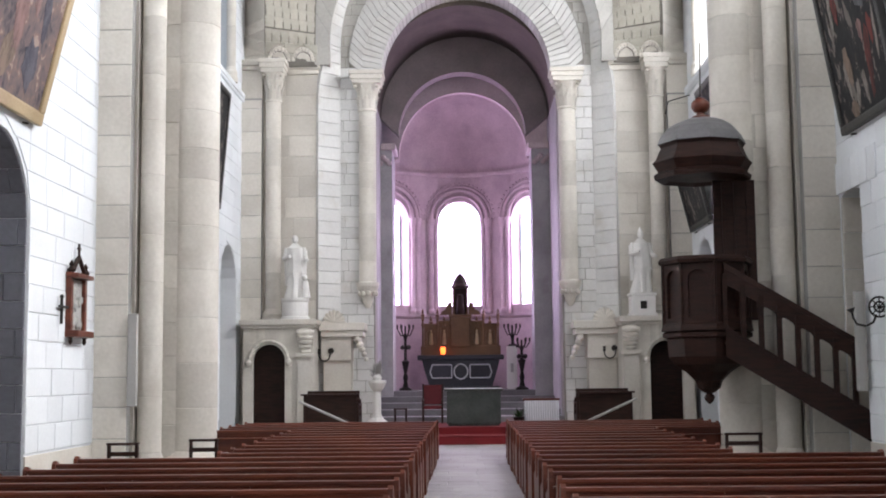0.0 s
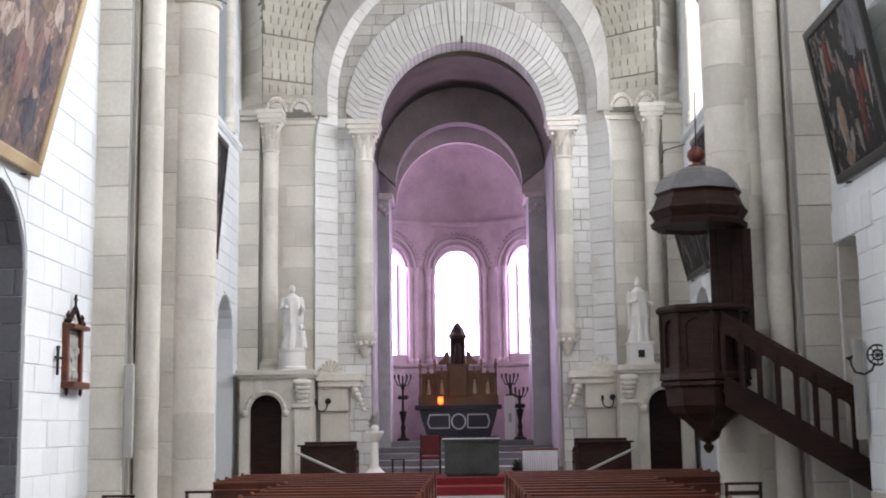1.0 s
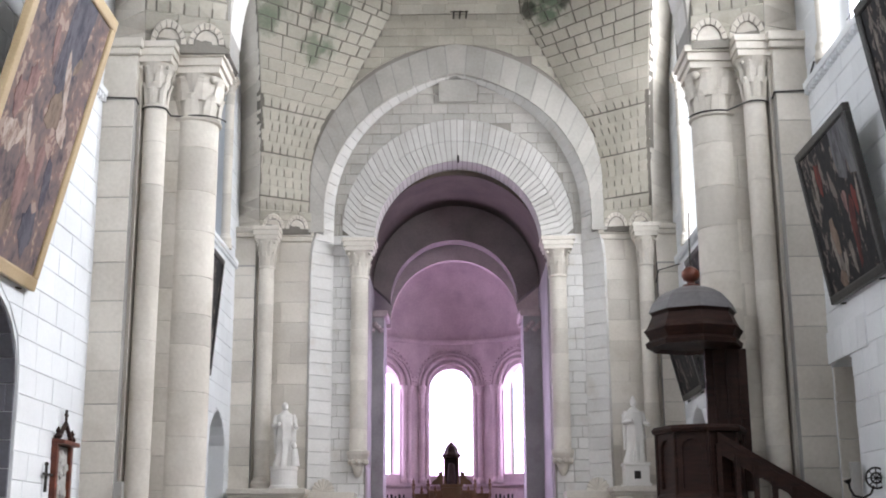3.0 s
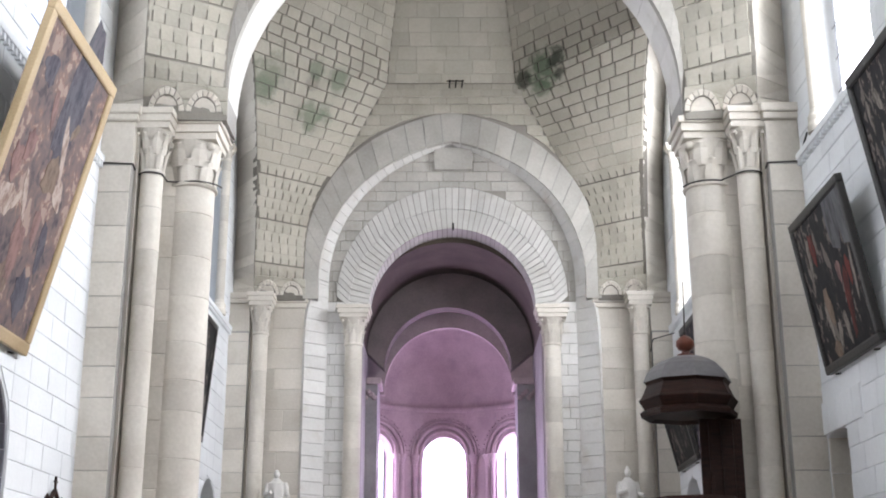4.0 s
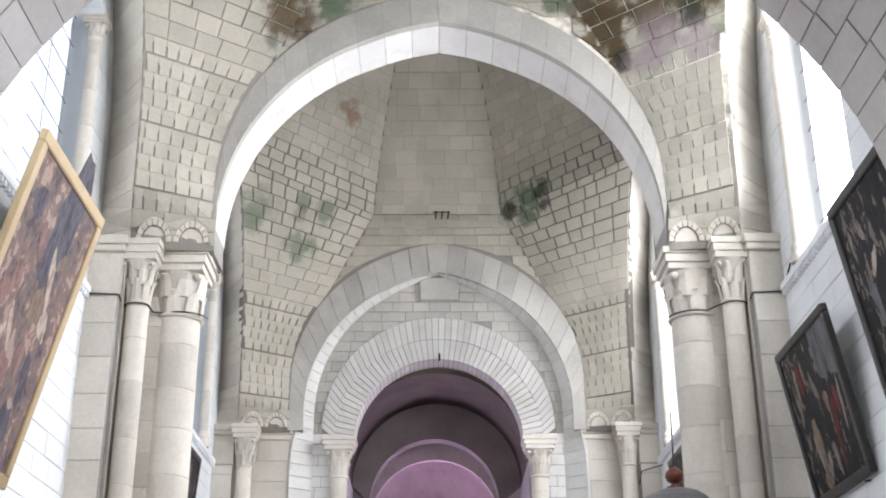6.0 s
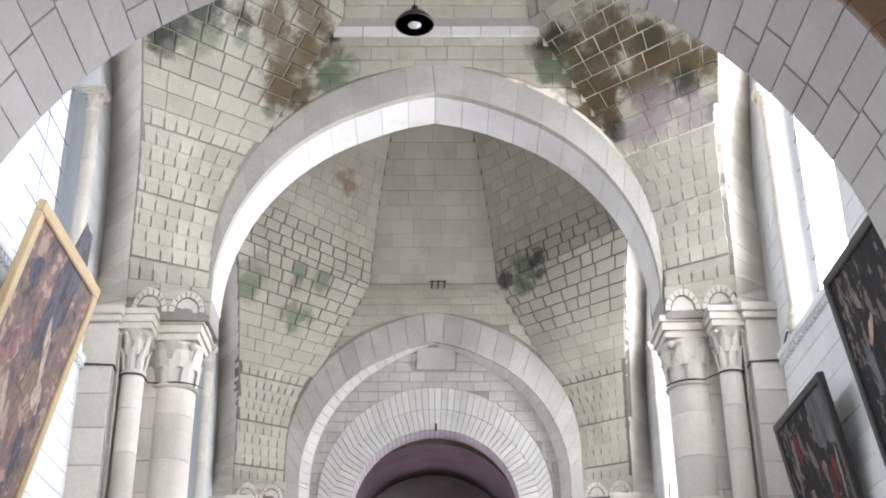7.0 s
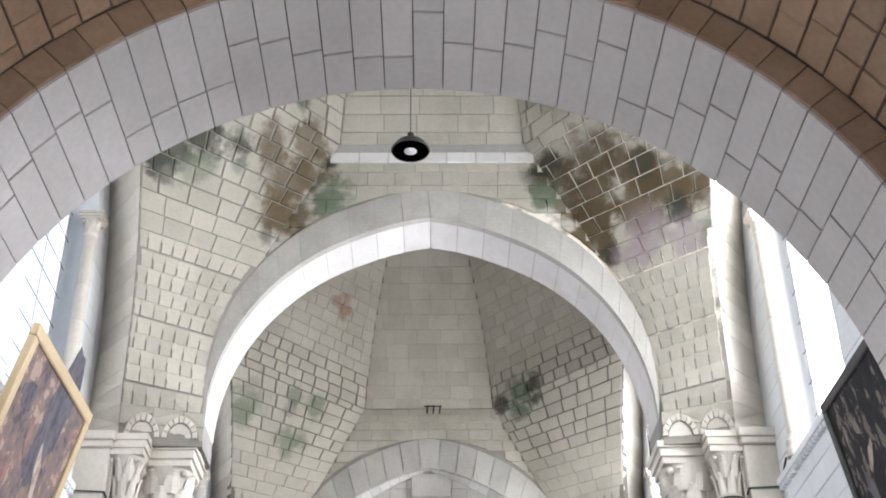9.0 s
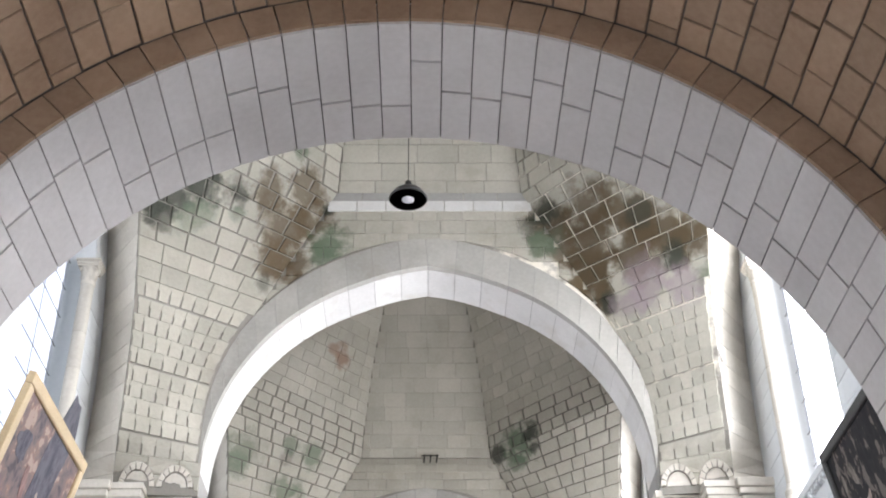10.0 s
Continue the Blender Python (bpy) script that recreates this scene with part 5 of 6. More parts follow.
# ---- paintings ----
def canvas_material(name, stops, scale, stretch):
    """An old oil painting: brushed patches of several colours, coarse and fine."""
    m, t, n, l, p = nodes_of(name)
    co = n.new("ShaderNodeTexCoord")
    mp = n.new("ShaderNodeMapping")
    mp.inputs["Scale"].default_value = stretch
    mp.inputs["Rotation"].default_value = (0, 0.35, 0)
    l.new(co.outputs["Object"], mp.inputs["Vector"])
    a, b = n.new("ShaderNodeTexNoise"), n.new("ShaderNodeTexNoise")
    a.inputs["Scale"].default_value, a.inputs["Detail"].default_value = scale, 3
    b.inputs["Scale"].default_value, b.inputs["Detail"].default_value, b.inputs["Distortion"].default_value = scale * 3.4, 6, 0.8
    l.new(mp.outputs["Vector"], a.inputs["Vector"])
    l.new(mp.outputs["Vector"], b.inputs["Vector"])
    mx = n.new("ShaderNodeMath")
    mx.operation = "MULTIPLY_ADD"
    l.new(b.outputs["Fac"], mx.inputs[0])
    mx.inputs[1].default_value = 0.8
    l.new(a.outputs["Fac"], mx.inputs[2])
    r = n.new("ShaderNodeValToRGB")
    r.color_ramp.elements[0].position, r.color_ramp.elements[1].position = stops[0][0], stops[1][0]
    r.color_ramp.elements[0].color, r.color_ramp.elements[1].color = (*stops[0][1], 1), (*stops[1][1], 1)
    for pos, col in stops[2:]:
        e = r.color_ramp.elements.new(pos)
        e.color = (*col, 1)
    l.new(mx.outputs[0], r.inputs["Fac"])
    l.new(r.outputs["Color"], p.inputs["Base Color"])
    p.inputs["Roughness"].default_value, p.inputs["Specular IOR Level"].default_value = 0.65, 0.25
    return m


OIL_WARM = canvas_material("warm_oil_paint", ((0.66, (0.05, 0.045, 0.05)), (0.80, (0.13, 0.10, 0.10)), (0.94, (0.18, 0.125, 0.115)), (1.06, (0.25, 0.145, 0.11)), (1.2, (0.32, 0.24, 0.20))), 1.6, (1.3, 1, 1.0))
OIL_DARK = canvas_material("dark_oil_paint", ((0.75, (0.008, 0.008, 0.010)), (0.94, (0.018, 0.017, 0.019)), (1.04, (0.05, 0.032, 0.028)), (1.14, (0.09, 0.06, 0.05)), (1.25, (0.15, 0.13, 0.115))), 2.0, (1.5, 1, 0.8))
OIL_RED = canvas_material("red_robe_paint", ((0.7, (0.03, 0.008, 0.008)), (1.15, (0.15, 0.03, 0.025))), 2.0, (2.5, 1, 0.5))
OIL_GREY = canvas_material("grey_sky_paint", ((0.7, (0.06, 0.06, 0.065)), (1.15, (0.15, 0.15, 0.16))), 2.0, (2.0, 1, 0.5))


def brushed(th, points, material, y=0.056):
    """A plain painted shape lying on a canvas."""
    k = len(points)
    vs = [(x, yy, z) for yy in (0.045, y) for x, z in points]
    fs = [tuple(range(k)), tuple(range(2 * k - 1, k - 1, -1))] + [(i, (i + 1) % k, k + (i + 1) % k, k + i) for i in range(k)]
    return solid("painted_shape", mesh_of("painted_shape", vs, fs, material), th)


def stroke(th, x, z, length, width, lean, material, seed):
    """A broad tapering brush mark: centre, length, width, lean from upright in degrees."""
    rnd = random.Random(seed)
    c, s = math.cos(radians(lean)), math.sin(radians(lean))
    pts = []
    for k in range(16):
        a = 2 * math.pi * k / 16
        r = rnd.uniform(0.75, 1.15)
        u, v = 0.5 * width * math.cos(a) * r * (1 + 0.35 * math.sin(a)), 0.5 * length * math.sin(a) * r
        pts.append((x + u * c + v * s, z - u * s + v * c))
    return brushed(th, pts, material, 0.0525 + 0.0006 * (seed % 12))


def painting(sx, y0, y1, z0, z1, lean, frame_mat, canvas, fw, label, band_w=0.0):
    """A framed picture on a side wall, leaning out at the top."""
    x = sx * (WALL - 0.06)
    h = math.hypot(z1 - z0, lean)
    tilt = math.degrees(math.atan2(lean, z1 - z0))
    th = thing("painting", label, "painting")
    # local: x along the wall, y out of the wall, z up the picture
    th.matrix_basis = pose(x, (y0 + y1) / 2, z0, 0, 0, 90 if sx > 0 else -90) @ pose(0, 0, 0, -tilt, 0, 0)
    w = y1 - y0
    part("canvas", slab(-w / 2 + fw * 0.7, w / 2 - fw * 0.7, 0.02, 0.05, fw * 0.7, h - fw * 0.7), canvas, th)
    part("backing", slab(-w / 2 + 0.02, w / 2 - 0.02, -0.03, 0.018, 0.02, h - 0.02), BLACKFRAME, th)
    for a, b, c, e in ((-w / 2, w / 2, 0, fw), (-w / 2, w / 2, h - fw, h), (-w / 2, -w / 2 + fw, fw, h - fw), (w / 2 - fw, w / 2, fw, h - fw)):
        bm = slab(a, b, -0.03, 0.09, c, e, 0.025)
        part("frame_bar", bm, frame_mat, th)
        ia, ib = (a, b) if b - a > fw * 1.5 else ((b - 0.05, b + 0.01) if a < 0 else (a - 0.01, a + 0.05))
        ic, ie = (c, e) if e - c > fw * 1.5 else ((e - 0.05, e + 0.01) if c == 0 else (c - 0.01, c + 0.05))
        part("inner_fillet", slab(ia + (fw if b - a > fw * 1.5 else 0), ib - (fw if b - a > fw * 1.5 else 0), 0.05, 0.075, ic, ie, 0.006), frame_mat, th)
    bm = bmesh.new()
    for s in (-0.35, 0.35):
        bar(bm, (s * w, -0.1, -0.05), (s * w, 0.06, -0.05), 0.015, 6)
    part("hook", bm, IRON, th)
    return th


OIL_PALE = canvas_material("pale_flesh_paint", ((0.7, (0.22, 0.15, 0.12)), (1.15, (0.44, 0.36, 0.31))), 3.0, (2.0, 1, 0.8))
OIL_ROSE = canvas_material("rose_paint", ((0.7, (0.14, 0.08, 0.075)), (1.15, (0.25, 0.15, 0.135))), 3.0, (2.0, 1, 0.8))
OIL_DUSK = canvas_material("dusky_blue_paint", ((0.7, (0.035, 0.035, 0.05)), (1.15, (0.10, 0.095, 0.115))), 3.0, (2.0, 1, 0.8))
OIL_OCHRE = canvas_material("ochre_paint", ((0.7, (0.12, 0.085, 0.065)), (1.15, (0.22, 0.16, 0.12))), 3.0, (2.0, 1, 0.8))
OIL_BONE = canvas_material("dull_white_paint", ((0.7, (0.07, 0.06, 0.05)), (1.15, (0.26, 0.23, 0.20))), 4.0, (3.0, 1, 0.7))

warm_picture = painting(-1, 15.3, 18.45, 5.62, 10.05, 1.05, GOLD, OIL_WARM, 0.19, "large warm-toned oil painting in a gilt frame leaning from the wall")
# dusky cloud above, a pale slanting form in the middle, rosy and ochre masses below
for i, (x, z, l, w, lean, m) in enumerate((
        (-0.3, 4.0, 0.9, 2.2, 80, OIL_DUSK), (0.9, 3.7, 0.5, 0.5, 20, OIL_DUSK), (-0.35, 3.15, 1.1, 0.42, -28, OIL_DUSK), (-0.45, 2.95, 1.15, 0.22, 24, OIL_PALE),
        (-0.6, 3.35, 0.45, 0.16, -30, OIL_OCHRE), (0.35, 3.3, 0.6, 0.18, 15, OIL_ROSE), (-0.75, 2.35, 0.55, 0.35, 40, OIL_PALE), (-0.3, 2.5, 0.6, 0.7, 70, OIL_OCHRE),
        (0.75, 2.6, 0.55, 0.3, -12, OIL_ROSE), (1.0, 2.25, 0.6, 0.35, 10, OIL_ROSE), (0.35, 1.95, 0.8, 0.16, 30, OIL_PALE), (0.62, 1.8, 0.5, 0.14, -35, OIL_PALE),
        (-0.35, 1.7, 0.7, 0.25, 12, OIL_ROSE), (-0.8, 1.5, 0.9, 0.28, 10, OIL_DUSK), (0.1, 1.2, 1.0, 0.42, 8, OIL_ROSE))):
    stroke(warm_picture, x, z, l, w, lean, m, i)
for i, (x, z, l, w, lean, m) in enumerate((
        (0.9, 1.75, 0.55, 0.5, 10, OIL_PALE), (1.05, 0.95, 0.9, 0.5, 20, OIL_DUSK), (0.3, 0.6, 0.8, 0.45, -25, OIL_OCHRE), (-0.6, 0.7, 0.8, 0.5, 15, OIL_DUSK), (0.9, 0.35, 0.4, 0.7, 60, OIL_PALE))):
    stroke(warm_picture, x, z, l, w, lean, m, 12 + i)
dark_picture = painting(1, 18.15, 20.95, 5.78, 8.46, 0.45, BLACKFRAME, OIL_DARK, 0.14, "dark old oil painting in a black frame leaning from the wall")
brushed(dark_picture, [(-1.26, 1.62), (-0.95, 1.70), (-0.88, 2.0), (-0.74, 1.66), (-0.42, 1.78), (-0.35, 2.15), (-0.38, 2.58), (-1.26, 2.58)], OIL_GREY)
# robed masses as plain marks: pale, red and dull white
for i, (x, z, l, w, lean, m) in enumerate((
        (-0.52, 0.85, 1.25, 0.24, -10, OIL_RED), (-0.38, 1.38, 0.4, 0.2, 0, OIL_ROSE), (-1.0, 1.2, 1.0, 0.1, -6, OIL_BONE), (-0.82, 1.3, 0.5, 0.2, 0, OIL_RED),
        (-0.15, 0.5, 0.7, 0.16, 8, OIL_BONE), (0.45, 0.95, 0.7, 0.26, 6, OIL_OCHRE), (0.6, 0.75, 0.8, 0.12, 10, OIL_BONE), (0.25, 0.45, 0.6, 0.18, -20, OIL_BONE),
        (0.78, 1.95, 0.75, 0.14, -4, OIL_BONE), (0.55, 2.02, 0.6, 0.26, 4, OIL_RED), (0.95, 1.8, 0.5, 0.1, 4, OIL_BONE), (0.5, 0.25, 0.4, 0.3, 30, OIL_OCHRE))):
    stroke(dark_picture, x, z, l, w, lean, m, i)
high_picture = painting(1, 13.9, 17.15, 6.6, 9.55, 0.5, BLACKFRAME, OIL_DARK, 0.15, "dark wide oil painting in a black frame high on the wall")
for i, (x, z, l, w, lean, m) in enumerate((
        (1.15, 2.2, 0.6, 0.1, 5, OIL_BONE), (0.75, 2.3, 0.5, 0.2, 30, OIL_BONE), (0.6, 1.75, 0.5, 0.14, -40, OIL_PALE), (0.9, 1.3, 0.8, 0.25, 10, OIL_GREY), (0.3, 1.1, 0.9, 0.3, -12, OIL_RED))):
    stroke(high_picture, x, z, l, w, lean, m, i)
painting(1, 32.5, 35.35, 5.8, 8.3, 0.6, BLACKFRAME, OIL_DARK, 0.14, "dark oil painting in a black frame behind the pulpit")
painting(1, 28.6, 31.5, 6.2, 9.0, 0.5, BLACKFRAME, OIL_DARK, 0.14, "dark oil painting in a black frame under the south window")
painting(-1, 28.6, 32.2, 6.2, 9.3, 0.26, BLACKFRAME, OIL_DARK, 0.14, "dark oil painting in a black frame beside the far window")

# ---- chancel side screens with statues ----
def robed_statue(x, y, z, h, rz, label, pointed_hat=False, child=False):
    """A standing robed figure, kept as one plain carved shape."""
    bm = bmesh.new()
    n, k = 28, 22
    prof = [(0.0, 0.13), (0.04, 0.135), (0.2, 0.11), (0.34, 0.105), (0.36, 0.135), (0.55, 0.115), (0.68, 0.125), (0.77, 0.115), (0.81, 0.06), (0.845, 0.036)]
    rings = []
    for i in range(k + 1):
        t = 0.845 * i / k
        for (a, ra), (b, rb) in zip(prof, prof[1:]):
            if a <= t <= b + 1e-9:
                r = ra + (rb - ra) * (t - a) / (b - a)
        ring = []
        for j in range(n):
            ang = 2 * math.pi * j / n
            fold = 1 + (0.2 * math.sin(7 * ang + 3 * t) + 0.07 * math.sin(13 * ang)) * (1 - t / 0.9) * (0.5 if 0.42 < t < 0.5 else 1.0)
            ring.append(bm.verts.new((r * h * 1.12 * fold * math.cos(ang) + 0.02 * h * math.sin(4 * t), r * h * 0.85 * fold * math.sin(ang), t * h)))
        rings.append(ring)
    for p, q in zip(rings, rings[1:]):
        for j in range(n):
            bm.faces.new((p[j], p[(j + 1) % n], q[(j + 1) % n], q[j]))
    bm.faces.new(rings[-1])
    bm.faces.new(list(reversed(rings[0])))
    ball(bm, (0, -0.01 * h, 0.905 * h), 0.056 * h, 0.85, 1.0, 1.25)
    if pointed_hat:
        bar(bm, (0, 0, 0.93 * h), (0, 0, 1.02 * h), 0.05 * h, 10, 0.012 * h)
    for s in (-1, 1):
        bar(bm, (s * 0.12 * h, 0, 0.77 * h), (s * 0.165 * h, -0.03 * h, 0.60 * h), 0.042 * h, 9, 0.036 * h)
        bar(bm, (s * 0.165 * h, -0.03 * h, 0.60 * h), ((0.06 if s < 0 else 0.2) * s * h, -0.15 * h, (0.63 if s < 0 else 0.56) * h), 0.036 * h, 9, 0.026 * h)
        bar(bm, (s * 0.14 * h, 0.02 * h, 0.74 * h), (s * 0.13 * h, 0.05 * h, 0.2 * h), 0.045 * h, 9, 0.03 * h)
    if child:
        bar(bm, (0.17 * h, -0.05 * h, 0), (0.15 * h, -0.05 * h, 0.26 * h), 0.075 * h, 10, 0.055 * h)
        ball(bm, (0.15 * h, -0.06 * h, 0.31 * h), 0.045 * h, sz=1.2)
    ob = part("statue", bm, STATUE, None, smooth=True, m=pose(x, y, z, 0, 0, rz))
    return tagged(ob, label, "statue")


def plinth(x, y, z, r, h, square, label):
    th = thing("plinth", label, "plinth", at=(x, y, z))
    if square:
        part("body", slab(-r, r, -r, r, 0.08, h - 0.08, 0.015), STATUE, th)
        part("base", slab(-r * 1.12, r * 1.12, -r * 1.12, r * 1.12, 0, 0.08, 0.015), STATUE, th)
        part("cap", slab(-r * 1.1, r * 1.1, -r * 1.1, r * 1.1, h - 0.08, h, 0.015), STATUE, th)
        part("plaque", slab(-0.09, 0.09, -r - 0.015, -r + 0.002, 0.2, 0.42, 0.004), IRON, th, "small dark plaque")
    else:
        part("body", lathe([(r * 1.1, 0), (r * 1.1, 0.07), (r, 0.1), (r, h - 0.12), (r * 1.06, h - 0.08), (r * 1.06, h)], 28), STATUE, th)
    return th


def screen(sx):
    """The low stone screen with a doorway, a cornice and a bracketed shelf."""
    th = thing("stone_screen", "carved pale stone screen with a round doorway beside the chancel", "screen", "chancel screens", at=(0, 35.0, 0.38))
    fn = plane((0, 0, 0), (1, 0, 0), (0, 0, 1), (0, -1, 0))
    x0, x1 = (-6.35, -4.35) if sx < 0 else (4.4, 6.4)
    c = sx * 5.62
    n = 14
    us = sorted({x0, x1} | {c + 0.46 * math.cos(math.pi * k / n) for k in range(n + 1)})
    lows, highs = [], []
    for a, b in zip(us, us[1:]):
        inside = abs((a + b) / 2 - c) < 0.46
        f = lambda u: 1.86 + math.sqrt(max(0, 0.46 ** 2 - (u - c) ** 2)) if inside else 0.0
        lows.append([(f(a), f(b))])
        highs.append([(2.78, 2.78)])
    cells("front", fn, us, lows, highs, 0.22, STONE, th, kind="")
    part("side", slab(x0, x0 + 0.2, 0.22, 1.3, 0, 2.78), STONE, th)
    part("side", slab(x1 - 0.2, x1, 0.22, 1.3, 0, 2.78), STONE, th)
    bm = bmesh.new()
    box(bm, x0 - 0.06, x1 + 0.06, -0.1, 1.3, 2.78, 2.86, 0.015)
    box(bm, x0 - 0.1, x1 + 0.1, -0.16, 1.3, 2.86, 3.02, 0.03)
    part("cornice", bm, STONE, th)
    # pilaster with a carved bracket at the inner end
    xi = x1 - 0.22 if sx < 0 else x0 + 0.22
    part("pilaster", slab(xi - 0.22, xi + 0.22, -0.12, 0.05, 0, 1.95, 0.015), STONE, th)
    bm = slab(xi - 0.28, xi + 0.28, -0.2, 0.02, 1.95, 2.05, 0.02)
    for k in range(5):
        ball(bm, (xi, -0.06 - 0.03 * k, 2.12 + 0.13 * k), 0.10 + 0.018 * k, sx=1.6, sz=0.75, sub=2)
    part("bracket", bm, STONE, th, "scrolled stone bracket")
    bm = bmesh.new()
    r2 = round_points(0.55, 1.86, 18, x=c)
    for p, q in zip(r2, r2[1:]):
        bar(bm, (p[0], -0.02, p[1]), (q[0], -0.02, q[1]), 0.05, 8)
    for s in (-1, 1):
        ball(bm, (c + s * 0.58, -0.04, 1.80), 0.11, sub=2)
    part("hood_mould", bm, STONE, th)
    # shelf block towards the chancel arch
    xa, xb = (-4.25, -3.02) if sx < 0 else (3.15, 4.4)
    bm = bmesh.new()
    box(bm, xa, xb, 0.95, 1.9, 2.55, 2.72, 0.015)
    box(bm, xa - 0.06, xb + 0.06, 0.88, 1.9, 2.72, 2.95, 0.03)
    part("shelf", bm, STONE, th, "moulded stone shelf")
    xm = (xa, xb - 0.35) if sx < 0 else (xa + 0.35, xb)
    part("shelf_block", slab(xm[0], xm[1], 1.05, 1.9, 1.85, 2.55, 0.02), STONE, th)
    part("shelf_base", slab(xm[0] + 0.05, xm[1] - 0.02, 1.15, 1.9, 0.0, 1.85, 0.01), STONE, th)
    bm = bmesh.new()
    xe = xb if sx < 0 else xa
    for k in range(5):
        ball(bm, (xe + (0.16 - 0.06 * k) * (-1 if sx < 0 else 1), 1.1, 2.45 - 0.14 * k), 0.12 - 0.012 * k, sy=2.2, sub=2)
    part("console", bm, STONE, th, "carved leafy console")
    # shell ornament standing on the shelf
    xc = (xa + xb) / 2 + sx * 0.28
    shell_back = part("shell_ornament", bar(bmesh.new(), (xc, 1.36, 3.0), (xc, 1.46, 3.0), 0.3, 20), STONE, th)
    for k in range(9):
        a = math.pi * k / 8
        part("rib", bar(bmesh.new(), (xc, 1.35, 2.98), (xc + 0.33 * math.cos(a), 1.4, 2.98 + 0.36 * math.sin(a)), 0.03, 6, 0.055), STONE, shell_back)
    return th


for sx in (-1, 1):
    screen(sx)
    # Dark board behind the doorway, its colour giving the interior's shade.
    bk = plain_box("screen_back", min(sx * 4.6, sx * 6.3), max(sx * 4.6, sx * 6.3), 35.62, 35.72, 0.38, 3.1, DARKWOOD, "dark board standing in for the shaded interior behind the doorway", "door")
    # wall bracket lamp
    lamp = thing("wall_bracket", "dark wrought iron bracket lamp on the stone screen", "bracket", at=(sx * 4.12, 36.0, 2.5))
    bm = bmesh.new()
    pts = [Vector((0.16 * math.cos(a), -0.25, 0.18 * math.sin(a) - 0.1)) for a in [math.pi * (1 + k / 10) for k in range(11)]]
    for p, q in zip(pts, pts[1:]):
        bar(bm, p, q, 0.02, 6)
    bar(bm, (0.16, -0.25, -0.1), (0.16, 0.05, -0.02), 0.02, 6)
    part("arm", bm, IRON, lamp)
    bm = lathe([(0.015, -0.1), (0.04, -0.06), (0.035, 0.04), (0.05, 0.07)], 12, x=-0.16, y=-0.25)
    part("candle_cup", bm, IRON, lamp)
    bm = bmesh.new()
    ball(bm, (0.16, 0.0, 0.02), 0.09, sy=0.4, sub=2)
    part("rosette", bm, IRON, lamp)

plinth(-4.92, 35.35, 3.40, 0.38, 0.62, False, "round white plinth on the stone screen")
robed_statue(-4.92, 35.35, 4.02, 1.88, 0, "white robed statue on a round plinth with a small figure", child=True)
plinth(5.02, 35.35, 3.40, 0.34, 0.66, True, "square white plinth with a small plaque on the stone screen")
robed_statue(5.02, 35.35, 4.06, 1.86, 8, "white robed statue with a pointed headdress on a square plinth", pointed_hat=True)

# dark stalls with a pale handrail before the chancel piers
for sx in (-1, 1):
    st = thing("choir_stall", "dark wooden choir stall with carved end beside a stair rail", "stall", "choir stalls", at=(sx * 3.7, 33.9, 0.38))
    part("back", slab(-0.72, 0.72, 0.35, 0.42, 0, 1.0, 0.012), DARKWOOD, st)
    part("seat", slab(-0.70, 0.70, -0.1, 0.35, 0.40, 0.45, 0.01), DARKWOOD, st)
    part("front", slab(-0.72, 0.72, -0.5, -0.44, 0, 0.88, 0.012), DARKWOOD, st)
    part("desk", slab(-0.78, 0.78, -0.62, -0.3, 0.88, 0.93, 0.012), DARKWOOD, st)
    bm = slab(-0.78 if sx > 0 else 0.70, -0.70 if sx > 0 else 0.78, -0.55, 0.42, 0, 0.7, 0.02)
    for k in range(3):
        ball(bm, (-0.74 * sx, -0.4 + 0.05 * k, 0.72 - 0.16 * k), 0.11, sub=1)
    part("end_panel", bm, DARKWOOD, st)
    rail = thing("handrail", "pale wooden handrail sloping beside the stalls", "rail", at=(sx * 3.75, 33.1, 0.2))
    bm = bmesh.new()
    bar(bm, (sx * 0.75, 0, 0.92), (-sx * 0.68, 0, 0.28), 0.035, 8)
    part("rail", bm, GREYPAINT, rail)
    for u in (0.1, 0.9):
        bm = bmesh.new()
        bar(bm, (sx * (0.75 - 1.43 * u), 0, 0.0), (sx * (0.75 - 1.43 * u), 0, 0.9 - 0.62 * u), 0.025, 8)
        part("post", bm, DARKWOOD, rail)

# ---- sanctuary ----
SLATE = surface("dark_marble", (0.025, 0.03, 0.027), (0.06, 0.068, 0.062), rough=0.35, vary=0, patch=3)
GILTWOOD = surface("gilded_oak", (0.09, 0.045, 0.02), (0.24, 0.13, 0.06), rough=0.45, vary=0.1, grain=24, metal=0.2)
NAVY = surface("dark_altar_marble", (0.012, 0.012, 0.022), (0.035, 0.035, 0.05), rough=0.3, vary=0)
CLOTH = surface("white_cloth", (0.62, 0.62, 0.66), (0.74, 0.74, 0.78), rough=0.9, vary=0)
REDCLOTH = surface("red_velvet", (0.09, 0.008, 0.012), (0.16, 0.015, 0.02), rough=0.9, vary=0)

table = thing("altar_table", "dark green marble block altar with a thin pale cloth", "altar", at=(0.17, 34.4, 0.39))
part("block", slab(-0.74, 0.74, -0.4, 0.4, 0.06, 0.95, 0.015), SLATE, table)
part("plinth", slab(-0.70, 0.70, -0.36, 0.36, 0, 0.06), SLATE, table)
part("mensa", slab(-0.80, 0.80, -0.45, 0.45, 0.95, 1.01, 0.012), SLATE, table)
part("cloth", slab(-0.81, 0.81, -0.455, 0.455, 1.012, 1.026, 0.004), CLOTH, table, "white altar cloth")

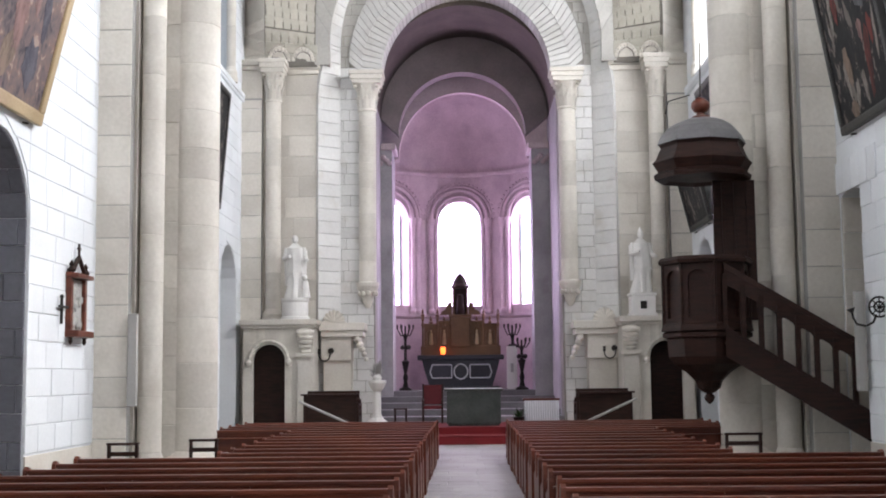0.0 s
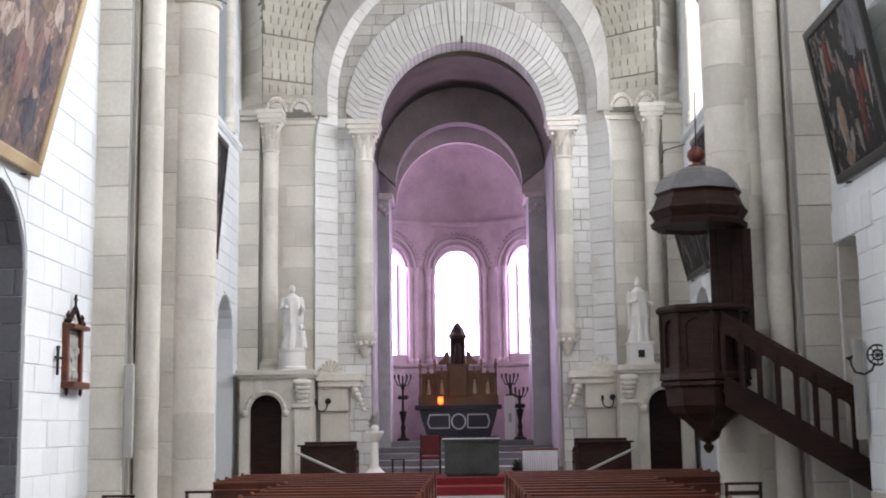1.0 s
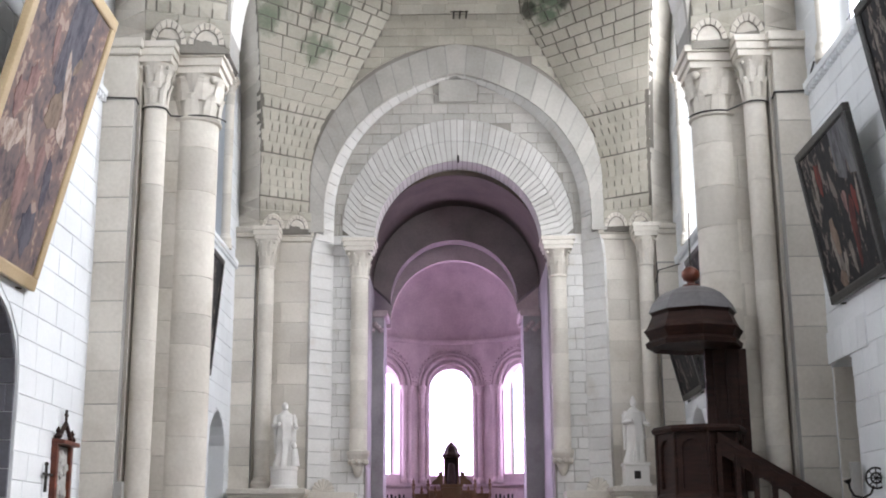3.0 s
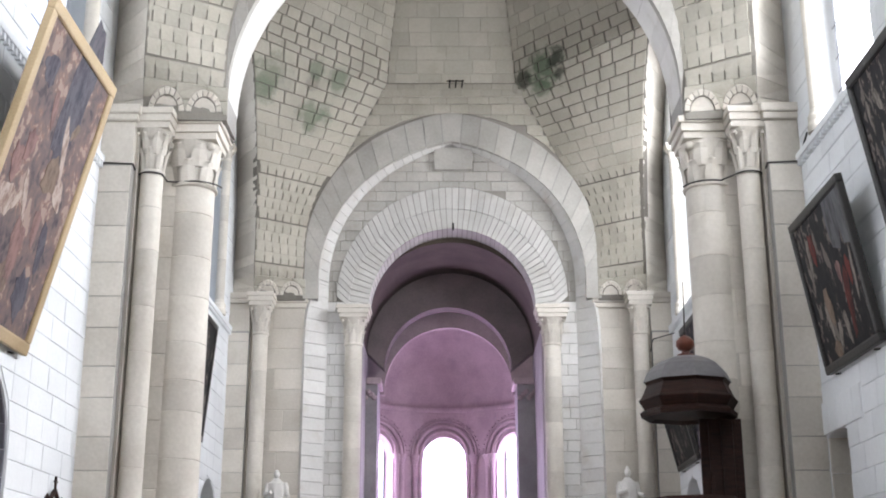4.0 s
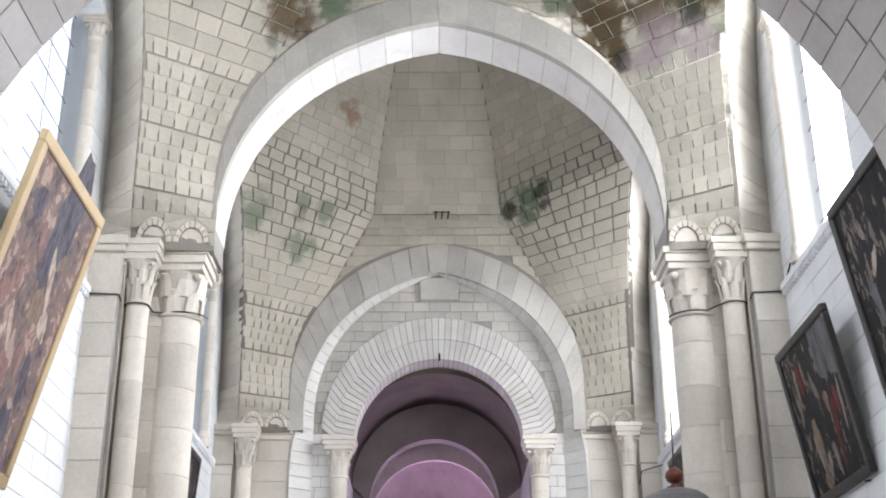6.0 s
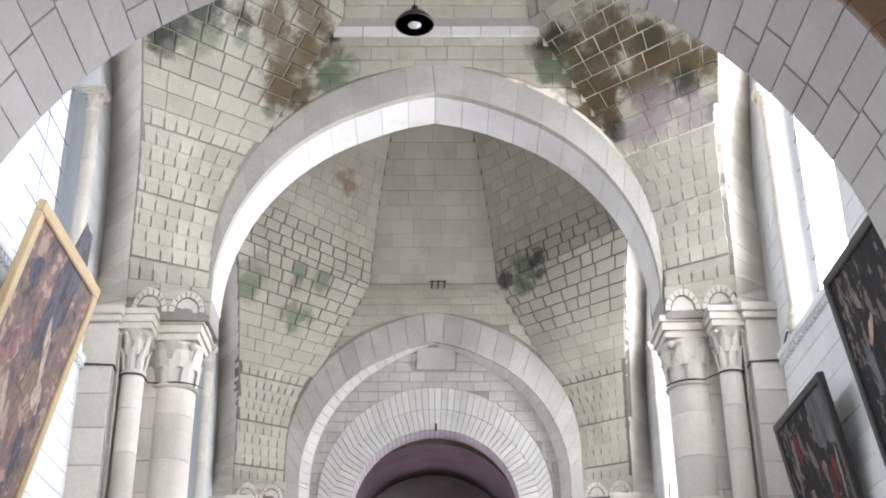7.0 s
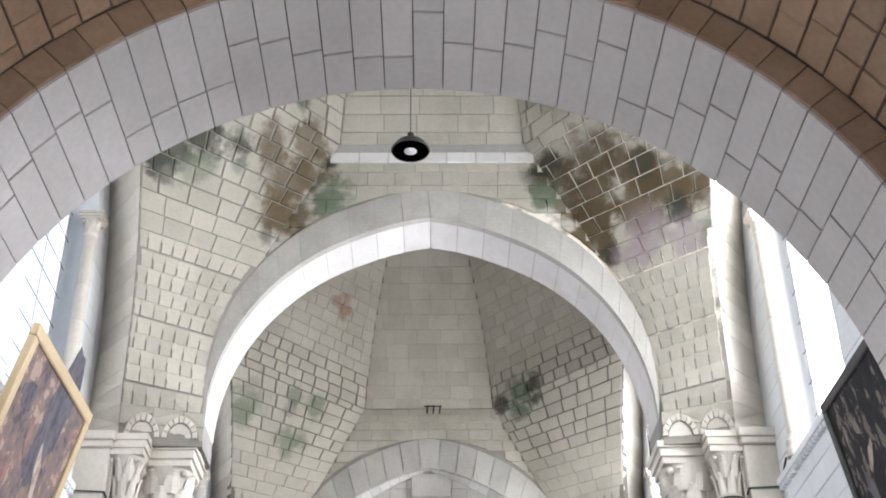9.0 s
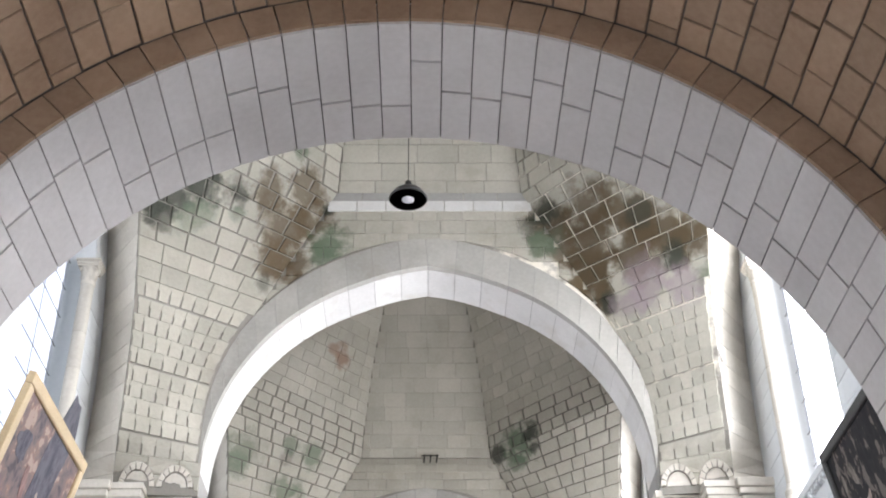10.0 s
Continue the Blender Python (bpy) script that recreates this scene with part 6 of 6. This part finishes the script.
hi = thing("high_altar", "ornate dark high altar with a gilded carved retable", "altar", at=(-0.22, 43.9, 1.27))
part("base", slab(-1.35, 1.35, -0.5, 0.5, 0, 0.12, 0.02), NAVY, hi)
prof = [(-1.1, 0.12), (-1.15, 0.3), (-1.28, 0.7), (-1.36, 1.05)]
vs, fs = [], []
for x, z in prof:
    vs += [(x, -0.45, z), (-x, -0.45, z), (-x, 0.45, z), (x, 0.45, z)]
for i in range(3):
    for j in range(4):
        fs.append((4 * i + j, 4 * i + (j + 1) % 4, 4 * i + 4 + (j + 1) % 4, 4 * i + 4 + j))
solid("body", mesh_of("body", vs, fs, NAVY), hi)
part("mensa", slab(-1.52, 1.52, -0.55, 0.55, 1.05, 1.22, 0.03), NAVY, hi)
for x0, x1 in ((-1.0, -0.32), (0.32, 1.0)):
    bm = bmesh.new()
    o = [(x0, 0.42), (x1, 0.42), (x1 + (0.08 if x1 > 0.5 else 0), 0.62), (x1, 0.88), (x0, 0.88), (x0 - (0.08 if x0 < -0.5 else 0), 0.62)]
    for p, q in zip(o, o[1:] + o[:1]):
        bar(bm, (p[0], -0.47, p[1]), (q[0], -0.47, q[1]), 0.022, 6)
    part("panel_moulding", bm, CLOTH, hi, "pale inlaid border")
bm = bmesh.new()
o = [(0.24 * math.cos(a), 0.64 + 0.26 * math.sin(a)) for a in [2 * math.pi * k / 20 for k in range(20)]]
for p, q in zip(o, o[1:] + o[:1]):
    bar(bm, (p[0], -0.47, p[1]), (q[0], -0.47, q[1]), 0.025, 6)
part("medallion", bm, CLOTH, hi, "pale oval inlay")
ret = part("retable", slab(-1.42, 1.42, 0.1, 0.5, 1.22, 1.55, 0.02), GILTWOOD, hi, "carved gilded wooden retable")
for i, (x, w, h) in enumerate(((-1.05, 0.5, 0.75), (-0.58, 0.42, 0.85), (0.58, 0.42, 0.85), (1.05, 0.5, 0.75))):
    bm = bmesh.new()
    arch_panel(bm, w, 1.52, 1.52 + h, 0.1)
    part("niche_panel", bm, GILTWOOD, ret, m=pose(x, 0.12, 0))
    part("cresting", slab(x - w / 2 - 0.03, x + w / 2 + 0.03, 0.08, 0.5, 1.52 + h, 1.6 + h, 0.02), GILTWOOD, ret)
    part("panel_back", slab(x - w / 2, x + w / 2, 0.24, 0.5, 1.52, 1.52 + h), GILTWOOD, ret)
for x in (-1.34, -0.82, -0.34, 0.34, 0.82, 1.34):
    part("colonnette", lathe([(0.05, 1.52), (0.035, 1.6), (0.03, 2.2), (0.055, 2.3), (0.03, 2.42), (0.05, 2.5), (0.005, 2.62)], 10, x=x, y=0.08), GILTWOOD, ret)
for x in (-1.34, -1.05, -0.82, -0.58, 0.58, 0.82, 1.05, 1.34):
    h0 = 2.62 if abs(x) in (0.82, 1.34) else 2.36
    part("pinnacle", lathe([(0.07, h0 - 0.1), (0.05, h0), (0.08, h0 + 0.04), (0.03, h0 + 0.1), (0.05, h0 + 0.15), (0.005, h0 + 0.26)], 8, x=x, y=0.14), GILTWOOD, ret)
for x in (-1.05, -0.58, 0.58, 1.05):
    bm = bmesh.new()
    bar(bm, (x, 0.16, 1.6), (x, 0.16, 2.02), 0.08, 8, 0.05)
    ball(bm, (x, 0.15, 2.08), 0.05, sub=1)
    part("niche_figure", bm, GOLD, ret)
for sx in (-1, 1):
    vs = [(sx * x, y, z) for y in (0.12, 0.28) for x, z in ((0.30, 2.66), (0.72, 2.66), (0.66, 2.78), (0.52, 2.86), (0.46, 3.02), (0.38, 3.12), (0.30, 3.14))]
    fs = [tuple(range(7)), tuple(range(13, 6, -1))] + [(i, (i + 1) % 7, 7 + (i + 1) % 7, 7 + i) for i in range(7)]
    solid("scroll", mesh_of("scroll", vs, fs, GILTWOOD), ret)
part("tabernacle", slab(-0.31, 0.31, 0.0, 0.5, 1.52, 2.55, 0.02), GILTWOOD, ret)
part("tabernacle_top", slab(-0.40, 0.40, -0.05, 0.5, 2.55, 2.66, 0.02), GILTWOOD, ret)
for x in (-0.24, 0.24):
    part("canopy_column", lathe([(0.05, 2.66), (0.035, 2.72), (0.03, 3.55), (0.055, 3.62)], 10, x=x, y=0.1), GILTWOOD, ret)
part("throne_back", slab(-0.24, 0.24, 0.3, 0.42, 2.66, 3.6), DARKWOOD, ret)
part("throne_top", lathe([(0.32, 3.6), (0.34, 3.68), (0.26, 3.78), (0.2, 3.95), (0.1, 4.08), (0.03, 4.12), (0.02, 4.3)], 12, x=0, y=0.2), DARKWOOD, ret, "small dark domed top")
part("throne_figure", lathe([(0.16, 2.66), (0.17, 2.8), (0.13, 3.1), (0.10, 3.35), (0.03, 3.4)], 12, x=0, y=0.1), DARKWOOD, ret)
bm = bmesh.new()
for x, h in ((-0.45, 0.9), (0.45, 0.55)):
    bar(bm, (x, 0.2, 2.6), (x, 0.2, 2.66 + h), 0.025, 8)
part("altar_candle", bm, CLOTH, hi, "tall thin white candles")

GLOW, xt, xn, xl, xp = nodes_of("red_lamp_glass")
xp.inputs["Base Color"].default_value = (0.9, 0.12, 0.03, 1)
xp.inputs["Emission Color"].default_value = (1.0, 0.10, 0.015, 1)
xp.inputs["Emission Strength"].default_value = 6
sl_ = thing("sanctuary_lamp", "small lit orange-red sanctuary lamp on the altar", "lamp", at=(-0.84, 43.45, 2.50))
part("glass", lathe([(0.05, 0.02), (0.085, 0.08), (0.09, 0.2), (0.07, 0.27)], 14), GLOW, sl_, "glowing red glass")
part("foot", lathe([(0.08, 0.0), (0.05, 0.02), (0.04, 0.03)], 14), GOLD, sl_)


def candelabrum(x, y, z, h):
    th = thing("candelabrum", "tall dark bronze standing candelabrum beside the high altar", "candelabrum", "candelabra", at=(x, y, z))
    part("stem", lathe([(0.22, 0), (0.22, 0.06), (0.10, 0.12), (0.06, 0.3), (0.09, 0.45), (0.05, 0.6), (0.12, 0.95), (0.14, 1.0), (0.05, 1.06), (0.04, h * 0.7), (0.08, h * 0.75), (0.03, h * 0.8), (0.03, h * 0.9)], 14), IRON, th)
    for k in range(6):
        a = 2 * math.pi * k / 6
        bm = bmesh.new()
        p = [Vector((0, 0, h * 0.78)), Vector((0.16 * math.cos(a), 0.16 * math.sin(a), h * 0.76)), Vector((0.28 * math.cos(a), 0.28 * math.sin(a), h * 0.86))]
        bar(bm, p[0], p[1], 0.018, 6)
        bar(bm, p[1], p[2], 0.018, 6)
        bar(bm, p[2], p[2] + Vector((0, 0, 0.14)), 0.03, 8)
        part("arm", bm, IRON, th)
    bm = bmesh.new()
    for k in range(5):
        a = 2 * math.pi * k / 5
        ball(bm, (0.12 * math.cos(a), 0.12 * math.sin(a), h * 0.6), 0.09, sub=1)
    part("foliage_knop", bm, IRON, th)
    return th


candelabrum(-2.15, 43.3, 1.27, 2.5)
candelabrum(1.60, 43.5, 1.27, 2.5)
candelabrum(1.88, 42.6, 1.27, 1.9)
post = thing("altar_post", "square white marble post beside the high altar", "post", at=(1.56, 43.15, 1.27))
part("shaft", slab(-0.18, 0.18, -0.15, 0.15, 0, 1.5, 0.02), STATUE, post)
part("cross", slab(-0.05, 0.05, -0.165, -0.15, 0.6, 0.9), GREYPAINT, post)


def chair(x, y, z, seat_mat, label, rz=0):
    th = thing("chair", label, "chair", "sanctuary chairs", at=(x, y, z), rz=rz)
    part("seat", slab(-0.26, 0.26, -0.25, 0.25, 0.42, 0.52, 0.03), seat_mat, th)
    part("backrest", slab(-0.26, 0.26, 0.2, 0.27, 0.55, 1.12, 0.03), seat_mat, th)
    for sx in (-1, 1):
        for y1, h in ((-0.22, 0.68), (0.23, 1.15)):
            part("leg", slab(sx * 0.28 - 0.025, sx * 0.28 + 0.025, y1 - 0.025, y1 + 0.025, 0, h, 0.006), DARKWOOD, th)
        part("armrest", slab(sx * 0.28 - 0.03, sx * 0.28 + 0.03, -0.25, 0.25, 0.66, 0.70, 0.01), DARKWOOD, th)
    return th


chair(-1.02, 36.4, 0.38, REDCLOTH, "dark red upholstered armchair behind the altar")
st = thing("stool", "small plain dark wooden stool near the chancel arch", "stool", at=(-1.95, 36.2, 0.38))
part("top", slab(-0.2, 0.2, -0.2, 0.2, 0.42, 0.46, 0.01), DARKWOOD, st)
for a in (-0.16, 0.16):
    for b in (-0.16, 0.16):
        part("leg", slab(a - 0.02, a + 0.02, b - 0.02, b + 0.02, 0, 0.42), DARKWOOD, st)

cr = thing("credence_table", "small wooden table hung with a pleated white cloth", "table", at=(2.1, 35.6, 0.38))
part("top", slab(-0.52, 0.52, -0.2, 0.2, 0.66, 0.72, 0.01), PEWWOOD, cr)
bm = bmesh.new()
for k in range(15):
    bar(bm, (-0.46 + 0.066 * k, -0.17, 0.0), (-0.46 + 0.066 * k, -0.17, 0.66), 0.036, 8)
box(bm, -0.48, 0.48, -0.15, 0.16, 0.0, 0.66)
part("cloth", bm, CLOTH, cr, "pleated white cloth front")
LEAFM = surface("dark_leaf", (0.02, 0.045, 0.015), (0.05, 0.10, 0.03), rough=0.6, vary=0.2)
pl = thing("potted_plant", "low leafy green plant in a dark pot", "plant", at=(1.45, 35.3, 0.38))
part("pot", lathe([(0.12, 0), (0.16, 0.18), (0.17, 0.2), (0.14, 0.2)], 14), IRON, pl)
bm = bmesh.new()
rnd = random.Random(8)
for k in range(60):
    a, e, l = rnd.uniform(0, 6.28), rnd.uniform(0.1, 1.3), rnd.uniform(0.15, 0.38)
    d = Vector((math.cos(a) * math.cos(e), math.sin(a) * math.cos(e), math.sin(e)))
    s = d.cross(Vector((0, 0, 1))).normalized() * 0.035
    p = Vector((0, 0, 0.18))
    bm.faces.new([bm.verts.new(v) for v in (p, p + d * l * 0.5 + s, p + d * l, p + d * l * 0.5 - s)])
part("leaves", bm, LEAFM, pl)

font = thing("font_pedestal", "slim pale stone pedestal under the leafy stand-in shape", "pedestal", at=(-2.62, 36.0, 0.38))
part("foot", lathe([(0.33, 0), (0.33, 0.07), (0.25, 0.12), (0.17, 0.2)], 8), STATUE, font)
part("shaft", lathe([(0.17, 0.18), (0.12, 0.3), (0.115, 0.95), (0.17, 1.02)], 20), STATUE, font, smooth=True)
part("bowl", lathe([(0.17, 1.0), (0.22, 1.1), (0.27, 1.2), (0.27, 1.27), (0.2, 1.27)], 24), STATUE, font)
# A leafy shape put in place of the grey sculpture here.
pl2 = thing("flower_arrangement", "pale leafy shape standing in for a grey sculpture on the pedestal", "flowers", at=(-2.62, 36.0, 1.65))
bm = bmesh.new()
for k in range(70):
    a, e, l = rnd.uniform(0, 6.28), rnd.uniform(0.2, 1.5), rnd.uniform(0.2, 0.75)
    d = Vector((math.cos(a) * math.cos(e) * 0.55, math.sin(a) * math.cos(e) * 0.55, math.sin(e)))
    s = d.cross(Vector((0, 0, 1))).normalized() * 0.03
    bm.faces.new([bm.verts.new(v) for v in (d * l * 0.1, d * l * 0.6 + s, d * l, d * l * 0.6 - s)])
part("foliage", bm, GREYPAINT, pl2)
part("vase", lathe([(0.1, 0), (0.14, 0.08), (0.08, 0.18), (0.1, 0.2)], 14), STATUE, pl2)

# ---- apse: colonnettes, hood moulds, string course ----
for u, hw in AW:
    th = thing("window_surround", "round moulded hood and shafts round the apse window", "window surround", "apse window surrounds", kind="structure")
    for s in (-1, 1):
        for off, r in ((0.93, 0.085), (1.12, 0.11)):
            p, n = apse(u + s * off / RA, 0)
            q = p + n * 0.06
            part("shaft", lathe([(r * 1.5, 4.05), (r * 1.5, 4.15), (r, 4.25), (r, 7.15), (r * 1.1, 7.2), (r * 1.05, 7.26), (r * 1.7, 7.5), (r * 1.8, 7.6)], 14, x=q.x, y=q.y), PLASTER, th, smooth=False)
    for r, w in ((0.90, 0.06), (1.10, 0.085), (1.26, 0.045)):
        bm = bmesh.new()
        pts = []
        for k in range(19):
            a = math.pi * k / 18
            p, n = apse(u + r * math.cos(a) / RA, 7.6 + r * math.sin(a))
            pts.append(p + n * 0.05)
        for p, q in zip(pts, pts[1:]):
            bar(bm, p, q, w, 8)
        part("arch_roll", bm, PLASTER, th)
    bm = bmesh.new()
    for k in range(25):
        a = math.pi * k / 24
        p, n = apse(u + 1.36 * math.cos(a) / RA, 7.6 + 1.36 * math.sin(a))
        ball(bm, p + n * 0.05, 0.05, sub=1)
    part("billet_mould", bm, PLASTER, th)
for z, d, name in ((3.95, 0.14, "trim"), (9.28, 0.08, "trim")):
    bm = lathe([(RA + 0.05, z - 0.1), (RA - d * 0.6, z - 0.06), (RA - d, z), (RA - d, z + 0.08), (RA + 0.05, z + 0.1)], 48, x=CXA, y=CYA, a0=0, a1=math.pi)
    tagged(part(name, bm, PLASTER), "moulded string course round the apse", "moulding", kind="structure")
for sx in (-1, 1):
    bm = bmesh.new()
    xi = AX + sx * 2.36
    box(bm, min(xi, sx * 2.84) - (0.12 if sx > 0 else 0), max(xi, sx * 2.84) + (0.12 if sx < 0 else 0), YP - 0.82, YP + 0.9, 9.40, 9.62, 0.03)
    for k in range(6):
        ball(bm, (xi + sx * 0.1 + sx * 0.1 * k, YP - 0.72, 8.95 + 0.1 * (k % 3)), 0.11, sub=1)
    tagged(part("trim", bm, PLASTER), "carved capital of the apse pilaster", "capital", kind="structure")

# ---- small things ----
def station(x, y, z, rz, scale, label):
    """A carved wooden devotional relief in a pinnacled frame."""
    th = thing("wall_relief", label, "relief", "wall reliefs")
    th.matrix_basis = pose(x, y, z, 0, 0, rz) @ Matrix.Scale(scale, 4)
    part("back", slab(-0.36, 0.36, 0.0, 0.05, 0.05, 1.05, 0.01), DARKWOOD, th)
    for s in (-1, 1):
        part("side_post", slab(s * 0.40 - 0.07, s * 0.40 + 0.07, 0, 0.12, -0.05, 1.12, 0.015), PEWWOOD, th)
        part("pinnacle", lathe([(0.06, 1.12), (0.08, 1.16), (0.03, 1.22), (0.05, 1.26), (0.0, 1.34)], 10, x=s * 0.40, y=0.1), DARKWOOD, th)
        part("drop", lathe([(0.0, -0.2), (0.04, -0.13), (0.03, -0.08), (0.06, -0.05)], 10, x=s * 0.40, y=0.1), DARKWOOD, th)
    part("sill", slab(-0.48, 0.48, 0, 0.26, -0.05, 0.07, 0.02), PEWWOOD, th)
    part("lintel", slab(-0.48, 0.48, 0, 0.24, 1.02, 1.10, 0.02), PEWWOOD, th)
    bm = bmesh.new()
    v = [(-0.42, 1.08), (0.42, 1.08), (0, 1.42)]
    for p, q in zip(v, v[1:] + v[:1]):
        bar(bm, (p[0], 0.1, p[1]), (q[0], 0.1, q[1]), 0.04, 6)
    bar(bm, (0, 0.1, 1.4), (0, 0.1, 1.66), 0.025, 6)
    bar(bm, (-0.07, 0.1, 1.57), (0.07, 0.1, 1.57), 0.025, 6)
    part("gable", bm, DARKWOOD, th)
    rr = random.Random(4)
    relief = part("relief", slab(-0.32, 0.32, 0.04, 0.062, 0.08, 1.0, 0.006), GREYPAINT, th, "greyish carved relief scene")
    for k in range(22):
        part("carving", ball(bmesh.new(), (rr.uniform(-0.28, 0.28), 0.07, rr.uniform(0.14, 0.95)), rr.uniform(0.05, 0.10), sy=0.7, sz=1.5, sub=1), GREYPAINT, relief)
    return th


station(-WALL + 0.0, 20.55, 2.5, -90, 0.92, "carved brown wooden devotional relief in a pinnacled frame")
station(-7.26, 34.6, 2.35, -90, 0.75, "dark wooden devotional relief in the arched recess")
cross = thing("wall_cross", "small dark iron candle cross on the white wall", "cross", at=(-WALL + 0.08, 19.75, 2.65))
bm = bmesh.new()
bar(bm, (0, 0, 0), (0, 0, 0.42), 0.025, 6)
bar(bm, (0, -0.12, 0.28), (0, 0.3, 0.28), 0.022, 6)
ball(bm, (0, 0, 0.44), 0.04, sub=1)
part("cross_bars", bm, IRON, cross)

for x, y, z, h, lab in ((-5.86, 21.62, 1.28, 1.62, "slim grey column loudspeaker on the pilaster"), (6.44, 20.36, 1.45, 1.62, "slim grey column loudspeaker by the recess")):
    th = thing("loudspeaker", lab, "loudspeaker", "loudspeakers", at=(x, y, z))
    part("body", slab(-0.075, 0.075, -0.07, 0.07, 0, h, 0.012), GREYPAINT, th)
    part("grille", slab(-0.055, 0.055, -0.076, -0.068, 0.06, h - 0.06, 0.004), GREYPAINT, th)
    part("bracket", slab(-0.02, 0.02, 0.06, 0.1, h * 0.4, h * 0.6), IRON, th)

br = thing("iron_wall_lamp", "wrought iron scrolled candle bracket on the white wall", "bracket", at=(6.5, 19.55, 2.55))
bm = bmesh.new()
for c, r in (((0.0, 0.0, 0.22), 0.16), ((0.0, 0.0, 0.22), 0.08)):
    pts = [Vector((c[0] + r * math.cos(2 * math.pi * k / 16), 0, c[2] + r * math.sin(2 * math.pi * k / 16))) for k in range(17)]
    for p, q in zip(pts, pts[1:]):
        bar(bm, p, q, 0.016, 6)
for k in range(8):
    a = 2 * math.pi * k / 8
    bar(bm, (0, 0, 0.22), (0.16 * math.cos(a), 0, 0.22 + 0.16 * math.sin(a)), 0.01, 5)
part("rosette", bm, IRON, br)
bm = bmesh.new()
pts = [Vector((-0.05, 0, 0.1)), Vector((-0.1, 0, -0.02)), Vector((-0.22, 0, -0.08)), Vector((-0.36, 0, -0.05)), Vector((-0.42, 0, 0.06)), Vector((-0.43, 0, 0.14))]
for p, q in zip(pts, pts[1:]):
    bar(bm, p, q, 0.018, 6)
bar(bm, (0, 0, 0.22), (0.5, 0.0, 0.22), 0.016, 6)
bar(bm, (-0.43, 0, 0.14), (-0.45, 0, 0.2), 0.03, 10, 0.07)
part("arm", bm, IRON, br)

# hanging lamp under the western dome
hl = thing("hanging_lamp", "black domed pendant lamp on a long cable under the dome", "lamp", at=(-0.26, 16.1, 13.58))
part("shade", lathe([(0.30, 0.0), (0.315, 0.02), (0.30, 0.05), (0.24, 0.14), (0.13, 0.22), (0.06, 0.26), (0.05, 0.36), (0.02, 0.38), (0.02, 0.30), (0.10, 0.19), (0.22, 0.10), (0.285, 0.0), (0.30, 0.0)], 28), BLACKFRAME, hl, smooth=True)
bm = bmesh.new()
ball(bm, (0, 0, 0.06), 0.15, sz=0.6)
part("bulb", bm, CLOTH, hl, "white glass bulb", smooth=True)
bm = bmesh.new()
bar(bm, (0, 0, 0.36), (0, 0, 10.1), 0.008, 6)
part("cable", bm, IRON, hl)

# electric cables along the southern imposts
def cable(points, r=0.017):
    bm = bmesh.new()
    for p, q in zip(points, points[1:]):
        bar(bm, p, q, r, 6)
        ball(bm, q, r, sub=1)
    return tagged(part("cable", bm, BLACKFRAME), "thin black electric cable fixed along the stone", "cable")


def bent(cx, cy, r, z, a0, a1, n=10):
    return [(cx + r * math.cos(radians(a0 + (a1 - a0) * k / n)), cy + r * math.sin(radians(a0 + (a1 - a0) * k / n)), z) for k in range(n + 1)]


zc = 9.86
cable(bent(5.05, 22.85, 0.50, zc, 190, 290) + bent(5.69, 22.15, 0.255, zc + 0.02, 200, 340) + [(5.97, 22.05, zc + 0.05), (5.95, 21.68, zc + 0.1), (6.5, 21.66, zc + 0.12), (6.58, 21.6, zc + 0.3), (6.58, 21.2, zc + 0.5)])
cable(bent(-4.95, 22.85, 0.49, zc, 250, 350))
cable([(-5.2, 22.43, zc), (-5.45, 22.38, zc)] + bent(-5.69, 22.15, 0.25, zc + 0.02, 330, 200) + [(-5.97, 22.05, zc + 0.05), (-5.95, 21.68, zc + 0.1), (-6.5, 21.66, zc + 0.12)])
cable([(6.55, 35.3, 9.8), (6.0, 35.75, 9.72), (5.95, 36.0, 9.4)])

hook = thing("iron_hook", "small dark iron hook at the crown of the arch", "hook", at=(0.1, YW - 0.12, 13.45))
bm = bmesh.new()
bar(bm, (0, 0, 0.0), (0, 0, 0.22), 0.03, 8)
bar(bm, (0, 0, 0.0), (0, -0.08, 0.02), 0.025, 8)
part("shank", bm, IRON, hook)
hole = thing("bell_rope_hole", "small dark round hole in the dome", "hole", at=(0.37, 35.33, 21.31))
bm = bmesh.new()
bar(bm, (0, 0.02, 0), (0, 0.06, 0), 0.05, 12)
part("rim", bm, BLACKFRAME, hole)
fit = thing("iron_fitting", "rusty iron fitting fixed on the string course", "fitting", at=(0.18, 36.16, 18.12))
bm = bmesh.new()
bar(bm, (-0.28, 0, 0.12), (0.28, 0, 0.12), 0.02, 6)
for x in (-0.2, 0.0, 0.2):
    bar(bm, (x, 0, -0.12), (x + 0.03, 0, 0.16), 0.022, 6)
part("bars", bm, IRON, fit)
